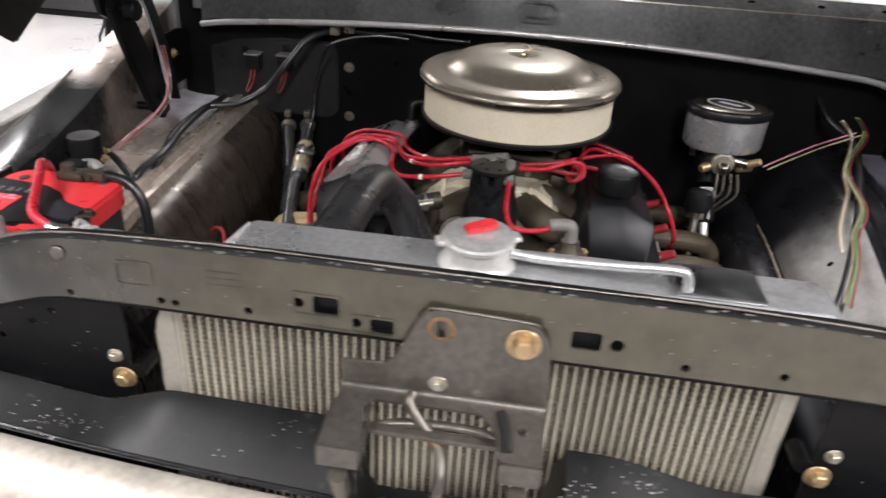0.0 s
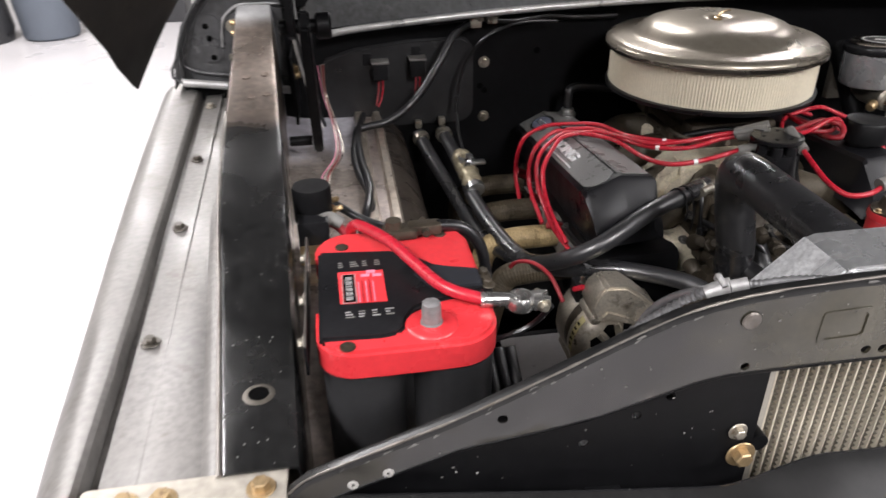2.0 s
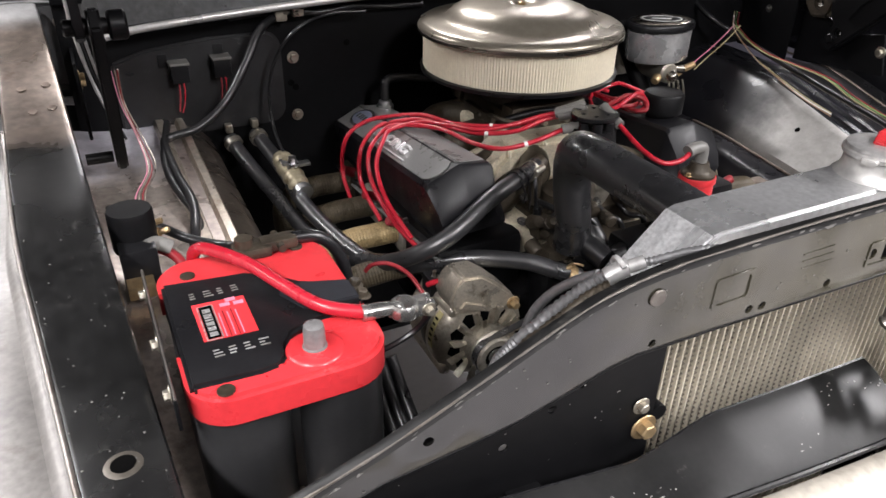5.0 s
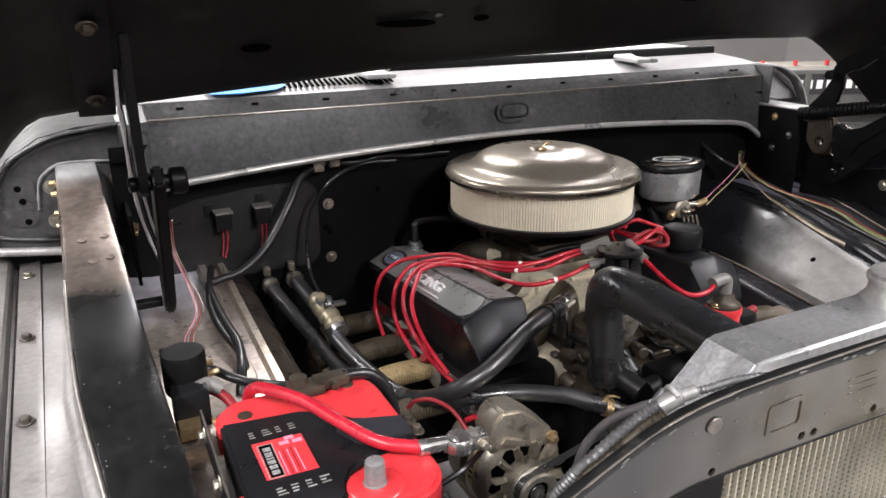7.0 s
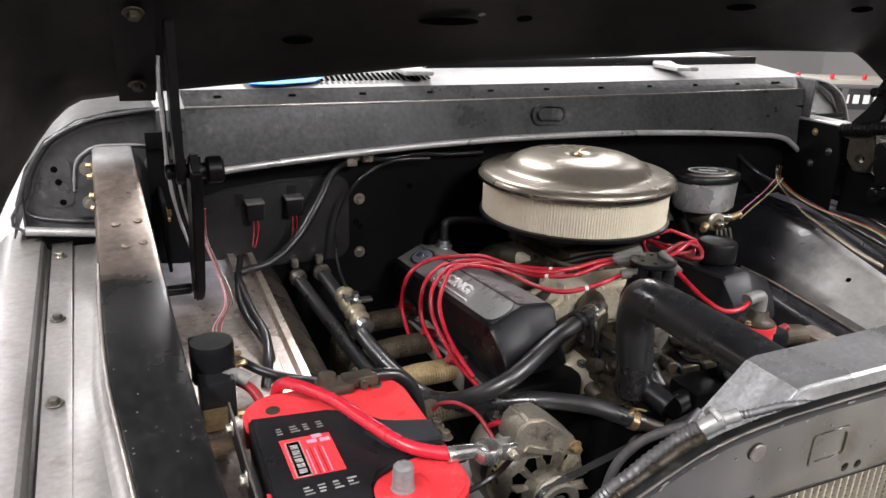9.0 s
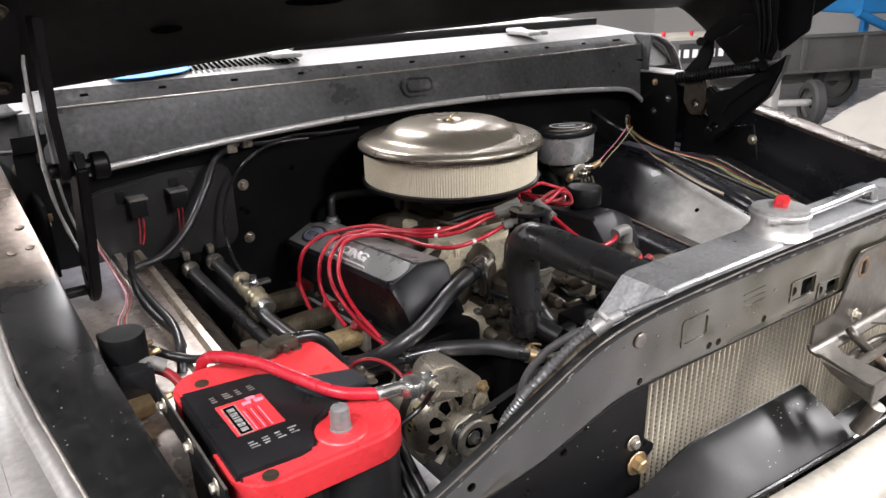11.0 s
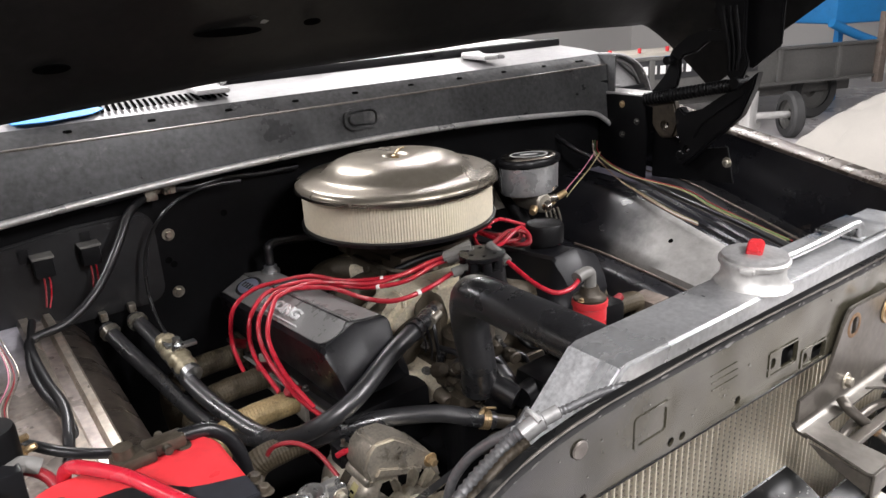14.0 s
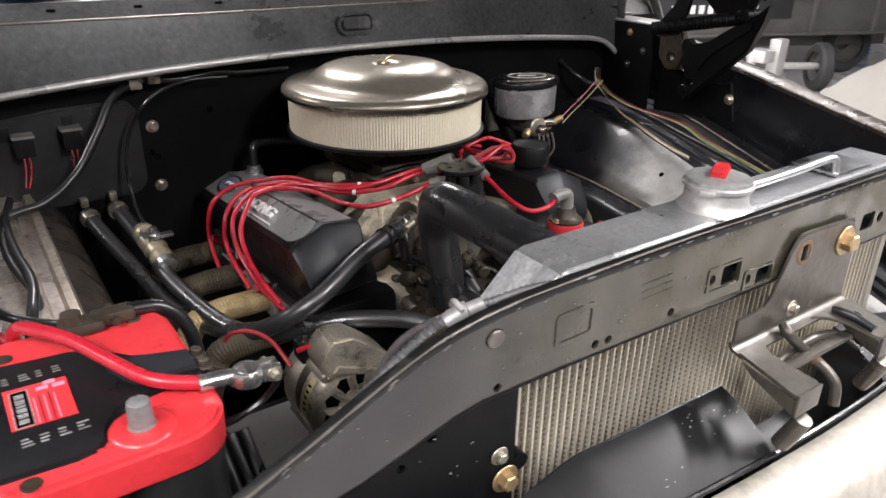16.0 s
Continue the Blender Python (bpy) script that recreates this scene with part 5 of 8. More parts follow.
# ---- air cleaner ----
AC = Vector((0.012, 0.775, 0))
air_cleaner = thing("air_cleaner", "round chrome air cleaner with a pleated cream filter, on the carburettor", "air cleaner", (AC.x, AC.y, 1.1670))
part("lid", lathe([(0, 1.2768), (0.0126, 1.2768), (0.0160, 1.2784), (0.0194, 1.2828), (0.0243, 1.2860), (0.0311, 1.2874), (0.0437, 1.2878), (0.0680, 1.2872), (0.0875, 1.2854), (0.1021, 1.2826), (0.1137, 1.2782), (0.1225, 1.2728), (0.1293, 1.2672), (0.1351, 1.2626), (0.1419, 1.2602), (0.1536, 1.2590), (0.1691, 1.2572), (0.1735, 1.2560), (0.1793, 1.2525), (0.1813, 1.2480), (0.1813, 1.2415), (0.1779, 1.2400)], AC, seg=96), LIDM, air_cleaner, "smoky chrome lid with a raised dome")
part("seal_band", lathe([(0.1815, 1.2462), (0.1826, 1.2455), (0.1826, 1.2405), (0.1780, 1.2395)], AC, seg=96), CHROME, air_cleaner, "dark rolled edge under the lid")
pleat = bmesh.new()
n = 440
ra = [pleat.verts.new((AC.x + r * math.cos(2 * math.pi * k / n), AC.y + r * math.sin(2 * math.pi * k / n), z)) for z in (1.1770, 1.2435) for k in range(n) for r in ((0.1716 if k % 2 else 0.1700),)]
for k in range(n):
    pleat.faces.new((ra[k], ra[(k + 1) % n], ra[n + (k + 1) % n], ra[n + k]))
part("filter_element", pleat, PAPER, air_cleaner, "cream pleated paper filter", 10)
part("element_seam", box(AC.x - 0.1105, AC.x - 0.1075, AC.y - 0.1295, AC.y - 0.126, 1.1770, 1.2430, 0.0005), PAPER, air_cleaner)
part("base_pan", lathe([(0, 1.1650), (0.10, 1.1650), (0.165, 1.1670), (0.176, 1.1710), (0.177, 1.1770), (0.170, 1.1790), (0, 1.1790)], AC, seg=72), PLASTIC, air_cleaner, "black base pan")
part("wing_nut", join(lathe([(0.007, 1.2784), (0.007, 1.2864), (0.004, 1.2880), (0, 1.2880)], AC, seg=12), tube([(AC.x, AC.y, 1.2896), (AC.x + 0.012, AC.y + 0.004, 1.2944), (AC.x + 0.024, AC.y + 0.006, 1.2960)], 0.0015, 6)), BRASS, air_cleaner)

# ---- engine ----
engine = thing("engine", "V8 engine, black valve covers, cast aluminium intake, grimy black block", "engine", (0, 0.65, 0.6))
part("block", join(box(-0.17, 0.17, 0.44, 0.94, 0.66, 0.93, 0.02), box(-0.15, 0.15, 0.40, 0.46, 0.70, 0.98, 0.02)), BLACK, engine)


def cover(sign):
    """A tall valve cover: rows across it, front to back, leaning outwards and falling to the rear."""
    secs = []
    for y, top, grow in ((0.478, 0.30, -0.010), (0.488, 0.58, -0.006), (0.510, 0.95, 0), (0.516, 1.0, 0), (0.52, 1.0, 0), (0.70, 1.0, 0), (0.915, 1.0, 0), (0.922, 0.95, -0.003), (0.932, 0.45, -0.008)):
        dz = -0.098 * (y - 0.515)
        base = 1.030 + dz
        prof = [(-0.278, 1.020), (-0.284, 1.040), (-0.292, 1.085), (-0.294, 1.100), (-0.290, 1.106), (-0.244, 1.128), (-0.240, 1.1285), (-0.192, 1.124), (-0.187, 1.119), (-0.178, 1.07), (-0.170, 1.055)]
        secs.append([(sign * -(x + (grow if x > -0.24 else -grow)) - (0.042 if sign > 0 else 0), y, base + (z - 1.030) * top) for x, z in prof])
    bm = sheet(secs)
    for row in (secs[0], secs[-1]):
        bm.faces.new([bm.verts.new(p) for p in row])
    return bm


vc_l = part("valve_cover", cover(-1), VALVEC, engine, "black crinkle valve cover with raised silver lettering", 25)
vc_r = part("valve_cover", cover(1), VALVEC, engine, "black crinkle valve cover", 25)
# panel with lettering
tilt = math.atan2(0.022, 0.046)
text = bpy.data.curves.new("lettering", "FONT")
text.body, text.size, text.extrude, text.bevel_depth, text.offset = "RACING", 0.037, 0.0022, 0.0003, 0.0008
text.space_character = 1.02
tob = bpy.data.objects.new("lettering", text)
scene.collection.objects.link(tob)
deps = bpy.context.evaluated_depsgraph_get()
tme = bpy.data.meshes.new_from_object(tob.evaluated_get(deps))
bpy.data.objects.remove(tob)
lb = bmesh.new()
lb.from_mesh(tme)
bpy.data.meshes.remove(tme)
bmesh.ops.translate(lb, verts=lb.verts, vec=(-0.062, -0.0135, 0))
lm = Matrix.Translation((-0.2665, 0.706, 1.0990)) @ Matrix.Rotation(radians(-90), 4, "Z") @ Matrix.Rotation(-math.atan(0.098), 4, "Y") @ Matrix.Rotation(tilt, 4, "X")
lb.transform(lm @ Matrix.Translation((0, 0, 0.0030)) @ Matrix.Diagonal((0.94, 0.66, 1, 1)))
part("top_panel", plate([(-0.205, -0.0250), *arc(0.164, -0.0010, 0.024, -90, 0, 8), (0.186, 0.012), (0.176, 0.0235), (-0.205, 0.0235)], 0.0014, lm, (), 0.0005), PANELM, vc_l, "raised panel under the letters, its sheen painted grey", 25)
rm = Matrix.Translation((-0.2165, 0.706, 1.1079)) @ Matrix.Rotation(radians(-90), 4, "Z") @ Matrix.Rotation(-math.atan(0.098), 4, "Y") @ Matrix.Rotation(math.atan2(-0.0045, 0.048), 4, "X")
part("top_panel", plate(rect2(-0.205, 0.184, -0.0215, 0.0215, 0.004), 0.0012, rm, (), 0.0005), PANELM, vc_l, "raised panel, its sheen painted grey", 25)
for v in (-0.0265, -0.0225):
    part("panel_ridge", tube([rm @ Vector((-0.205, v, 0.001)), rm @ Vector((0.182, v, 0.001))], 0.0014, 6, 2), PANELM, vc_l)
part("lettering", lb, SILVER, vc_l, "raised silver letters reading RACING", 30)
part("letter_bar", plate(rect2(-0.040, 0.090, -0.0195, -0.0170), 0.0042, lm), SILVER, vc_l)
om = Matrix.Translation((-0.262, 0.848, 1.0893)) @ Matrix.Rotation(radians(-90), 4, "Z") @ Matrix.Rotation(-math.atan(0.098), 4, "Y") @ Matrix.Rotation(tilt, 4, "X")
badge = part("oval_badge", plate(ring2(0, 0, 0.037, 28, 0.0225), 0.0025, om, (), 0.0006), ALU, vc_l, "silver oval badge")
part("badge_face", plate(ring2(0, 0, 0.031, 28, 0.0175), 0.0031, om), material("badge_blue", (0.20, 0.22, 0.30), 0.4, 0.3, 0.1), badge)
for k in range(4):
    part("badge_bar", plate(rect2(-0.020 + 0.010 * k, -0.013 + 0.010 * k, -0.006, 0.006, 0.002), 0.0036, om), ALU, badge)
flange_l = box(-0.294, -0.262, 0.47, 0.92, 1.004, 1.012, 0.003)
gasket_l = box(-0.2965, -0.262, 0.475, 0.90, 0.9985, 1.002, 0.001)
for bm in (flange_l, gasket_l):
    for v in bm.verts:
        v.co.z -= 0.09 * (v.co.y - 0.515)
part("cover_flange", flange_l, FWGREY, engine)
part("cover_gasket", gasket_l, PALELIP, engine, "pale edge of the cover gasket")
for y in (0.50, 0.60, 0.70, 0.80):
    hex_bolt("cover_bolt", (-0.2875, y, 1.013 - 0.09 * (y - 0.515)), (-0.2, 0, 1), 0.0075, BOLTDK, engine)
# breather on the left cover
br = Vector((-0.203, 0.885, 1.0895))
part("breather_grommet", lathe([(0.016, 0), (0.016, 0.006), (0.012, 0.009), (0.012, 0.014), (0.009, 0.016), (0, 0.016)], br), ALU, vc_l, "chrome grommet")
part("breather_valve", tube([br + Vector((0, 0, 0.014)), br + Vector((0, 0, 0.040)), br + Vector((0.004, 0.003, 0.050)), br + Vector((0.03, 0.01, 0.052)), br + Vector((0.10, 0.0, 0.046)), br + Vector((0.15, -0.02, 0.04))], 0.008, 12), RUBBER, vc_l, "black breather elbow")
# oil filler on the right cover
fc = Vector((0.190, 0.580, 1.115))
part("oil_filler_cap", lathe([(0.026, 0), (0.026, 0.012), (0.034, 0.014), (0.034, 0.043), (0.031, 0.047), (0.028, 0.0455), (0.010, 0.046), (0, 0.0455)], fc, seg=36), BLACK, vc_r, "round black filler cap")
# heads and exhaust
for s in (-1, 1):
    part("cylinder_head", join(box(min(s * 0.15, s * 0.285), max(s * 0.15, s * 0.285), 0.47, 0.93, 0.93, 1.02, 0.012)), BLACK, engine)
    for k, y in enumerate((0.53, 0.635, 0.738, 0.85)):
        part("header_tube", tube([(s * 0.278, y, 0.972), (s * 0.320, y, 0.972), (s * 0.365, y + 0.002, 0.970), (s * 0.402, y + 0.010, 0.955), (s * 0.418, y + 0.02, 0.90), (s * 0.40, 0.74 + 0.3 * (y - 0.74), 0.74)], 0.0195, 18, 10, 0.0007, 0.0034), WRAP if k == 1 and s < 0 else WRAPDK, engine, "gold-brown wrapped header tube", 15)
        part("header_flange", box(min(s * 0.283, s * 0.293), max(s * 0.283, s * 0.293), y - 0.030, y + 0.030, 0.944, 1.002, 0.004), NOSEM if k < 3 else GRIME, engine, "dusty steel header flange")
        part("spark_plug_boot", cyl((s * 0.29, y - 0.02, 0.995), (s * 0.315, y - 0.025, 1.008), 0.009, 0.008, 12, 0.002), REDDARK, engine)
# intake manifold
part("intake_plenum", box(-0.075, 0.085, 0.66, 0.90, 1.02, 1.085, 0.015, 3), INTAKE, engine, "cream cast aluminium intake manifold")
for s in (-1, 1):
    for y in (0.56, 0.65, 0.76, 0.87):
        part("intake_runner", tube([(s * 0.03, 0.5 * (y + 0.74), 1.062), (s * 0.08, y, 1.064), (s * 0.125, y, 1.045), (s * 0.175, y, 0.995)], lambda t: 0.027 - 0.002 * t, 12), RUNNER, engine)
part("intake_front", box(-0.12, 0.12, 0.475, 0.60, 0.99, 1.030, 0.012), GRIME, engine)
part("intake_shoulder", plate([(-0.150, 1.020), (0.120, 1.020), (0.100, 1.075), (0.060, 1.098), (-0.085, 1.098), (-0.125, 1.070)], 0.085, facing_front(0.690), (), 0.010), INTAKE, engine, "cream cast shoulder of the intake")
for x in (-0.10, -0.03, 0.05):
    part("shoulder_rib", plate([(0.600, 1.02), (0.606, 1.088), (0.616, 1.099), (0.640, 1.101), (0.640, 1.02)], 0.007, Matrix(((0, 0, 1, x), (1, 0, 0, 0), (0, 1, 0, 0), (0, 0, 0, 1))), (), 0.002), INTAKE, engine)
part("intake_valley", box(-0.17, 0.17, 0.50, 0.92, 0.96, 1.02, 0.01), INTAKE, engine)
# carburettor
carb = part("carburettor", join(box(-0.055, 0.079, 0.675, 0.875, 1.087, 1.120, 0.008), box(-0.065, 0.089, 0.66, 0.70, 1.095, 1.140, 0.010), box(-0.065, 0.089, 0.85, 0.89, 1.095, 1.140, 0.010), lathe([(0.064, 1.11), (0.064, 1.160), (0, 1.160)], AC)), GRIME, engine, "grimy four-barrel carburettor")
for x in (-0.045, 0.0, 0.045):
    part("float_bowl_screw", cyl((x, 0.661, 1.108), (x, 0.652, 1.108), 0.006, 0.005, 8), BOLT, carb)
part("throttle_lever", join(box(-0.082, -0.070, 0.70, 0.80, 1.10, 1.115, 0.003), cyl((-0.09, 0.74, 1.105), (-0.05, 0.74, 1.105), 0.007), tube([(-0.085, 0.70, 1.12), (-0.09, 0.64, 1.13), (-0.06, 0.62, 1.125)], 0.004, 8)), GRIME, carb)
part("fuel_rail", tube([(-0.08, 0.655, 1.125), (-0.02, 0.645, 1.135), (0.06, 0.65, 1.125), (0.11, 0.66, 1.11)], 0.006, 10), BLACK, carb)
# distributor
dx, dy = -0.008, 0.515
distributor = part("distributor", lathe([(0.030, 1.00), (0.034, 1.03), (0.040, 1.045), (0.040, 1.062), (0.046, 1.065), (0.046, 1.075), (0.040, 1.078), (0, 1.085)], (dx, dy, 0), seg=28), CAST, engine, "cast distributor body")
part("distributor_cap", lathe([(0.044, 1.076), (0.045, 1.080), (0.044, 1.108), (0.038, 1.124), (0.035, 1.152), (0, 1.152)], (dx, dy, 0), seg=32), PLASTIC, distributor, "black distributor cap")
for k in range(8):
    a = radians(45 * k + 20)
    p = Vector((dx + 0.028 * math.cos(a), dy + 0.028 * math.sin(a), 1.146))
    part("cap_tower", cyl(p, p + Vector((0, 0, 0.020)), 0.0085, 0.0075, 12, 0.001), PLASTIC, distributor)
part("wire_retainer", plate(ring2(0, 0, 0.038, 32, 0.035), 0.006, Matrix.Translation((dx, dy, 1.168)), [ring2(0.021 * math.cos(radians(60 * k)), 0.020 * math.sin(radians(60 * k)), 0.003, 10) for k in range(6)], 0.001), PLASTIC, distributor, "black wire retainer plate")
for wire_name in (WIRE_A, WIRE_B, WIRE_C, WIRE_D, COILWIRE):
    p, q = Vector(wire_name[0]), Vector(wire_name[1])
    d = (q - p).normalized()
    part("wire_boot", tube([p - d * 0.018, p, p + d * 0.028], 0.0078, 12), material("grey_boot", (0.16, 0.155, 0.145), 0.5, 0, 0.15) if wire_name is WIRE_A else bpy.data.materials["grey_boot"], distributor, "grey wire boot")
# thermostat housing, water pump and front clutter
part("thermostat_housing", join(lathe([(0.040, 1.035), (0.040, 1.06), (0.033, 1.066), (0, 1.066)], (-0.055, 0.50, 0)), cyl((-0.055, 0.50, 1.06), (-0.055, 0.465, 1.075), 0.028, 0.026, 18), box(-0.10, -0.01, 0.485, 0.515, 1.03, 1.045, 0.004)), GRIME, engine, "cast thermostat housing")
for x, y, z in ((-0.105, 0.50, 1.04), (-0.02, 0.47, 1.045), (-0.115, 0.53, 1.045), (-0.135, 0.50, 1.02)):
    hex_bolt("housing_bolt", (x, y, z), (0, -0.4, 0.9), 0.0085, BOLTDK, engine)
part("heater_fitting", join(cyl((-0.100, 0.524, 1.035), (-0.100, 0.524, 1.085), 0.011, 0.010), cyl((-0.118, 0.516, 1.095), (-0.09, 0.528, 1.10), 0.014, 0.014)), GRIME, engine, "brass-toned hose fitting")
part("hose_band", join(tube([(-0.127, 0.511, 1.0950), (-0.112, 0.518, 1.0975)], 0.0150, 20, 8, 0.0009, 0.0028), cyl((-0.121, 0.497, 1.101), (-0.100, 0.507, 1.103), 0.0052, 0.0052, 10, 0.001)), CAST, engine, "ribbed worm-drive hose clamp")
for dy, tail in ((0.0, -0.030), (0.010, -0.050)):
    q = Vector((-0.160 + 1.4 * dy, 0.492 + 0.6 * dy, 1.0965))
    ax = Vector((0.75, 0.40, 0.05)).normalized()
    u, w = ax.cross(Vector((0, 0, 1))).normalized(), Vector((0, 0, 1))
    tie = part("cable_tie", join(tube([q + 0.0142 * (u * math.cos(2 * math.pi * k / 16) + w * math.sin(2 * math.pi * k / 16)) for k in range(17)], 0.0014, 6, 2), tube([q + u * 0.014, q + u * 0.020 + w * tail * 0.5, q + u * 0.018 + w * tail], 0.0013, 6)), PLASTIC, engine, "thin black cable tie round the hose")
part("water_pump", join(lathe([(0.075, 0), (0.075, 0.03), (0.05, 0.05), (0.05, 0.07), (0, 0.07)], (0.0, 0.46, 0.93), (0, -1, 0), 32), box(-0.13, 0.13, 0.43, 0.47, 0.84, 1.0, 0.02), tube([(-0.05, 0.44, 0.93), (-0.09, 0.43, 0.93), (-0.09, 0.40, 0.92)], 0.024, 14)), GRIME, engine, "dull cast water pump")
part("pump_pulley", lathe([(0.02, 0), (0.06, 0), (0.075, 0.004), (0.068, 0.012), (0.075, 0.020), (0.06, 0.022), (0.02, 0.024), (0, 0.024)], (-0.005, 0.366, 0.925), (0, -1, 0), 36), BLACK, engine, "black water pump pulley")
part("bypass_hose", tube([(-0.03, 0.49, 1.03), (-0.035, 0.46, 1.01), (-0.03, 0.43, 0.985), (-0.01, 0.40, 0.96)], 0.0165, 14), RUBBER, engine)
part("lower_hose", tube(LOWER_HOSE, 0.0165, 16), RUBBER, engine, "short black coolant hose")
part("hose_end", tube([LOWER_HOSE[-2], LOWER_HOSE[-1]], 0.0176, 16), RUBBER, engine)
part("pump_bracket", join(box(-0.03, 0.05, 0.36, 0.42, 0.985, 1.02, 0.008), cyl((-0.06, 0.375, 1.00), (-0.02, 0.385, 1.00), 0.017, 0.017), box(0.03, 0.09, 0.36, 0.44, 0.95, 0.99, 0.008), cyl((0.03, 0.35, 0.98), (0.03, 0.40, 0.98), 0.012)), BLACK, engine)
for p0, p1, r in (((-0.10, 0.46, 1.01), (-0.10, 0.44, 0.99), 0.016), ((-0.13, 0.48, 0.99), (-0.13, 0.455, 0.985), 0.013), ((-0.075, 0.455, 1.005), (-0.06, 0.435, 0.99), 0.018), ((0.045, 0.47, 1.04), (0.06, 0.45, 1.05), 0.014)):
    part("boss", cyl(p0, p1, r, r * 0.85, 14, 0.003), GRIME, engine)
part("sensor_lead", tube([(-0.115, 0.505, 1.09), (-0.118, 0.495, 1.07), (-0.117, 0.488, 1.02), (-0.115, 0.485, 0.99)], 0.003, 8), PLASTIC, engine)
part("sensor_plug", cyl((-0.117, 0.488, 1.02), (-0.117, 0.488, 1.045), 0.007, 0.006, 10), PLASTIC, engine)


rng = random.Random(21)
for k in range(16):
    x, y, z = rng.uniform(-0.14, 0.07), rng.uniform(0.425, 0.50), rng.uniform(0.93, 1.05)
    d = Vector((rng.uniform(-0.5, 0.5), -1, rng.uniform(-0.2, 0.9))).normalized()
    p = Vector((x, y, z))
    part("fitting", join(cyl(p, p + d * rng.uniform(0.014, 0.032), rng.uniform(0.007, 0.013), rng.uniform(0.006, 0.010), 12, 0.002), lathe([(0.010, 0), (0.010, 0.006), (0.006, 0.008), (0, 0.008)], p + d * 0.012, d, 6)), GRIME, engine, "small grimy fitting")
for k in range(4):
    x = -0.11 + 0.045 * k
    part("vacuum_hose", tube([(x, 0.50, 1.05), (x + 0.015, 0.465, 1.045 - 0.01 * k), (x + 0.035, 0.445, 1.01), (x + 0.04, 0.44, 0.96)], 0.005, 10), RUBBER, engine, "thin black vacuum hose")
part("filler_tube", join(cyl((0.03, 0.44, 0.98), (0.05, 0.39, 1.02), 0.019, 0.017, 18, 0.003), cyl((0.05, 0.39, 1.02), (0.055, 0.378, 1.03), 0.022, 0.022, 18, 0.003)), BLACK, engine)
for k in range(5):
    y = 0.56 + 0.075 * k
    hex_bolt("intake_bolt", (-0.150, y, 1.032 - 0.02 * k * 0.1), (-0.35, 0, 1), 0.009, BOLT, engine)


# ---- hoses, wires and cables ----
def line(name, pts, r, mat, label, category, group="", **kw):
    return solo(name, tube(pts, r, **kw), mat, label, category, "", group)


hose_u = thing("upper_radiator_hose", "thick bent black rubber upper radiator hose", "hose", (-0.16, 0.3, 1.15))
part("hose_body", tube([(-0.170, 0.095, 1.205), (-0.168, 0.16, 1.207), (-0.166, 0.25, 1.206), (-0.163, 0.315, 1.204), (-0.158, 0.350, 1.197), (-0.147, 0.374, 1.176), (-0.132, 0.394, 1.145), (-0.120, 0.405, 1.11), (-0.108, 0.414, 1.075), (-0.098, 0.422, 1.045), (-0.092, 0.43, 1.005)], 0.0262, 22), HOSEM, hose_u)
part("hose_clamp", tube([(-0.170, 0.118, 1.206), (-0.169, 0.130, 1.206)], 0.0276, 24), ALU, hose_u, "bright hose clamp")
hose_things = []
for pts, lab in ((HOSE_A, "black rubber heater hose looping to the intake"), (HOSE_B, "black rubber heater hose with a metal valve")):
    ht = thing("heater_hose", lab, "hose", pts[3], "heater hoses")
    part("hose_body", tube(pts, 0.0126, 16), HOSEM, ht)
    a = Vector(pts[0])
    d = (Vector(pts[1]) - a).normalized()
    part("hose_clamp", join(tube([a + d * 0.008, a + d * 0.018], 0.0162, 16), box(a.x - 0.006, a.x + 0.006, a.y - 0.01, a.y + 0.006, a.z + 0.013, a.z + 0.028, 0.002)), BOLT, ht, "spring hose clamp")
    hose_things.append(ht)
valve = thing("heater_valve", "yellowed metal heater valve in the hose", "valve", (-0.418, 0.795, 1.03))
v0, v1 = Vector(HOSE_B[1]), Vector(HOSE_B[3])
vd = (v1 - v0).normalized()
vc = Vector(HOSE_B[2]) + Vector((0.004, 0, 0.008))
part("valve_body", tube([vc - vd * 0.045, vc - vd * 0.018, vc + vd * 0.02, vc + vd * 0.045], lambda t: 0.0145 + 0.003 * math.sin(math.pi * t) + 0.002 * (int(t * 9) % 2), 14), VALVEM, valve, "yellowed cast valve body")
part("valve_lever", join(box(vc.x - 0.006, vc.x + 0.030, vc.y - 0.025, vc.y - 0.010, vc.z + 0.018, vc.z + 0.024, 0.002), cyl(vc + Vector((0.0, -0.01, 0.01)), vc + Vector((0.002, -0.012, 0.034)), 0.008, 0.006, 12), box(vc.x - 0.014, vc.x + 0.014, vc.y - 0.004, vc.y + 0.030, vc.z + 0.014, vc.z + 0.021, 0.002)), ALU, valve, "bent metal lever")
part("valve_clamp", tube([vc + vd * 0.046, vc + vd * 0.058], 0.0165, 16), ALU, valve, "hose clamp")
e = Vector(HOSE_B[-1])
d = (e - Vector(HOSE_B[-2])).normalized()
part("hose_clamp", join(tube([e - d * 0.020, e - d * 0.008], 0.0146, 18, 8, 0.0008, 0.003), cyl(e - d * 0.014 + Vector((-0.014, 0, 0.010)), e - d * 0.014 + Vector((0.004, 0, 0.016)), 0.0045, 0.0045, 10, 0.001), tube([e - d * 0.012 + Vector((-0.002, 0, 0.014)), e - d * 0.010 + Vector((-0.004, -0.004, 0.023)), e - d * 0.004 + Vector((0.004, -0.006, 0.021))], 0.0018, 8)), BRASS, hose_things[1], "yellowed wire hose clamp with a screw")
part("hose_nipple", tube([e - d * 0.006, e + d * 0.030], 0.0105, 14), GRIME, hose_things[1])
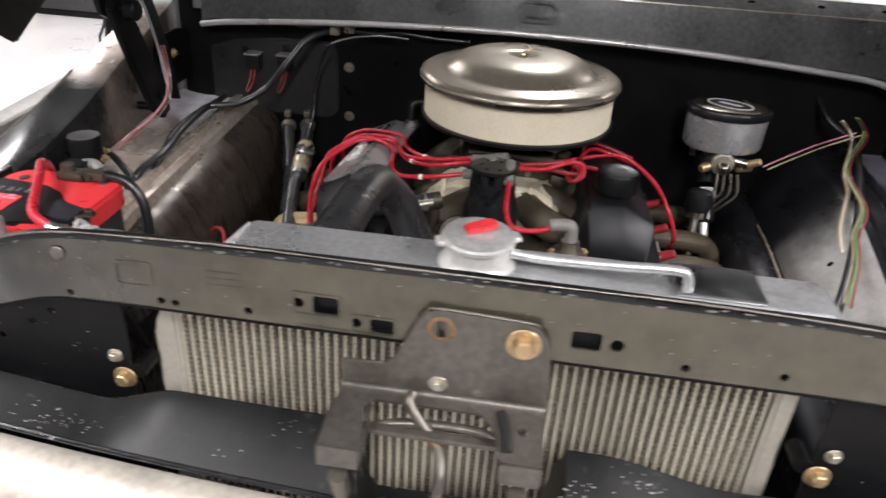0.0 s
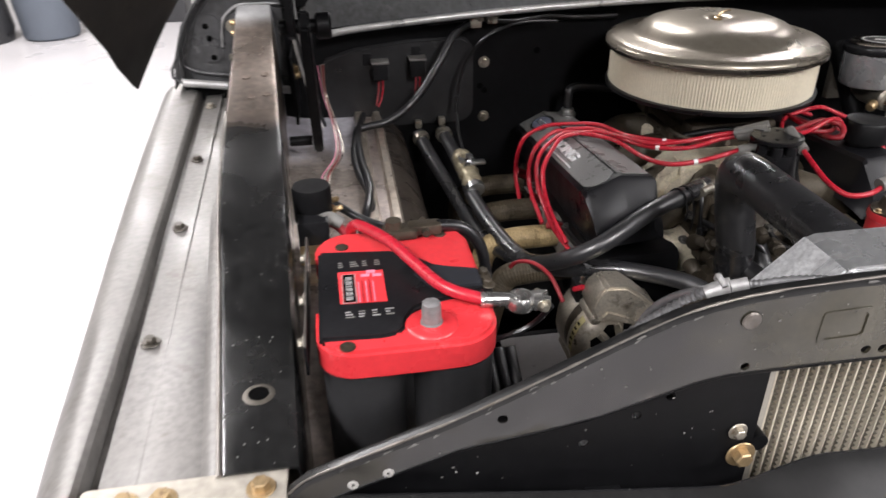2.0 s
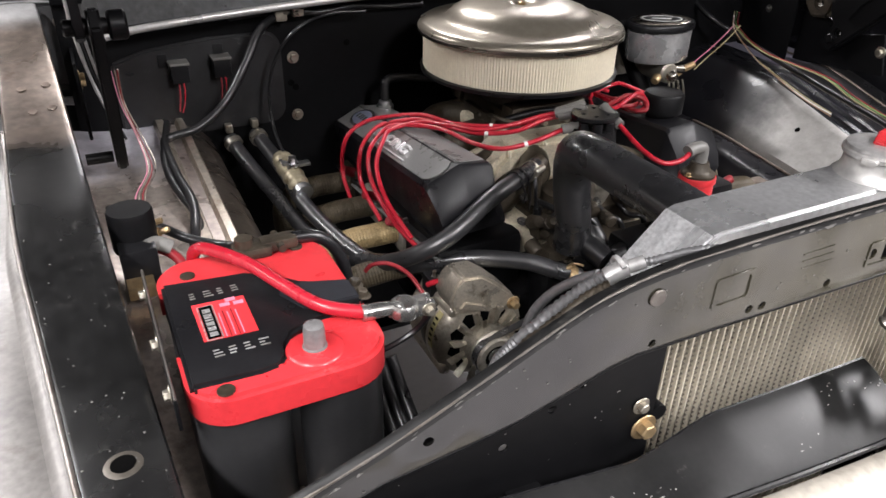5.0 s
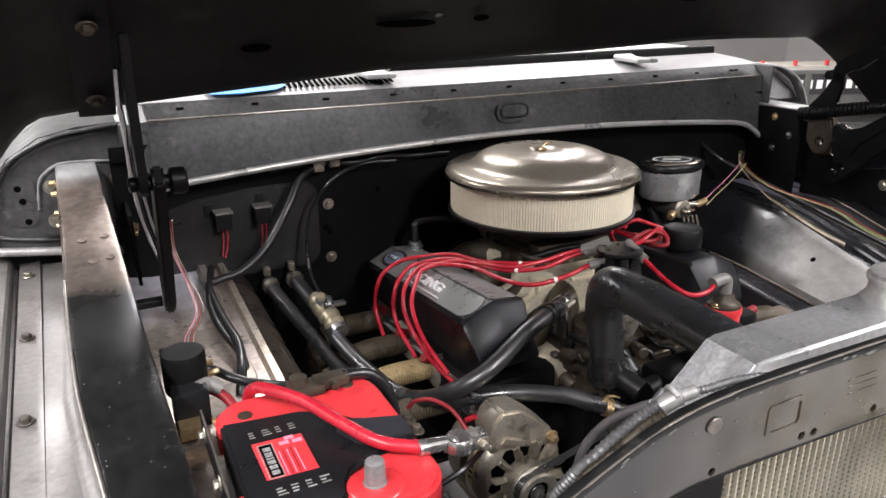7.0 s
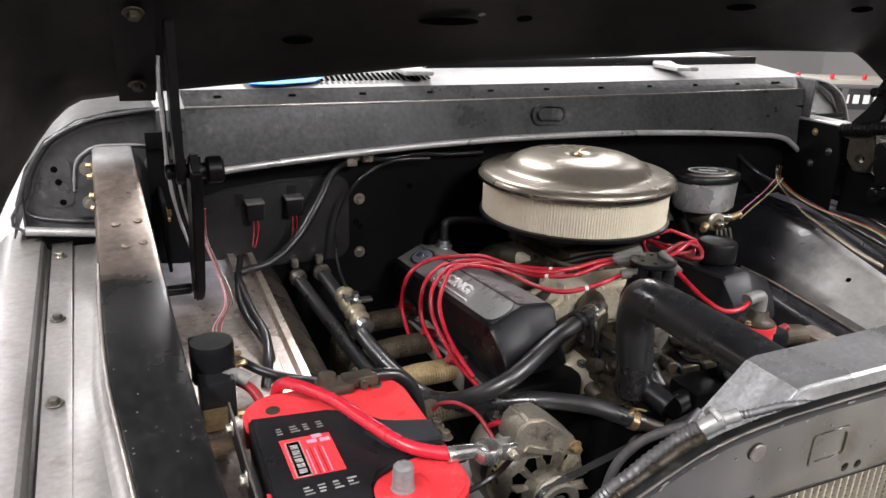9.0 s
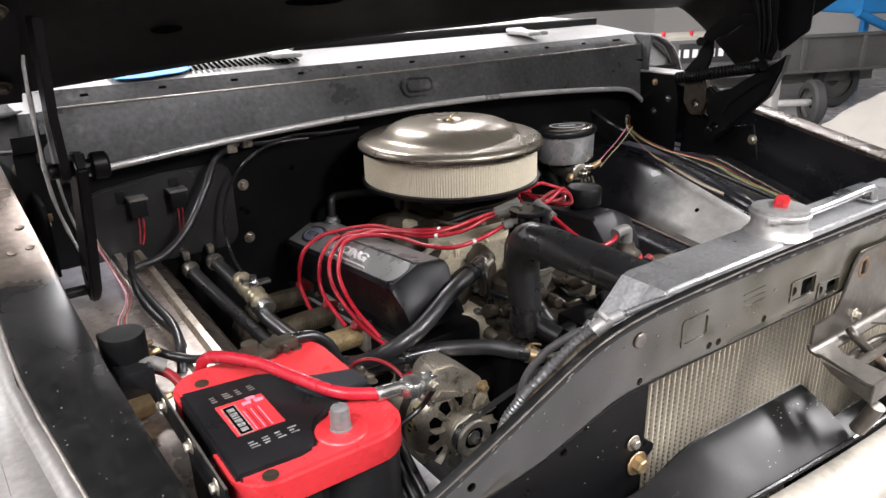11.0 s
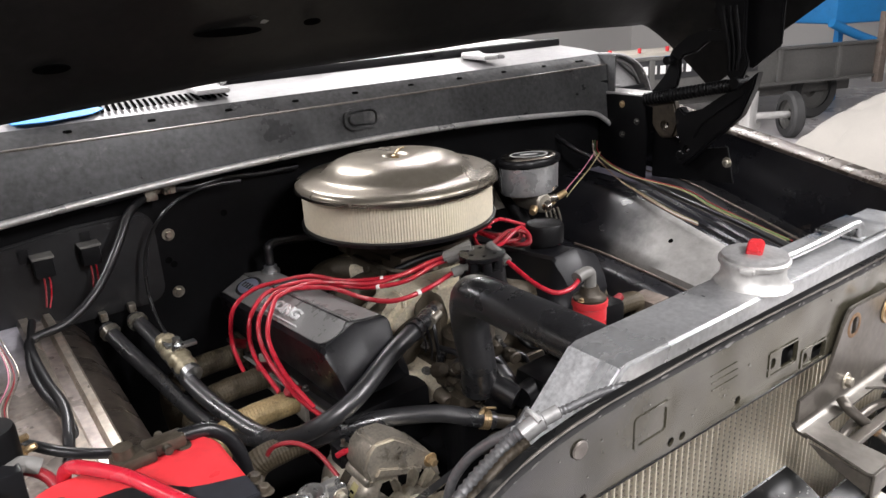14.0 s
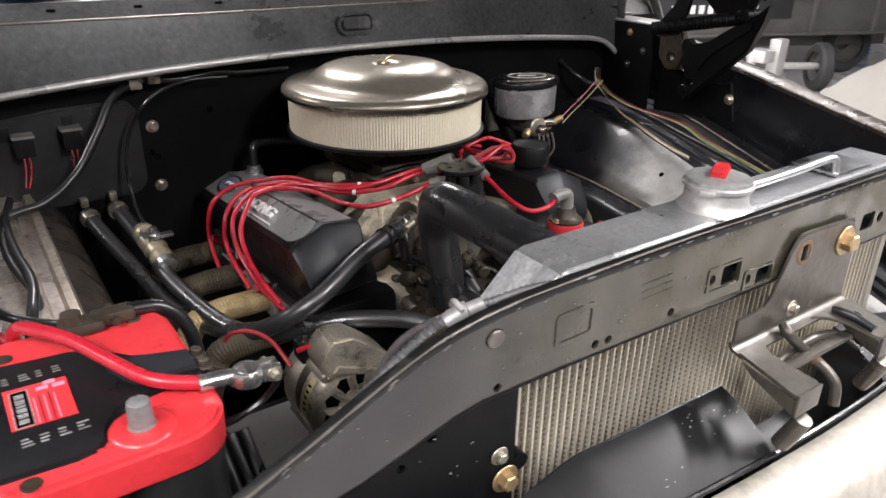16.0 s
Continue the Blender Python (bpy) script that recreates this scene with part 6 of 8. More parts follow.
for k, pts in enumerate((WIRE_A, WIRE_B, WIRE_C, WIRE_D)):
    w = thing("plug_wire", "red silicone spark plug wire looped over the valve cover", "wire", pts[5], "spark plug wires")
    part("wire", tube(pts, 0.0037, 10), REDWIRE, w)
    s = Vector(curve_points(pts, 8)[22 if k != 2 else 18])
    t = Vector(curve_points(pts, 8)[23 if k != 2 else 19])
    if k in (0, 1, 2):
        part("wire_marker", tube([s, s.lerp(t, 0.8)], 0.0046, 10), WHITE, w, "white marker sleeve")
line("coil_wire", COILWIRE, 0.0038, REDWIRE, "red coil wire from the distributor", "wire", "", seg=10)
line("plug_wire", [(0.03, 0.54, 1.165), (0.07, 0.62, 1.14), (0.13, 0.70, 1.128), (0.19, 0.715, 1.136), (0.225, 0.72, 1.128), (0.267, 0.68, 1.107), (0.294, 0.640, 1.072), (0.315, 0.645, 1.02), (0.316, 0.69, 0.975)], 0.0037, REDWIRE, "red plug wire looping over the far valve cover", "wire", "spark plug wires", seg=10)
for k, pts in enumerate(([(0.03, 0.54, 1.168), (0.07, 0.565, 1.165), (0.105, 0.575, 1.168), (0.128, 0.562, 1.162), (0.120, 0.545, 1.150), (0.11, 0.57, 1.145), (0.15, 0.66, 1.13), (0.24, 0.68, 1.10)],
                         [(0.03, 0.535, 1.165), (0.07, 0.555, 1.160), (0.11, 0.565, 1.172), (0.132, 0.572, 1.166), (0.130, 0.555, 1.152), (0.115, 0.58, 1.140), (0.16, 0.78, 1.12), (0.25, 0.80, 1.09)],
                         [(0.03, 0.55, 1.162), (0.08, 0.575, 1.152), (0.12, 0.572, 1.150), (0.135, 0.585, 1.155), (0.13, 0.62, 1.14), (0.16, 0.84, 1.11), (0.25, 0.86, 1.08)])):
    line("plug_wire", pts, 0.0038, REDDARK if k != 1 else REDWIRE, "red plug wire bunched beside the distributor", "wire", "spark plug wires", seg=10)
solo("wire_clip", box(-0.262, -0.218, 0.735, 0.745, 1.098, 1.124, 0.002), PLASTIC, "small black wire separator on the valve cover", "clip")

# ---- ignition coil ----
coil = thing("ignition_coil", "upright red ignition coil with a grey elbow terminal", "ignition coil", (0.116, 0.405, 1.0))
cc = (0.116, 0.405, 0)
part("coil_can", lathe([(0.023, 0.98), (0.024, 1.04), (0.024, 1.055), (0, 1.055)], cc), BLACK, coil)
part("coil_band", lathe([(0.0245, 1.046), (0.0262, 1.048), (0.0262, 1.080), (0.0252, 1.082), (0.0285, 1.084), (0.0285, 1.0905), (0.0275, 1.0935), (0, 1.0935)], cc), RED, coil, "red plastic top")
part("coil_top", lathe([(0.026, 1.0935), (0.026, 1.097), (0.019, 1.100), (0.017, 1.103), (0.013, 1.115), (0, 1.115)], cc), GRIME, coil, "dull metal cap")
part("coil_elbow", tube([(0.116, 0.405, 1.108), (0.116, 0.405, 1.128), (0.112, 0.405, 1.138), (0.095, 0.405, 1.138), (0.085, 0.404, 1.136)], 0.0095, 14), bpy.data.materials["grey_boot"], coil, "grey elbow boot")
for x, y in ((0.092, 0.40), (0.138, 0.41)):
    hex_bolt("terminal", (x, y, 1.097), (0, 0, 1), 0.006, BRASS, coil)

# ---- alternator and belt ----
alternator = thing("alternator", "cast aluminium alternator with an exposed cooling fan", "alternator", (-0.25, 0.42, 0.85))
ac = Vector((-0.262, 0, 0.909))
AX = (ac.x, 0, ac.z)
part("front_housing", lathe([(0.020, 0.392), (0.050, 0.392), (0.062, 0.397), (0.0695, 0.407), (0.0705, 0.430), (0.0660, 0.433), (0.0660, 0.440)], AX, (0, 1, 0), 48), ALTM, alternator, "bronzed cast front housing")
part("stator", lathe([(0.0672, 0.434), (0.0680, 0.436), (0.0680, 0.452), (0.0672, 0.454)], AX, (0, 1, 0), 48), GRIME, alternator, "dark laminated band")
part("rear_housing", lathe([(0.0660, 0.448), (0.0700, 0.455), (0.0705, 0.485), (0.0640, 0.500), (0.045, 0.508), (0, 0.508)], AX, (0, 1, 0), 48), ALTM, alternator, "bronzed cast rear housing")
for k in range(10):
    a = 2 * math.pi * (k + 0.3) / 10
    win = [(ac.x + r * math.cos(a + t), ac.z + r * math.sin(a + t)) for r, t in ((0.030, -0.20), (0.030, 0.20), (0.050, 0.19), (0.055, 0.0), (0.050, -0.19))]
    part("vent_window", plate(win, 0.0008, facing_front(0.3924), (), 0), DARKHOLE, alternator, "dark cooling window")
for k in range(4):
    a = radians(90 * k + 38)
    d = Vector((math.cos(a), 0, math.sin(a)))
    p = Vector((ac.x, 0, ac.z)) + d * 0.069
    part("housing_lug", cyl(p + Vector((0, 0.396, 0)), p + Vector((0, 0.490, 0)), 0.0085, 0.0085, 14, 0.002), ALTM, alternator, "lug for a through bolt")
    hex_bolt("through_bolt", p + Vector((0, 0.396, 0)), (0, -1, 0), 0.0062, BOLT, alternator)
ear = part("upper_ear", plate([(-0.313, 0.985), (-0.306, 1.008), (-0.294, 1.019), (-0.264, 1.016), (-0.240, 0.998), (-0.214, 0.974), (-0.200, 0.945), (-0.194, 0.920), (-0.212, 0.926), (-0.232, 0.944), (-0.285, 0.958), (-0.306, 0.962)], 0.050, facing_front(0.442), (), 0.004), ALTM, alternator, "cast mounting ear")
part("ear_rib", plate([(-0.300, 0.972), (-0.292, 0.982), (-0.226, 0.955), (-0.230, 0.947)], 0.004, facing_front(0.3925), (), 0.0015), ALTM, ear)
hex_bolt("ear_bolt", (-0.212, 0.392, 0.958), (0, -1, 0), 0.0105, BRASS, alternator, "yellowed bolt", True, 0.010)
part("terminal_block", box(-0.318, -0.290, 0.445, 0.475, 0.962, 0.990, 0.003), PLASTIC, alternator, "black terminal block")
hex_bolt("terminal", (-0.306, 0.455, 0.990), (-0.2, -0.2, 1), 0.0060, BOLT, alternator, "", True, 0.010)
part("red_boot", tube([(-0.322, 0.448, 0.985), (-0.310, 0.440, 0.992), (-0.300, 0.436, 0.990)], 0.0042, 8), REDWIRE, alternator, "red wire end")
part("fan_disc", lathe([(0.017, 0.3800), (0.040, 0.3800), (0.040, 0.3812), (0.017, 0.3812)], AX, (0, 1, 0), 36), CAST, alternator, "pressed fan disc")
for k in range(13):
    a = 2 * math.pi * k / 13
    P = lambda r, t, y: (ac.x + r * math.cos(a + t), y, ac.z + r * math.sin(a + t))
    blade = part("fan_blade", sheet([[P(0.036, -0.16, 0.3800), P(0.036, 0.10, 0.3800)], [P(0.050, -0.13, 0.3796), P(0.050, 0.05, 0.3798)], [P(0.061, -0.10, 0.3790), P(0.0605, 0.02, 0.3795)]], 0.0012), BOLT, alternator, "bent fan blade")
    part("blade_fin", sheet([[P(0.034, -0.17, 0.3800), P(0.050, -0.135, 0.3796), P(0.063, -0.105, 0.3790)], [P(0.036, -0.13, 0.3730), P(0.050, -0.115, 0.3670), P(0.061, -0.10, 0.3655)]], 0.0010), BOLT, blade)
part("pulley", lathe([(0.0175, 0.3490), (0.0185, 0.3450), (0.0285, 0.3435), (0.0310, 0.3455), (0.0310, 0.3475), (0.0245, 0.3550), (0.0310, 0.3625), (0.0310, 0.3655), (0.018, 0.3690), (0.018, 0.3805)], AX, (0, 1, 0), 40), CAST, alternator, "steel belt pulley")
part("pulley_recess", lathe([(0.0178, 0.3492), (0.008, 0.3495), (0, 0.3495)], AX, (0, 1, 0), 30), DARKHOLE, alternator)
hex_bolt("pulley_nut", (ac.x, 0.3492, ac.z), (0, -1, 0), 0.0115, BOLTDK, alternator, "", True, 0.009)
rows = [[(ac.x + 0.0709 * math.cos(radians(a)), y, ac.z + 0.0709 * math.sin(radians(a))) for a in (138, 150, 162, 174, 186)] for y in (0.4085, 0.4150, 0.4215)]
tag = part("label", sheet(rows, 0.0004), TAGM, alternator, "yellowed paper label on the housing")
for k in range(5):
    b = radians(146 + 7 * k)
    part("label_bar", sheet([[(ac.x + 0.0714 * math.cos(b + t), y, ac.z + 0.0714 * math.sin(b + t)) for t in (0, 0.05)] for y in (0.411, 0.419)], 0.0002), DARKHOLE, tag)
belt = bmesh.new()
loop = []
pa, pb, raa, rbb = Vector((ac.x, ac.z)), Vector((-0.005, 0.925)), 0.0262, 0.071
for k in range(13):
    a = radians(100 + 180 * k / 12)
    loop.append((pa.x + raa * math.cos(a), pa.y + raa * math.sin(a)))
for k in range(15):
    a = radians(-80 + 190 * k / 14)
    loop.append((pb.x + rbb * math.cos(a), pb.y + rbb * math.sin(a)))
cxm, czm = sum(x for x, _ in loop) / len(loop), sum(z for _, z in loop) / len(loop)
vo = []
for x, z in loop:
    d = Vector((x - cxm, z - czm)).normalized() * 0.006
    vo.append([belt.verts.new((x, 0.350, z)), belt.verts.new((x, 0.360, z)), belt.verts.new((x + d.x, 0.361, z + d.y)), belt.verts.new((x + d.x, 0.349, z + d.y))])
for a, b in zip(vo, vo[1:] + vo[:1]):
    for k in range(4):
        belt.faces.new((a[k], a[(k + 1) % 4], b[(k + 1) % 4], b[k]))
solo("fan_belt", belt, HOSEM, "black rubber fan belt round the pulleys", "belt", "", "", 25)
line("alternator_lead", ALT_LEAD, 0.0028, REDDARK, "thin red lead to the alternator", "wire")

# ---- battery ----
BX0, BX1, BY0, BY1, BT = -0.679, -0.511, 0.128, 0.352, 1.150
battery = thing("battery", "black and red car battery with a clear-grey post, one cable unclamped", "battery", (-0.595, 0.25, 0.95))


def squircle(x0, x1, y0, y1, r, waist=0.0):
    out = rect2(x0, x1, y0, y1, r, 6)
    return out


case = plate(squircle(BX0 + 0.004, BX1 - 0.004, BY0 + 0.032, BY1 - 0.004, 0.038), 0.172, Matrix.Translation((0, 0, 0.95)))
part("case", case, BATCASE, battery, "dark grey ribbed case")
for x in (-0.637, -0.553):
    part("cell_bulge", plate(rect2(x - 0.0385, x + 0.0385, BY0 + 0.003, BY0 + 0.080, 0.034, 8), 0.168, Matrix.Translation((0, 0, 0.95))), BATCASE, battery, "rounded cell column", 50)
part("lid_front", plate([(BX0, 0.205), *[(x, y) for x, y in arc(BX0 + 0.036, BY0 + 0.036, 0.036, 180, 270, 8)], *arc(BX1 - 0.040, BY0 + 0.040, 0.040, 270, 360, 8), (BX1, 0.215), (BX1 - 0.02, 0.222), (-0.560, 0.222), (-0.575, 0.190), (-0.60, 0.180), (-0.612, 0.186)], 0.032, Matrix.Translation((0, 0, 1.1175)), (), 0.004), RED, battery, "red moulded lid, front half")
part("lid_back", plate([(BX1, 0.240), *arc(BX1 - 0.036, BY1 - 0.036, 0.036, 0, 90, 8), *arc(BX0 + 0.036, BY1 - 0.036, 0.036, 90, 180, 8), (BX0, 0.300), (-0.60, 0.290), (-0.56, 0.250)], 0.032, Matrix.Translation((0, 0, 1.1175)), (), 0.004), RED, battery, "red moulded lid, back half")
part("lid_deck", plate([(BX0 + 0.003, 0.149), (-0.620, 0.146), (-0.604, 0.149), (-0.597, 0.158), (-0.594, 0.172), (-0.585, 0.186), (-0.568, 0.194), (-0.548, 0.197), (-0.530, 0.201), (BX1 - 0.001, 0.207), (BX1 - 0.001, 0.247), (-0.530, 0.252), (-0.555, 0.264), (-0.575, 0.286), (-0.600, 0.300), (BX0 + 0.003, 0.309)], 0.036, Matrix.Translation((0, 0, 1.1165)), (), 0.003), PLASTIC, battery, "flat black label deck")
part("deck_panel", plate([(-0.565, 0.214), (BX1 - 0.003, 0.212), (BX1 - 0.003, 0.243), (-0.556, 0.257), (-0.580, 0.246)], 0.0032, Matrix.Translation((0, 0, 1.1515)), (), 0.001), NAVY, battery, "dusty dark blue panel")
lab = part("label", plate([(-0.655, 0.202), (-0.610, 0.200), (-0.610, 0.258), (-0.656, 0.260)], 0.0006, Matrix.Translation((0, 0, 1.1528))), RED, battery, "red printed label")
lz = 1.1537
part("label_bar", plate([(-0.648, 0.197), (-0.637, 0.197), (-0.637, 0.247), (-0.648, 0.247)], 0.0003, Matrix.Translation((-0.003, 0.006, lz))), DARKHOLE, lab, "black name bar")
part("label_frame", plate(rect2(-0.6495, -0.6355, 0.1955, 0.2485, 0.001), 0.0002, Matrix.Translation((-0.003, 0.006, lz - 0.0003)), [rect2(-0.6485, -0.6365, 0.1965, 0.2475)]), PALELIP, lab)
for k, w in enumerate((0.0058, 0.0056, 0.0056, 0.0022, 0.0066, 0.0060)):
    y = 0.1995 + (0, 0.0082, 0.0158, 0.0234, 0.0275, 0.0360)[k]
    part("letter_bar", plate(rect2(-0.6460, -0.6392, y, y + w), 0.0003, Matrix.Translation((-0.003, 0.006, lz + 0.0006))), PALELIP, lab, "pale bar for a letter")
for k in range(5):
    part("label_bar", plate(rect2(-0.6335 + 0.0036 * k, -0.6325 + 0.0036 * k, 0.195, 0.232 + 0.003 * (k % 2)), 0.0003, Matrix.Translation((-0.003, 0.006, lz))), REDDARK if k % 2 else PINKW, lab)
for x0, y0 in ((-0.630, 0.240), (-0.618, 0.239), (-0.624, 0.2465)):
    part("label_bar", plate(rect2(x0, x0 + 0.009, y0, y0 + 0.0055), 0.0003, Matrix.Translation((-0.003, 0.006, lz + 0.0004))), PINKW, lab)
rng = random.Random(8)
for k in range(4):
    for j in range(3):
        for y0, x0, m in ((0.262, -0.652, bpy.data.materials["grey_boot"]), (0.170, -0.648, PALELIP if (k + j) % 3 else bpy.data.materials["grey_boot"])):
            x = x0 + 0.0125 * k
            part("print_mark", plate(rect2(x, x + rng.uniform(0.004, 0.0085), y0 + 0.0042 * j, y0 + 0.0016 + 0.0042 * j), 0.0003, Matrix.Translation((-0.003, 0.008, 1.1528))), m, battery)
part("post_boss", lathe([(0.026, 1.142), (0.0252, 1.1490), (0.0235, 1.1512), (0.019, 1.1522), (0.013, 1.1525), (0, 1.1525)], (-0.573, 0.160, 0), seg=36), RED, battery)
part("post", lathe([(0.0108, 1.152), (0.0104, 1.1535), (0.0094, 1.154), (0.0090, 1.169), (0.0083, 1.1735), (0.006, 1.1752), (0, 1.1750)], (-0.573, 0.160, 0), seg=24), POSTM, battery, "grey lead post")
for x, y in ((-0.651, 0.138), (-0.650, 0.318), (-0.54, 0.330)):
    part("vent_plug", lathe([(0.0072, 1.1495), (0.0070, 1.1508), (0.0055, 1.1511), (0, 1.1505)], (x, y, 0), seg=18), GRIME, battery)
for y in (0.220, 0.240):
    hex_bolt("side_terminal", (BX1 + 0.002, y, 1.148), (0.2, 0, 1), 0.009, GRIME, battery)
battery.location += Vector((0.003, -0.014, 0.018))
# hold-down strap beside it
hold = thing("battery_hold_down", "black metal battery hold-down angle with bolts beside the battery", "bracket", (-0.69, 0.25, 1.1))
part("strap", box(-0.6865, -0.6835, 0.125, 0.33, 1.14, 1.170, 0.001), BLACK, hold)
part("strap_edge", tube([(-0.685, 0.126, 1.1705), (-0.685, 0.23, 1.1708), (-0.685, 0.329, 1.1705)], 0.0012, 6, 3, wobble=0.6), STEEL, hold, "edge rubbed bare")
for y in (0.147, 0.217, 0.300):
    hex_bolt("bolt", (-0.6865, y, 1.160), (-1, 0, 0), 0.008, BOLT, hold)
tray = thing("battery_tray", "black steel battery tray", "tray", (-0.6, 0.25, 0.94))
part("tray_floor", box(-0.70, -0.49, 0.10, 0.40, 0.935, 0.9675, 0.003), BLACK, tray)
part("tray_edge", box(-0.70, -0.695, 0.10, 0.40, 0.9675, 0.99, 0.001), BLACK, tray)
# cables of the battery
pos = thing("battery_cable", "thick red battery cable with a bare grey clamp", "cable", CABLE_POS[3], "battery cables")
part("cable", tube(CABLE_POS, 0.0062, 14), REDWIRE, pos)
e = Vector(CABLE_POS[-1])
part("lug", tube([e - Vector((0.004, 0, 0)), e + Vector((0.018, -0.001, -0.001)), e + Vector((0.030, -0.002, -0.003))], lambda t: 0.0078 - 0.0015 * t, 14), LEADM, pos, "grey crimped lug")
rc = e + Vector((0.035, -0.004, -0.010))
part("clamp", join(lathe([(0.0092, 0), (0.0125, 0), (0.0140, 0.002), (0.0135, 0.011), (0.0115, 0.014), (0.0095, 0.014), (0.0092, 0)], rc), tube([e + Vector((0.022, -0.001, -0.004)), e + Vector((0.034, -0.002, -0.006))], 0.0068, 12), box(rc.x + 0.010, rc.x + 0.027, rc.y - 0.010, rc.y - 0.003, rc.z, rc.z + 0.013, 0.002), box(rc.x + 0.010, rc.x + 0.027, rc.y + 0.001, rc.y + 0.008, rc.z, rc.z + 0.013, 0.002)), LEADM, pos, "open cast clamp ring")
part("clamp_bolt", cyl((rc.x + 0.020, rc.y - 0.017, rc.z + 0.006), (rc.x + 0.020, rc.y + 0.016, rc.z + 0.006), 0.0034, 0.0034, 10), BOLT, pos)
hex_bolt("clamp_nut", (rc.x + 0.020, rc.y - 0.010, rc.z + 0.006), (0, -1, 0), 0.0070, BOLT, pos)
part("clamp_lead", tube([e + Vector((0.066, -0.004, -0.012)), e + Vector((0.05, 0.006, -0.04)), e + Vector((0.02, 0.01, -0.055)), e + Vector((0.0, 0.03, -0.07))], 0.003, 8), RUBBER, pos)
neg = thing("battery_cable", "grimy clamp and black cable on the back post", "cable", (-0.55, 0.33, 1.15), "battery cables")
part("clamp", join(box(-0.600, -0.562, 0.306, 0.330, 1.168, 1.180, 0.004), cyl((-0.588, 0.318, 1.165), (-0.588, 0.318, 1.189), 0.010, 0.009), box(-0.572, -0.534, 0.311, 0.330, 1.169, 1.182, 0.004), cyl((-0.553, 0.303, 1.176), (-0.553, 0.338, 1.176), 0.004)), GRIME, neg, "dirty cast clamp")
part("cable", tube([(-0.54, 0.322, 1.176), (-0.508, 0.325, 1.168), (-0.487, 0.322, 1.14), (-0.480, 0.315, 1.08), (-0.48, 0.31, 1.0)], 0.007, 12), RUBBER, neg)
line("starter_cable", SOL_RED, 0.006, REDDARK, "dark red cable on the starter solenoid", "cable", "", seg=12)
line("starter_cable", GROUND_CABLE, 0.006, RUBBER, "black cable from the solenoid behind the battery", "cable", "", seg=12)
for k in range(3):
    line("cable_bundle_strand", [(-0.505 + 0.012 * k, 0.20, 1.09), (-0.500 + 0.012 * k, 0.17, 1.05), (-0.49 + 0.012 * k, 0.10, 0.98), (-0.47 + 0.012 * k, 0.06, 0.90)], 0.0065, RUBBER, "black cable dropping beside the battery", "cable", "dropping cables", seg=10)

# ---- starter solenoid on the rail ----
sol = thing("starter_solenoid", "black cylindrical starter solenoid with brass terminals on the side rail", "solenoid", (-0.688, 0.49, 1.1))
part("can", lathe([(0.025, 1.105), (0.026, 1.108), (0.026, 1.152), (0.0245, 1.1565), (0, 1.157)], (-0.682, 0.500, 0), seg=30), BLACK, sol, "round black can")
part("base", box(-0.703, -0.662, 0.452, 0.490, 1.075, 1.125, 0.004), PLASTIC, sol)
part("terminal_boot", tube([(-0.672, 0.470, 1.118), (-0.660, 0.480, 1.116), (-0.645, 0.476, 1.108)], 0.009, 12), bpy.data.materials["grey_boot"], sol, "grey rubber boot")
part("bracket", box(-0.702, -0.672, 0.43, 0.455, 1.075, 1.092, 0.002), BRASS, sol)
for x, y, z in ((-0.660, 0.515, 1.125), (-0.655, 0.502, 1.118), (-0.662, 0.442, 1.085)):
    hex_bolt("terminal", (x, y, z), (0.8, -0.3, 0.3), 0.0065, BRASS, sol, "", True, 0.012)
part("mount_flange", box(-0.706, -0.688, 0.512, 0.545, 1.115, 1.145, 0.003), PLASTIC, sol)

# ---- relays and looms on the firewall ----
for k, (x, z) in enumerate(((-0.553, 1.187), (-0.484, 1.190))):
    r = thing("relay", "small black relay with red leads on the firewall", "relay", (x, 0.945, z), "relays")
    part("relay_case", box(x - 0.014, x + 0.014, 0.915, 0.944, z - 0.018, z + 0.012, 0.002), PLASTIC, r)
    part("relay_top", box(x - 0.016, x + 0.016, 0.912, 0.944, z + 0.012, z + 0.016, 0.001), bpy.data.materials["grey_boot"], r)
    part("mounting_tab", box(x - 0.008 - 0.022 * (1 - k), x + 0.008 - 0.022 * (1 - k), 0.940, 0.944, z + 0.004, z + 0.026 + 0.006 * k, 0.001), PLASTIC, r)
    part("lead", tube([(x + 0.003, 0.92, z - 0.018), (x + 0.003, 0.917, z - 0.030), (x - 0.001, 0.91, z - 0.048), (x - 0.008, 0.90, z - 0.062)], 0.0013, 8), REDWIRE, r, "red lead")
    part("lead", tube([(x - 0.004, 0.92, z - 0.018), (x - 0.006, 0.913, z - 0.038), (x - 0.012, 0.90, z - 0.06)], 0.0014, 8), REDDARK, r)
line("firewall_loom", FW_LOOM, 0.0068, RUBBER, "black taped wire loom hanging from the firewall", "wire loom", "", seg=12, wobble=0.12)
line("firewall_loom", [(-0.592, 0.86, 1.125), (-0.615, 0.74, 1.115), (-0.615, 0.66, 1.105), (-0.600, 0.58, 1.09), (-0.605, 0.53, 1.07)], 0.0055, RUBBER, "black wire loom lying on the inner fender", "wire loom", "", seg=10, wobble=0.12)
line("control_cable", VALVE_CABLE, 0.0028, RUBBER, "thin black heater control cable", "cable", "", seg=8)
line("control_cable", [(-0.413, 0.845, 1.055), (-0.414, 0.82, 1.045), (-0.412, 0.80, 1.04)], 0.002, ALU, "bare end of the heater control cable", "cable", "", seg=8)
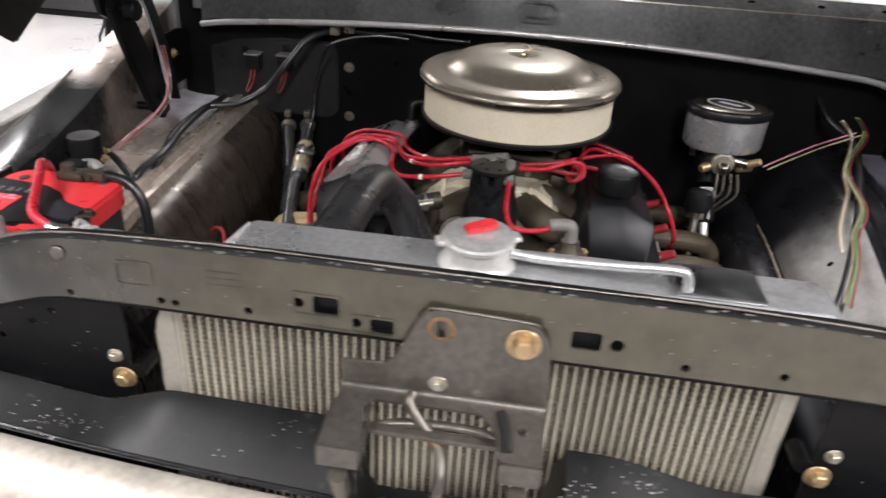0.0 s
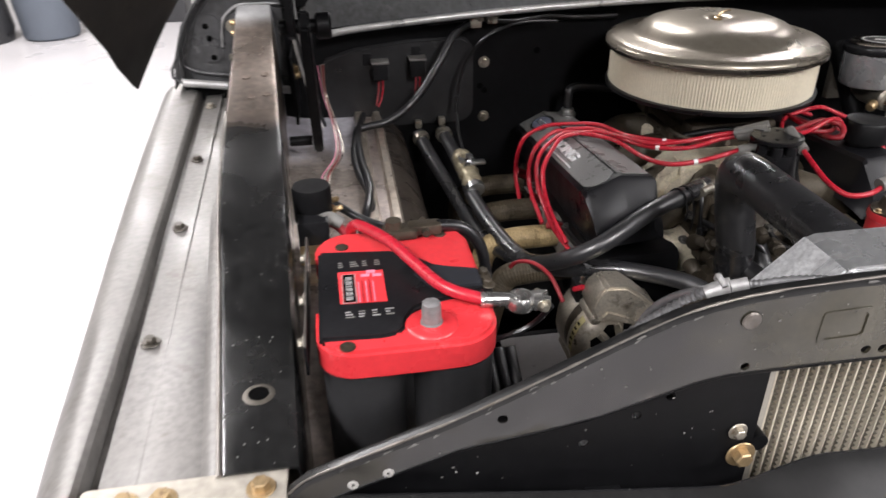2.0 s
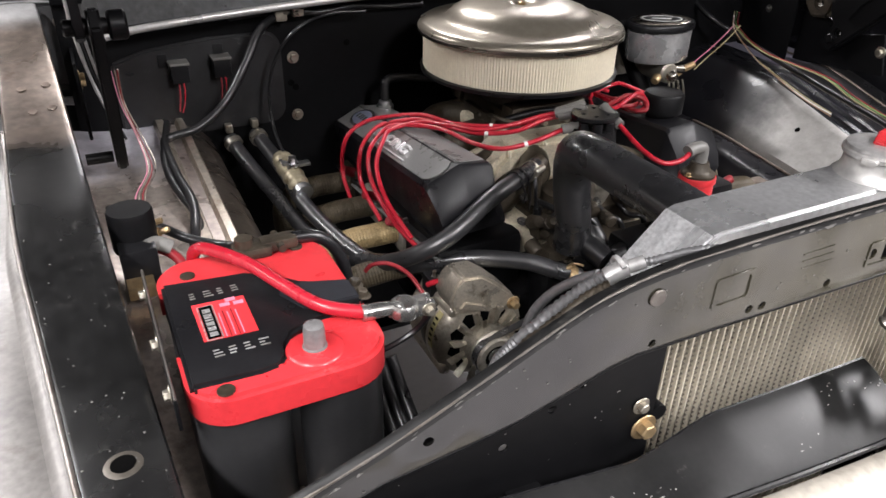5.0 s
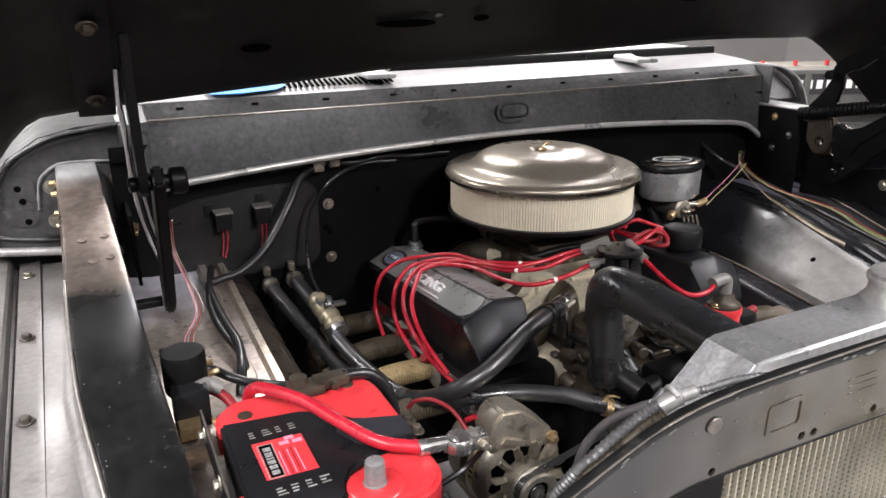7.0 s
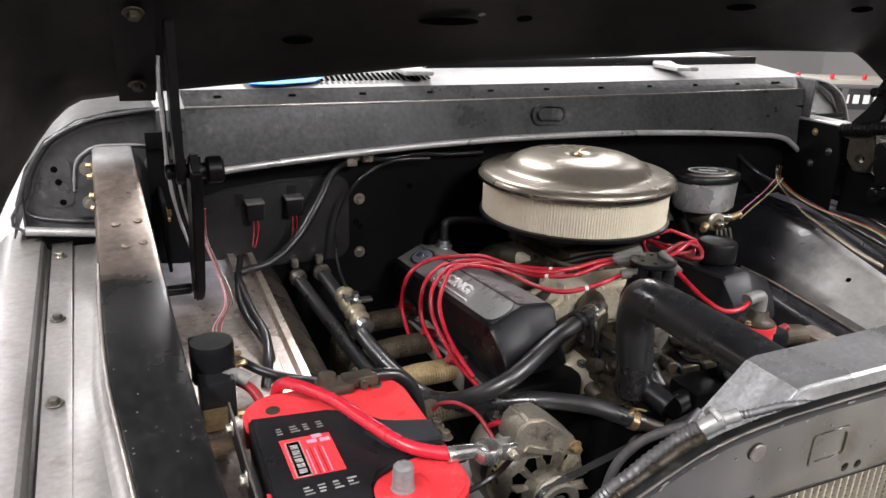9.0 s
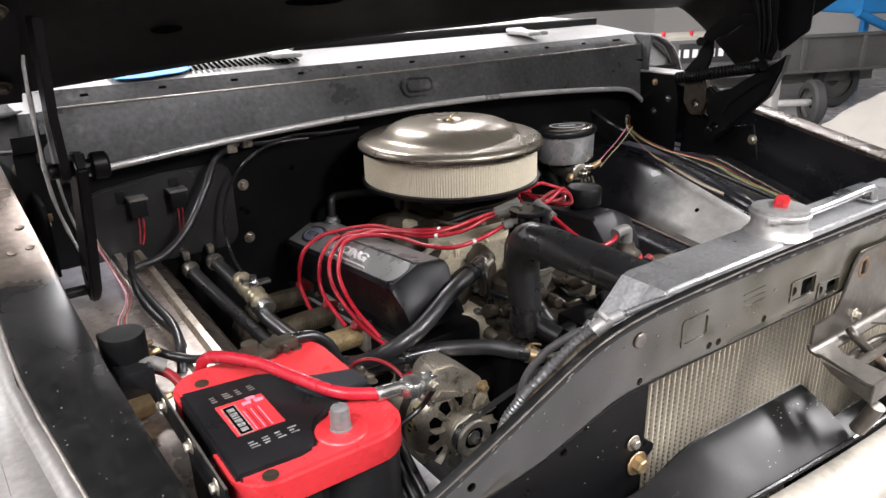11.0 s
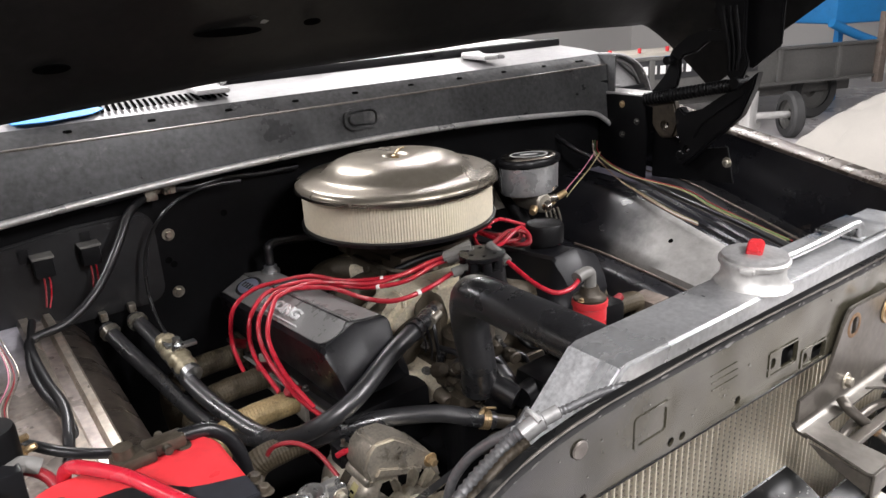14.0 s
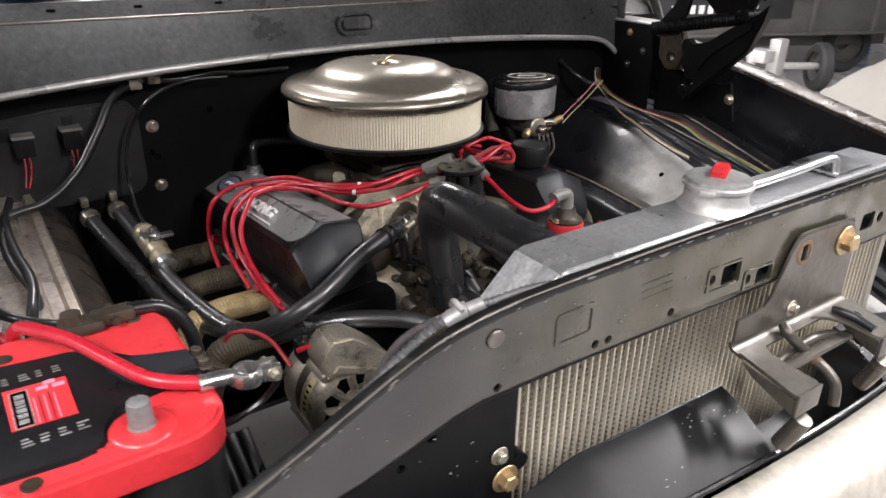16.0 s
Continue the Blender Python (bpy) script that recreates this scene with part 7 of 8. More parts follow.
line("firewall_loom", [(-0.46, 0.945, 1.263), (-0.38, 0.938, 1.268), (-0.30, 0.935, 1.262), (-0.24, 0.935, 1.268), (-0.18, 0.94, 1.262), (-0.10, 0.945, 1.26)], 0.006, RUBBER, "black loom along the top of the firewall", "wire loom", "", seg=10, wobble=0.15)
for x, z in ((-0.375, 1.262), (-0.345, 1.268)):
    solo("cable_clamp", join(box(x - 0.010, x + 0.010, 0.92, 0.950, z - 0.008, z + 0.010, 0.003), cyl((x, 0.93, z), (x + 0.012, 0.92, z + 0.012), 0.006)), BOLT, "small metal clamp at the firewall top", "clamp", "", "cable clamps")
for k, m in enumerate((PINKW, CAST, REDDARK, BOLT)):
    line("harness_wire", [(x + 0.0030 * k - 0.005 + 0.002 * math.sin(i * 1.3 + k), y + 0.002 * k, z) for i, (x, y, z) in enumerate(L_WIRES)], 0.0009, m, "thin coloured harness wire by the rail", "wire", "left harness wires", seg=6)

# ---- brake master cylinder ----
bm_c = Vector((0.408, 0.850, 0))
brake = thing("brake_master_cylinder", "round grey brake fluid reservoir with a dark badged lid", "brake cylinder", (0.408, 0.85, 1.1))


def oval_lathe(profile, at, sx, sy, seg=36):
    b = lathe(profile, (0, 0, 0), seg=seg)
    b.transform(Matrix.Translation(at) @ Matrix.Diagonal((sx, sy, 1, 1)))
    return b


part("reservoir", oval_lathe([(0.056, 1.128), (0.060, 1.134), (0.061, 1.190), (0, 1.190)], bm_c, 1.22, 0.88), TANKM, brake, "brushed grey reservoir")
lid = part("lid", oval_lathe([(0.062, 1.192), (0.065, 1.195), (0.065, 1.203), (0.062, 1.207), (0, 1.208)], bm_c, 1.22, 0.88), PLASTIC, brake, "black rimmed lid")
part("lid_plate", oval_lathe([(0.056, 1.2082), (0.054, 1.2095), (0, 1.2095)], bm_c, 1.22, 0.88), CHROME, lid, "silver lid plate")
part("lid_badge", plate(ring2(0, 0, 0.046, 28, 0.030), 0.0008, Matrix.Translation((0.408, 0.85, 1.2096)) @ Matrix.Rotation(radians(-25), 4, "Z")), PLASTIC, lid, "dark oval badge")
part("badge_ring", plate(ring2(0, 0, 0.043, 28, 0.027), 0.0006, Matrix.Translation((0.408, 0.85, 1.2106)) @ Matrix.Rotation(radians(-25), 4, "Z"), [ring2(0, 0, 0.040, 28, 0.0245)]), WHITE, lid)
part("badge_bar", plate([(-0.022, -0.003), (0.018, -0.005), (0.022, 0.003), (-0.018, 0.005)], 0.0006, Matrix.Translation((0.408, 0.85, 1.2108)) @ Matrix.Rotation(radians(-25), 4, "Z")), WHITE, lid)
part("cylinder_body", join(cyl((0.408, 0.95, 1.108), (0.408, 0.80, 1.108), 0.024, 0.022, 24, 0.004), box(0.375, 0.441, 0.935, 0.951, 1.07, 1.15, 0.004)), CAST, brake, "cast cylinder")
for p0, p1, r in (((0.425, 0.82, 1.112), (0.455, 0.81, 1.110), 0.011), ((0.455, 0.81, 1.110), (0.475, 0.80, 1.122), 0.008), ((0.41, 0.80, 1.105), (0.41, 0.785, 1.10), 0.013), ((0.44, 0.815, 1.10), (0.47, 0.835, 1.095), 0.009), ((0.385, 0.81, 1.10), (0.37, 0.80, 1.095), 0.010)):
    part("fitting", cyl(p0, p1, r, r * 0.85, 12, 0.002), BRASS if r < 0.0105 else CHROME, brake, "bright brake line fitting")
for k in range(4):
    part("brake_line", tube([(0.40 + 0.012 * k, 0.79, 1.095), (0.40 + 0.014 * k, 0.785, 1.06), (0.39 + 0.014 * k, 0.80, 1.03), (0.38 + 0.01 * k, 0.84, 0.98)], 0.0025, 8), BOLT, brake)
shaft = thing("steering_shaft", "bright steering shaft with a black joint", "steering shaft", (0.37, 0.7, 0.9))
part("joint", lathe([(0.020, 0), (0.024, 0.006), (0.024, 0.035), (0.018, 0.042), (0, 0.042)], (0.375, 0.775, 1.02), (0.05, 0.25, 1)), PLASTIC, shaft)
part("collar", lathe([(0.022, 0), (0.022, 0.012), (0, 0.012)], (0.374, 0.772, 1.008), (0.05, 0.25, 1)), CHROME, shaft)
part("rod", cyl((0.373, 0.77, 1.01), (0.355, 0.65, 0.70), 0.009), CHROME, shaft)

# ---- wiring on the far inner fender ----
line("wire_loom", [(x, y, z + 0.004) for x, y, z in HARNESS_R], 0.0062, RUBBER, "black wire loom draped over the inner fender", "wire loom", "", seg=10, wobble=0.1)
for k, m in enumerate((YELLOWW, GREENW, REDDARK)):
    line("harness_wire", [(x + 0.003 * k, y - 0.004 * k, z + 0.001 * math.sin(2.1 * k + i)) for i, (x, y, z) in enumerate(HARN_YELLOW)], 0.0013, m, "thin coloured harness wire on the inner fender", "wire", "right harness wires", seg=6)
for k, m in enumerate((ORANGEW, WHITE, YELLOWW)):
    line("harness_wire", [(x + 0.004 * k, y + 0.003 * k, z + 0.0015 * math.sin(1.7 * k + i)) for i, (x, y, z) in enumerate(HARN_ORANGE)], 0.0012, m, "thin coloured harness wire on the inner fender", "wire", "right harness wires", seg=6)
for k, m in enumerate((PINKW, YELLOWW)):
    line("harness_wire", [(x + 0.006 * k, y - 0.012 * k, z) for x, y, z in HARN_PINK], 0.0015, m, "thin loose wire by the brake cylinder", "wire", "right harness wires", seg=6)
collar = Vector((-0.367, 0.020, 1.264))
line("conduit", [collar, (-0.376, 0.030, 1.2535), (-0.388, 0.035, 1.2425), (-0.404, 0.040, 1.2285), (-0.420, 0.045, 1.212), (-0.434, 0.055, 1.190), (-0.442, 0.070, 1.150), (-0.43, 0.09, 1.05)], 0.0062, CONDM, "ribbed grey flexible conduit behind the core support", "conduit", "", seg=14, ribs=0.0012, every=0.0038)
line("conduit", [(-0.378, 0.017, 1.2545), (-0.392, 0.022, 1.2455), (-0.408, 0.026, 1.232), (-0.424, 0.030, 1.218), (-0.440, 0.038, 1.195), (-0.45, 0.05, 1.12)], 0.0050, GRIME, "dark ribbed cable sheath beside the conduit", "conduit", "", seg=12, ribs=0.0010, every=0.0035)
line("bare_cable", [(-0.374, 0.036, 1.2520), (-0.380, 0.058, 1.2340), (-0.387, 0.080, 1.2080), (-0.390, 0.100, 1.170), (-0.385, 0.12, 1.10)], 0.0042, CONDM, "smooth pale tube curving down from the conduit", "cable", "", seg=10)
solo("conduit_clip", join(tube([collar + Vector((-0.010, 0.004, -0.007)), collar, collar + Vector((0.004, -0.002, 0.002))], 0.0072, 16), tube([collar + Vector((0.004, -0.002, 0.002)), collar + Vector((0.015, -0.006, 0.006))], 0.0052, 14), tube([collar + Vector((-0.002, 0.009, 0.003)), collar + Vector((-0.005, 0.002, 0.010)), collar + Vector((-0.004, -0.007, 0.006))], 0.0022, 8)), FERRM, "dull pale ferrule at the conduit's end", "clip")
line("cable_sheath", [collar + Vector((0.012, -0.005, 0.005)), (-0.345, 0.011, 1.271), (-0.325, 0.004, 1.2765), (-0.309, -0.003, 1.2795), (-0.296, -0.009, 1.2800)], 0.0036, CONDM, "thin ribbed cable meeting the core support's top edge", "cable", "", seg=12, ribs=0.0008, every=0.0032)
line("black_cable", [(-0.388, 0.035, 1.235), (-0.392, 0.065, 1.18), (-0.388, 0.10, 1.10), (-0.37, 0.12, 1.0)], 0.0045, RUBBER, "black cable dropping beside the conduit", "cable", "", seg=10)
line("bowden_cable", [(-0.335, 0.14, 1.10), (-0.345, 0.11, 1.15), (-0.33, 0.09, 1.20), (-0.31, 0.09, 1.22)], 0.003, CONDM, "bare coiled cable by the radiator", "cable", "", seg=10)

# ---- hood hinges ----
def near_hinge():
    """The near hinge: base, bowed arm, hood arm and crescent link."""
    ym = Matrix(((0, 0, 1, 0), (1, 0, 0, 0), (0, 1, 0, 0), (0, 0, 0, 1)))  # plate x -> y, y -> z, thickness along x
    X = lambda x: Matrix.Translation((-x, 0, 0)) @ ym
    xb = 0.708
    h = part("hinge", plate([(0.80, 1.135), (0.945, 1.135), (0.95, 1.235), (0.90, 1.245), (0.815, 1.245), (0.80, 1.22)], 0.005, X(xb), (), 0.001), BLACK, hood, "black steel hinge with bolted base plate")
    for y, z in ((0.830, 1.222), (0.873, 1.201)):
        hex_bolt("bolt", (-xb + 0.005, y, z), (1, 0, 0), 0.010, BRASS, h, "brass-coloured bolt")
    xa = xb - 0.012
    part("hood_arm", plate([(0.585, 1.52), (0.640, 1.52), (0.662, 1.44), (0.668, 1.38), (0.662, 1.332), (0.640, 1.315), (0.618, 1.325), (0.612, 1.345), (0.624, 1.40)], 0.011, X(xa), (), 0.0015), BLACK, h, "black arm up to the hood")
    part("arm_rib", plate([(0.612, 1.51), (0.622, 1.51), (0.648, 1.43), (0.652, 1.37), (0.642, 1.37), (0.638, 1.43)], 0.005, X(xa - 0.008), (), 0.001), BLACK, h)
    bow = [(0.700, 0.715, 1.470), (0.702, 0.720, 1.426), (0.700, 0.740, 1.400), (0.699, 0.760, 1.348), (0.697, 0.780, 1.298), (0.690, 0.790, 1.240), (0.677, 0.780, 1.184), (0.664, 0.765, 1.140)]
    part("rear_arm", sheet([[(-(x - 0.10 * dy), y + dy, z - 0.3 * dy) for x, y, z in bow] for dy in (0.0, 0.012, 0.028)], 0.004), BLACK, h, "bowed black arm with worn edges")
    part("arm_edge", tube([(-x, y - 0.002, z) for x, y, z in bow], 0.0026, 8, 4, wobble=0.5), PALELIP, h, "front edge rubbed to bare metal")
    part("arm_edge", tube([(-(x - 0.011), y - 0.022, z) for x, y, z in bow[2:7]], 0.0018, 8, 4, wobble=0.7), COWLTOP, h)
    part("lower_link", plate([(0.612, 1.335), (0.627, 1.356), (0.655, 1.352), (0.675, 1.325), (0.715, 1.245), (0.765, 1.165), (0.762, 1.118), (0.738, 1.108), (0.705, 1.135), (0.655, 1.235)], 0.015, X(xa - 0.016), [ring2(0.643, 1.335, 0.006), ring2(0.725, 1.155, 0.006)], 0.003), BLACK, h, "flat black crescent link")
    x0, x1 = 0.640, xb
    part("pivot", join(cyl((-x0, 0.643, 1.332), (-x1, 0.643, 1.332), 0.010, 0.010, 16, 0.002), cyl((-(x0 - 0.004), 0.643, 1.332), (-(x0 + 0.018), 0.643, 1.332), 0.018, 0.018, 18, 0.003)), BLACK, h, "round pivot")
    part("lower_pivot", cyl((-(xa - 0.014), 0.738, 1.13), (-(xb + 0.01), 0.738, 1.13), 0.008), BLACK, h)
    # strip bolted under the hood
    up = Vector((0, -math.sin(HA), -math.cos(HA)))
    q0, q1 = Vector((-0.727, 0.800, 1.400)), Vector((-0.727, 0.565, 1.558))
    strip = bmesh.new()
    strip.faces.new([strip.verts.new(p) for p in (q0 + Vector((-0.024, 0, 0)), q0 + Vector((0.024, 0, 0)), q1 + Vector((0.024, 0, 0)), q1 + Vector((-0.024, 0, 0)))])
    bmesh.ops.solidify(strip, geom=strip.faces[:], thickness=0.006)
    part("hood_strip", strip, BLACK, h, "black strip bolted under the hood")
    for k in (0.22, 0.84):
        hex_bolt("bolt", q0.lerp(q1, k) + up * 0.006, up, 0.012, GRIME, h, "rusty hood bolt")
    return h


near_hinge()


def far_hinge():
    """The far hinge, seen from its open side: base, spring, ribbed arm and crescent link."""
    side = Matrix(((0, 0, 1, 0), (1, 0, 0, 0), (0, 1, 0, 0), (0, 0, 0, 1)))
    at = lambda x: Matrix.Translation((x, 0, 0)) @ side
    h = part("hinge", plate([(0.80, 1.10), (0.945, 1.10), (0.95, 1.29), (0.90, 1.300), (0.815, 1.300), (0.80, 1.22)], 0.005, at(0.748), (), 0.001), BLACK, hood, "black steel hinge with a coil spring")
    for y, z in ((0.876, 1.275), (0.830, 1.237), (0.873, 1.201)):
        hex_bolt("bolt", (0.748, y, z), (-1, 0, 0), 0.0085, BRASS if z > 1.25 else BOLTDK, h, "dull bolt")
    part("top_flange", box(0.748, 0.815, 0.815, 0.945, 1.297, 1.302, 0.001), PALELIP, h, "pale steel flange")
    part("foot_plate", plate([(0.58, 1.12), (0.80, 1.10), (0.80, 1.24), (0.72, 1.20), (0.65, 1.19), (0.60, 1.20)], 0.005, at(0.775), (), 0.001), BLACK, h)
    part("spring_bracket", plate([(0.795, 1.29), (0.735, 1.295), (0.718, 1.245), (0.730, 1.208), (0.768, 1.203), (0.793, 1.232)], 0.022, at(0.757), [ring2(0.755, 1.235, 0.008)], 0.004), GRIME, h, "rusty spring bracket")
    part("crescent_link", plate([(0.522, 1.372), (0.543, 1.352), (0.609, 1.312), (0.649, 1.284), (0.690, 1.271), (0.706, 1.285), (0.718, 1.274), (0.709, 1.222), (0.696, 1.201), (0.714, 1.156), (0.688, 1.148), (0.600, 1.232), (0.553, 1.277), (0.530, 1.335)], 0.026, at(0.738), [ring2(0.680, 1.19, 0.006)], 0.004), BLACK, h, "wide black crescent link")
    part("link_rib", plate([(0.548, 1.335), (0.612, 1.296), (0.652, 1.266), (0.668, 1.225), (0.660, 1.218), (0.640, 1.252), (0.600, 1.284), (0.545, 1.322)], 0.006, at(0.733), (), 0.002), BLACK, h)
    part("hood_arm", plate([(0.640, 1.52), (0.565, 1.52), (0.560, 1.417), (0.548, 1.384), (0.560, 1.350), (0.582, 1.345), (0.596, 1.362), (0.600, 1.406)], 0.012, at(0.742), (), 0.003), BLACK, h, "ribbed black arm up to the hood")
    for k in range(3):
        part("arm_rib", tube([(0.740, 0.612 - 0.014 * k, 1.50), (0.739, 0.592 - 0.012 * k, 1.42), (0.739, 0.586 - 0.008 * k, 1.37)], 0.003, 8), BLACK, h)
    part("arch_arm", plate([(0.750, 1.393), (0.742, 1.410), (0.702, 1.439), (0.654, 1.453), (0.600, 1.450), (0.600, 1.428), (0.651, 1.427), (0.681, 1.404), (0.712, 1.394), (0.720, 1.383)], 0.010, at(0.752), (), 0.003), BLACK, h, "arched black arm")
    part("rear_arm", plate([(0.750, 1.400), (0.722, 1.402), (0.718, 1.359), (0.726, 1.325), (0.771, 1.305), (0.802, 1.304), (0.765, 1.346), (0.750, 1.374)], 0.010, at(0.754), [ring2(0.736, 1.387, 0.006)], 0.003), BLACK, h, "short black arm")
    a, b = Vector((0.750, 0.808, 1.292)), Vector((0.748, 0.572, 1.341))
    part("spring", tube([a, a.lerp(b, 0.33), a.lerp(b, 0.66), b], 0.0150, 16, 8, 0.0032, 0.0072), BLACK, h, "tight black coil spring")
    for p0, p1, r in (((0.728, 0.568, 1.345), (0.775, 0.568, 1.345), 0.013), ((0.735, 0.745, 1.385), (0.775, 0.745, 1.385), 0.010), ((0.735, 0.695, 1.175), (0.79, 0.695, 1.175), 0.010)):
        part("pivot", cyl(p0, p1, r, r, 18, 0.002), BLACK, h, "round pivot")
    hex_bolt("bolt", (0.775, 0.598, 1.165), (-1, 0, 0), 0.012, BOLT, h, "rusty bolt")
    part("hood_bracket", plate([(0.50, 1.42), (0.56, 1.37), (0.66, 1.49), (0.62, 1.56), (0.50, 1.60)], 0.010, at(0.775), (), 0.003), BLACK, h)
    return h


far_hinge()

# ---- steering shaft ----
shaft = thing("steering_shaft", "steering shaft with a silver clamp and black coupling below the firewall", "steering shaft", (0.40, 0.76, 0.93))
part("column_tube", tube([(0.392, 0.965, 1.175), (0.396, 0.850, 1.045)], 0.019, 20), BLACK, shaft)
part("clamp", tube([(0.3965, 0.842, 1.036), (0.398, 0.828, 1.020)], 0.0225, 24), NECKM, shaft, "silver clamp ring")
hex_bolt("clamp_bolt", (0.372, 0.835, 1.030), (-1, 0, 0), 0.008, BOLT, shaft)
part("coupling", lathe([(0.012, -0.022), (0.019, -0.018), (0.0205, 0.0), (0.0205, 0.018), (0.012, 0.022)], (0.399, 0.812, 1.001), (-0.02, 0.66, 0.75), 28), RUBBER, shaft, "black rubber coupling")
part("rod", tube([(0.3995, 0.798, 0.985), (0.402, 0.762, 0.936), (0.408, 0.62, 0.76)], 0.0085, 14), NECKM, shaft, "bare steel rod")
part("joint", lathe([(0.010, -0.016), (0.014, -0.012), (0.014, 0.012), (0.010, 0.016)], (0.4025, 0.748, 0.919), (-0.02, 0.66, 0.75), 20), BOLT, shaft, "steel universal joint")


# ---- things far off in the workshop ----
TRAILG = material("galvanised_grey", (0.12, 0.118, 0.112), 0.5, 0.4, 0.2, 5, 60, 0.1, (0.12, 0.11, 0.1), 0.2, 4)
SIGNM = material("dark_sign_paint", (0.03, 0.03, 0.032), 0.4, 0, 0.2)
BRIGHTBLUE = material("bright_blue_paint", (0.02, 0.22, 0.55), 0.4, 0, 0.15)
TYRE = material("worn_tyre_rubber", (0.03, 0.03, 0.03), 0.7, 0, 0.2)


def wheel(parent, at, r, w, axis=(1, 0.1, 0)):
    part("tyre", lathe([(r * 0.62, -w / 2), (r * 0.9, -w / 2), (r, -w * 0.3), (r, w * 0.3), (r * 0.9, w / 2), (r * 0.62, w / 2)], at, axis, 32), TYRE, parent, "black tyre")
    part("rim", lathe([(r * 0.64, -w * 0.35), (r * 0.6, -w * 0.1), (r * 0.25, -w * 0.05), (r * 0.22, w * 0.2), (0, w * 0.2)], at, axis, 28), TRAILG, parent, "pale steel rim")


# the trailer stands at an angle: along it, away behind it, and up
TD, TN = Vector((0.929, -0.370, 0)), Vector((0.370, 0.929, 0))
TM = Matrix(((TD.x, TN.x, 0, 5.9), (TD.y, TN.y, 0, 4.2), (0, 0, 1, 0), (0, 0, 0, 1)))


def slant(bm):
    bm.transform(TM)
    return bm


trailer = thing("trailer", "grey flatbed trailer with a dark lettered side rail", "trailer", (6.4, 4.6, 0))
part("side_rail", slant(join(box(-1.6, 2.28, 0.0, 0.06, 0.46, 0.85, 0.008), box(-1.6, 2.28, -0.03, 0.0, 0.82, 0.85, 0.005), box(-1.6, 2.28, -0.03, 0.0, 0.46, 0.49, 0.005))), TRAILG, trailer, "grey steel side rail")
sign = part("sign", slant(box(-0.75, 0.72, -0.012, -0.003, 0.63, 0.83, 0.002)), SIGNM, trailer, "black sign strip")
for k in range(10):
    part("sign_bar", slant(box(-0.62 + 0.098 * k, -0.62 + 0.098 * k + (0.058 if k != 7 else 0.03), -0.018, -0.013, 0.685 if k != 7 else 0.72, 0.765 if k != 7 else 0.74, 0)), WHITE, sign, "white letter-sized bar")
part("deck", slant(box(-1.6, 2.3, 0.06, 1.9, 0.62, 0.68, 0.01)), TRAILG, trailer)
part("post", slant(box(2.2, 2.28, -0.08, 0.0, 0.40, 1.14, 0.008)), BROWNED, trailer, "rusty upright post")
for k in range(5):
    part("brace", slant(box(-1.3 + 0.75 * k, -1.24 + 0.75 * k, -0.03, 0.0, 0.49, 0.82, 0.004)), TRAILG, trailer)
part("axle_beam", slant(box(-1.2, 2.2, 0.3, 0.4, 0.3, 0.46, 0.01)), TRAILG, trailer)
wheel(trailer, TM @ Vector((1.72, 0.36, 0.31)), 0.31, 0.2, TN)
wheel(trailer, (6.48, 3.48, 0.23), 0.23, 0.12, (0.80, -0.60, 0))
part("jack", join(box(5.98, 6.12, 3.62, 3.74, 0.12, 0.50, 0.02), cyl((6.05, 3.68, 0.25), (6.48, 3.50, 0.23), 0.035), cyl((5.75, 3.75, 0.0), (5.75, 3.75, 0.42), 0.045), box(5.6, 6.3, 3.68, 3.78, 0.10, 0.16, 0.01), box(5.72, 5.9, 3.6, 3.8, 0.30, 0.42, 0.03)), NECKM, trailer, "bright trailer jack")
implement = thing("farm_implement", "bright blue machine frame standing behind the trailer", "machine", (9.2, 3.9, 0))
part("frame_tube", slant(tube([(2.5, 1.0, 0.98), (2.95, 1.0, 0.80), (3.7, 1.0, 0.55)], 0.055, 12)), BRIGHTBLUE, implement)
part("frame_tube", slant(tube([(2.7, 1.1, 0.45), (3.4, 1.1, 0.62), (4.2, 1.1, 0.75)], 0.05, 12)), BRIGHTBLUE, implement)
part("hopper", slant(box(2.6, 4.6, 1.05, 2.0, 0.95, 1.75, 0.05)), BRIGHTBLUE, implement)
for s in (2.8, 4.3):
    part("leg", slant(box(s, s + 0.08, 1.2, 1.28, 0, 1.0, 0.01)), BRIGHTBLUE, implement)
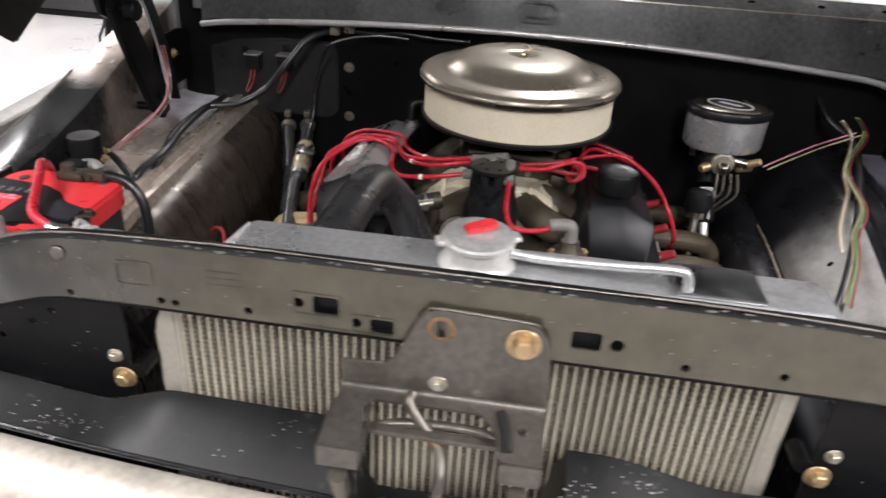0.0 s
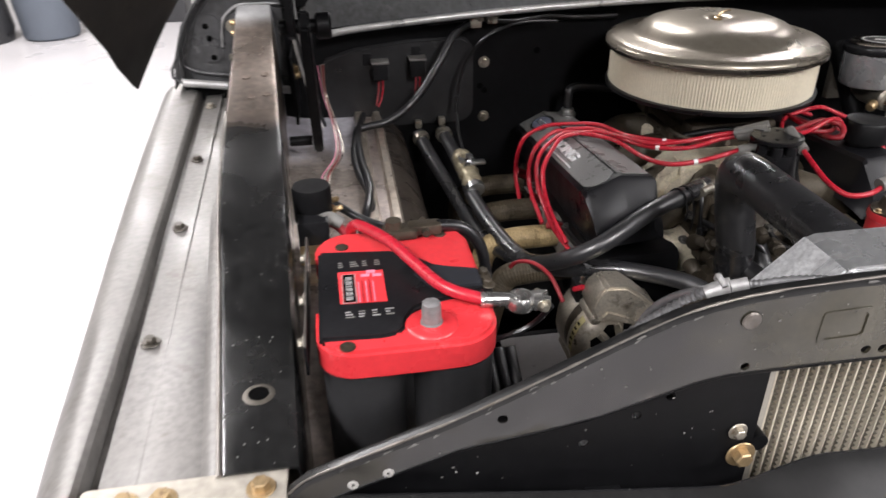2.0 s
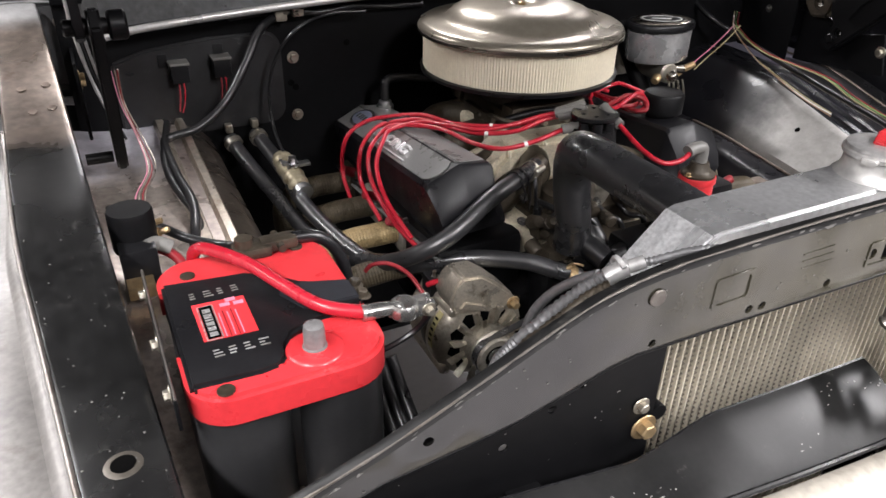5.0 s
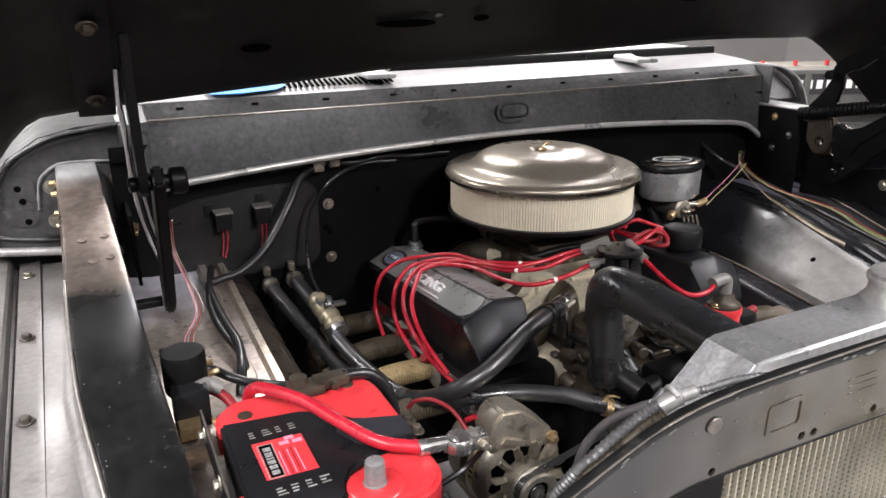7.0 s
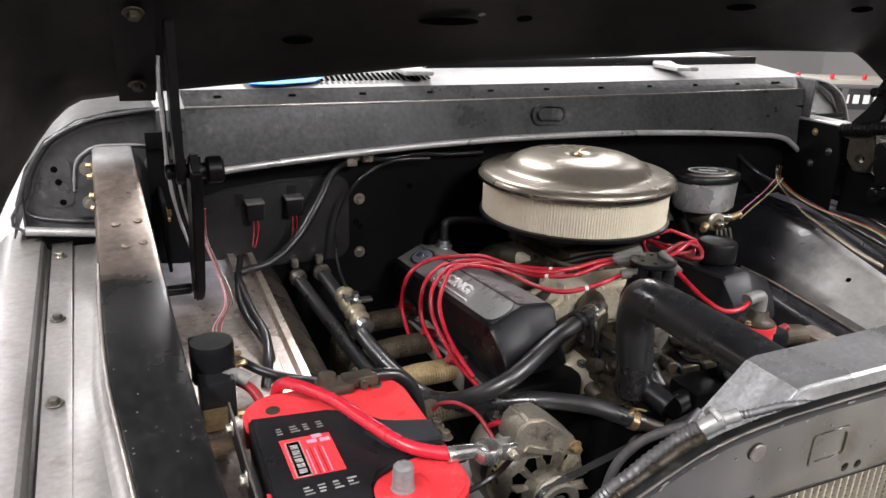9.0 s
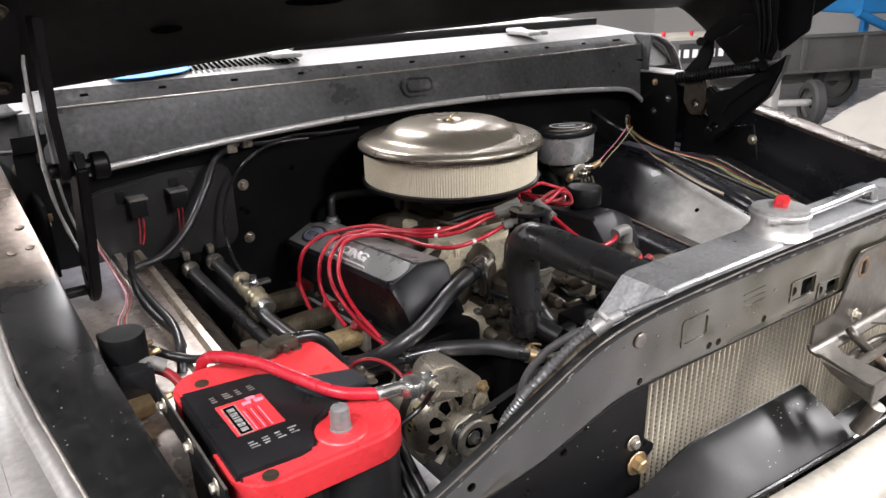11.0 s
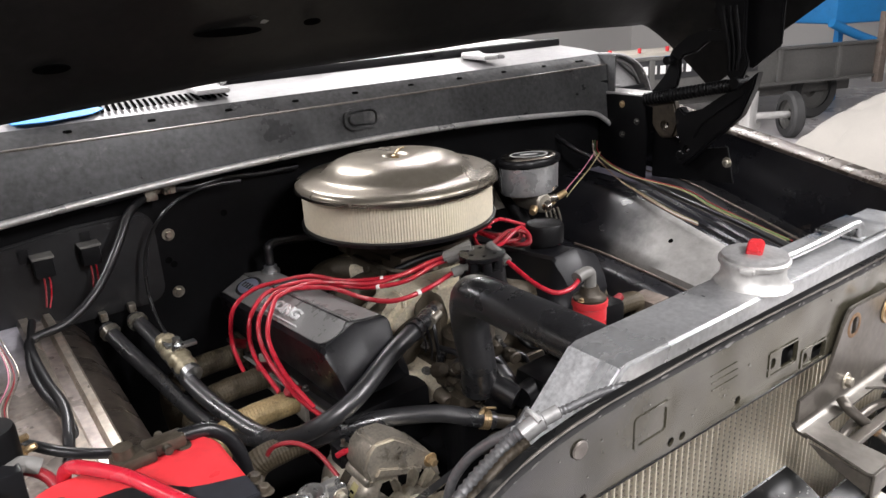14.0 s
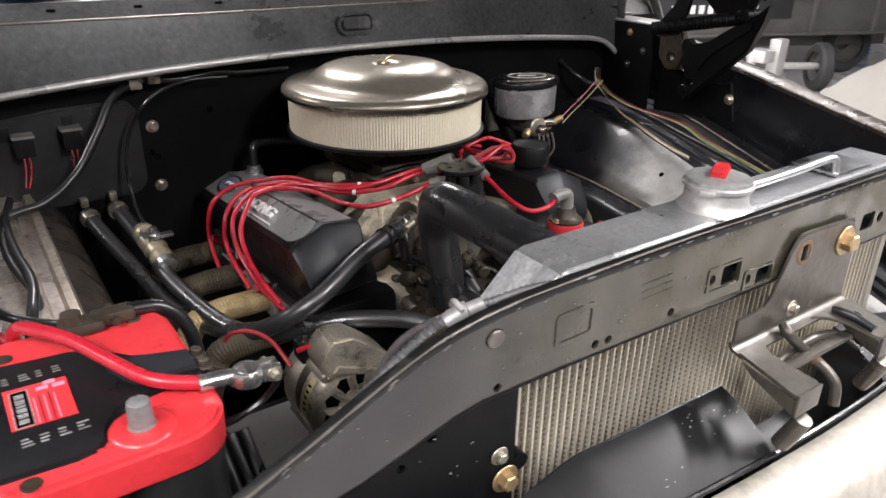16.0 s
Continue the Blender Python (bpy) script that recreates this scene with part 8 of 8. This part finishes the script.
# blue and red bits seen over the cowl
crate = thing("crate", "pale plastic crate with a blue band and red tools", "crate", (5.6, 4.7, 0.68))
part("crate_body", slant(box(-1.1, 0.3, 0.25, 0.7, 0.68, 0.875, 0.02)), SIDECH, crate)
part("crate_band", slant(box(-1.1, 0.3, 0.243, 0.25, 0.80, 0.83, 0.002)), BRIGHTBLUE, crate, "blue band")
for s in (-0.85, -0.52, -0.2):
    part("tool", slant(box(s, s + 0.025, 0.24, 0.28, 0.875, 0.925, 0.006)), RED, crate, "red tool handle")
cover_rows = []
for i in range(61):
    row = []
    for j in range(61):
        u, v = i / 60, j / 60
        x, y = 3.45 + 3.6 * u, -1.2 + 3.42 * v
        e = min(u * 3.6 * 0.7, (1 - u) * 3.6, v * 3.42, (1 - v) * 3.42)
        top = 0.74 + 0.18 * max(0.0, x - 3.9) - 0.015 * max(0.0, x - 5.6) ** 2
        crease = abs(noise.noise((x * 1.6 + y * 0.9, y * 2.1 - x * 0.7, 3)))
        crease2 = abs(noise.noise((x * 3.1 - y * 2.3, y * 1.3 + x * 0.4, 8)))
        fold = 0.05 * noise.noise((x * 2.0, y * 2.2, 0)) - 0.24 * max(0.0, 0.10 - crease) - 0.20 * max(0.0, 0.08 - crease2)
        h = top * (1 - math.exp(-e * 7.0)) + fold * min(1, e * 5)
        row.append((x + 0.05 * noise.noise((x * 3, y * 3, 5)), y + 0.05 * noise.noise((x * 3, y * 3, 9)), max(0.01, h)))
    cover_rows.append(row)
covered = thing("covered_vehicle", "low vehicle under a creased grey cloth cover", "cover", (5.2, 0.5, 0))
part("cloth", sheet(cover_rows, 0.004), TARP, covered, "", 30)
part("hem", tube([cover_rows[i][60] for i in range(0, 61, 5)], 0.012, 6), TARP, covered)

# left: toolbox, drum and jack by the far wall
YEL = material("yellow_trim", (0.65, 0.5, 0.03), 0.4, 0, 0.1)
chest = thing("tool_chest", "black tool chest with yellow trim on the floor", "tool chest", (-4.3, 6.2, 0))
part("chest_body", box(-4.75, -3.95, 6.0, 6.5, 0.05, 0.85, 0.03), SIGNM, chest)
part("chest_panel", box(-4.65, -4.05, 5.985, 6.002, 0.30, 0.75, 0.01), TRAILG, chest)
for x in (-4.77, -3.97):
    part("trim", box(x, x + 0.04, 5.98, 6.02, 0.05, 0.85, 0.005), YEL, chest, "yellow edge trim")
part("chest_foot", box(-4.75, -3.95, 6.0, 6.5, 0.0, 0.05, 0.005), BLACK, chest)
bin_ = thing("trash_bin", "dark grey round plastic trash bin", "bin", (-3.1, 6.7, 0))
part("bin_body", lathe([(0.22, 0.0), (0.24, 0.02), (0.29, 0.72), (0.31, 0.73), (0.31, 0.77), (0.28, 0.77), (0.23, 0.05), (0, 0.05)], (-3.15, 6.85, 0), seg=32), material("grey_blue_plastic", (0.10, 0.115, 0.14), 0.5, 0, 0.1), bin_)
bag = thing("sack", "dark full plastic sack slumped on the floor", "sack", (-3.65, 6.75, 0))
part("sack_body", lathe([(0.0, 0), (0.24, 0.0), (0.27, 0.12), (0.25, 0.35), (0.17, 0.5), (0.10, 0.56), (0, 0.58)], (-3.70, 6.75, 0), seg=24), SIGNM, bag)
rack = thing("floor_jack", "low red and black floor jack with small wheels", "floor jack", (-5.0, 5.5, 0))
part("jack_frame", box(-5.5, -4.75, 5.35, 5.65, 0.06, 0.17, 0.03), SIGNM, rack)
part("jack_arm", tube([(-5.1, 5.5, 0.14), (-5.2, 5.5, 0.35), (-5.3, 5.55, 0.55)], 0.05, 12), RED, rack, "red lifting arm")
part("jack_body", box(-5.4, -5.1, 5.38, 5.62, 0.17, 0.30, 0.03), RED, rack)
for x in (-5.4, -4.85):
    part("wheel", cyl((x, 5.33, 0.06), (x, 5.38, 0.06), 0.06, 0.06, 18, 0.01), TYRE, rack)
locker = thing("wall_shelf", "grey metal shelf of mixed boxes by the wall", "shelf", (-2.4, 7.4, 0))
part("shelf_body", box(-2.75, -2.0, 7.2, 7.6, 0.0, 0.5, 0.02), SIGNM, locker)
part("shelf_top", box(-2.8, -1.95, 7.15, 7.65, 0.5, 0.54, 0.01), TRAILG, locker)
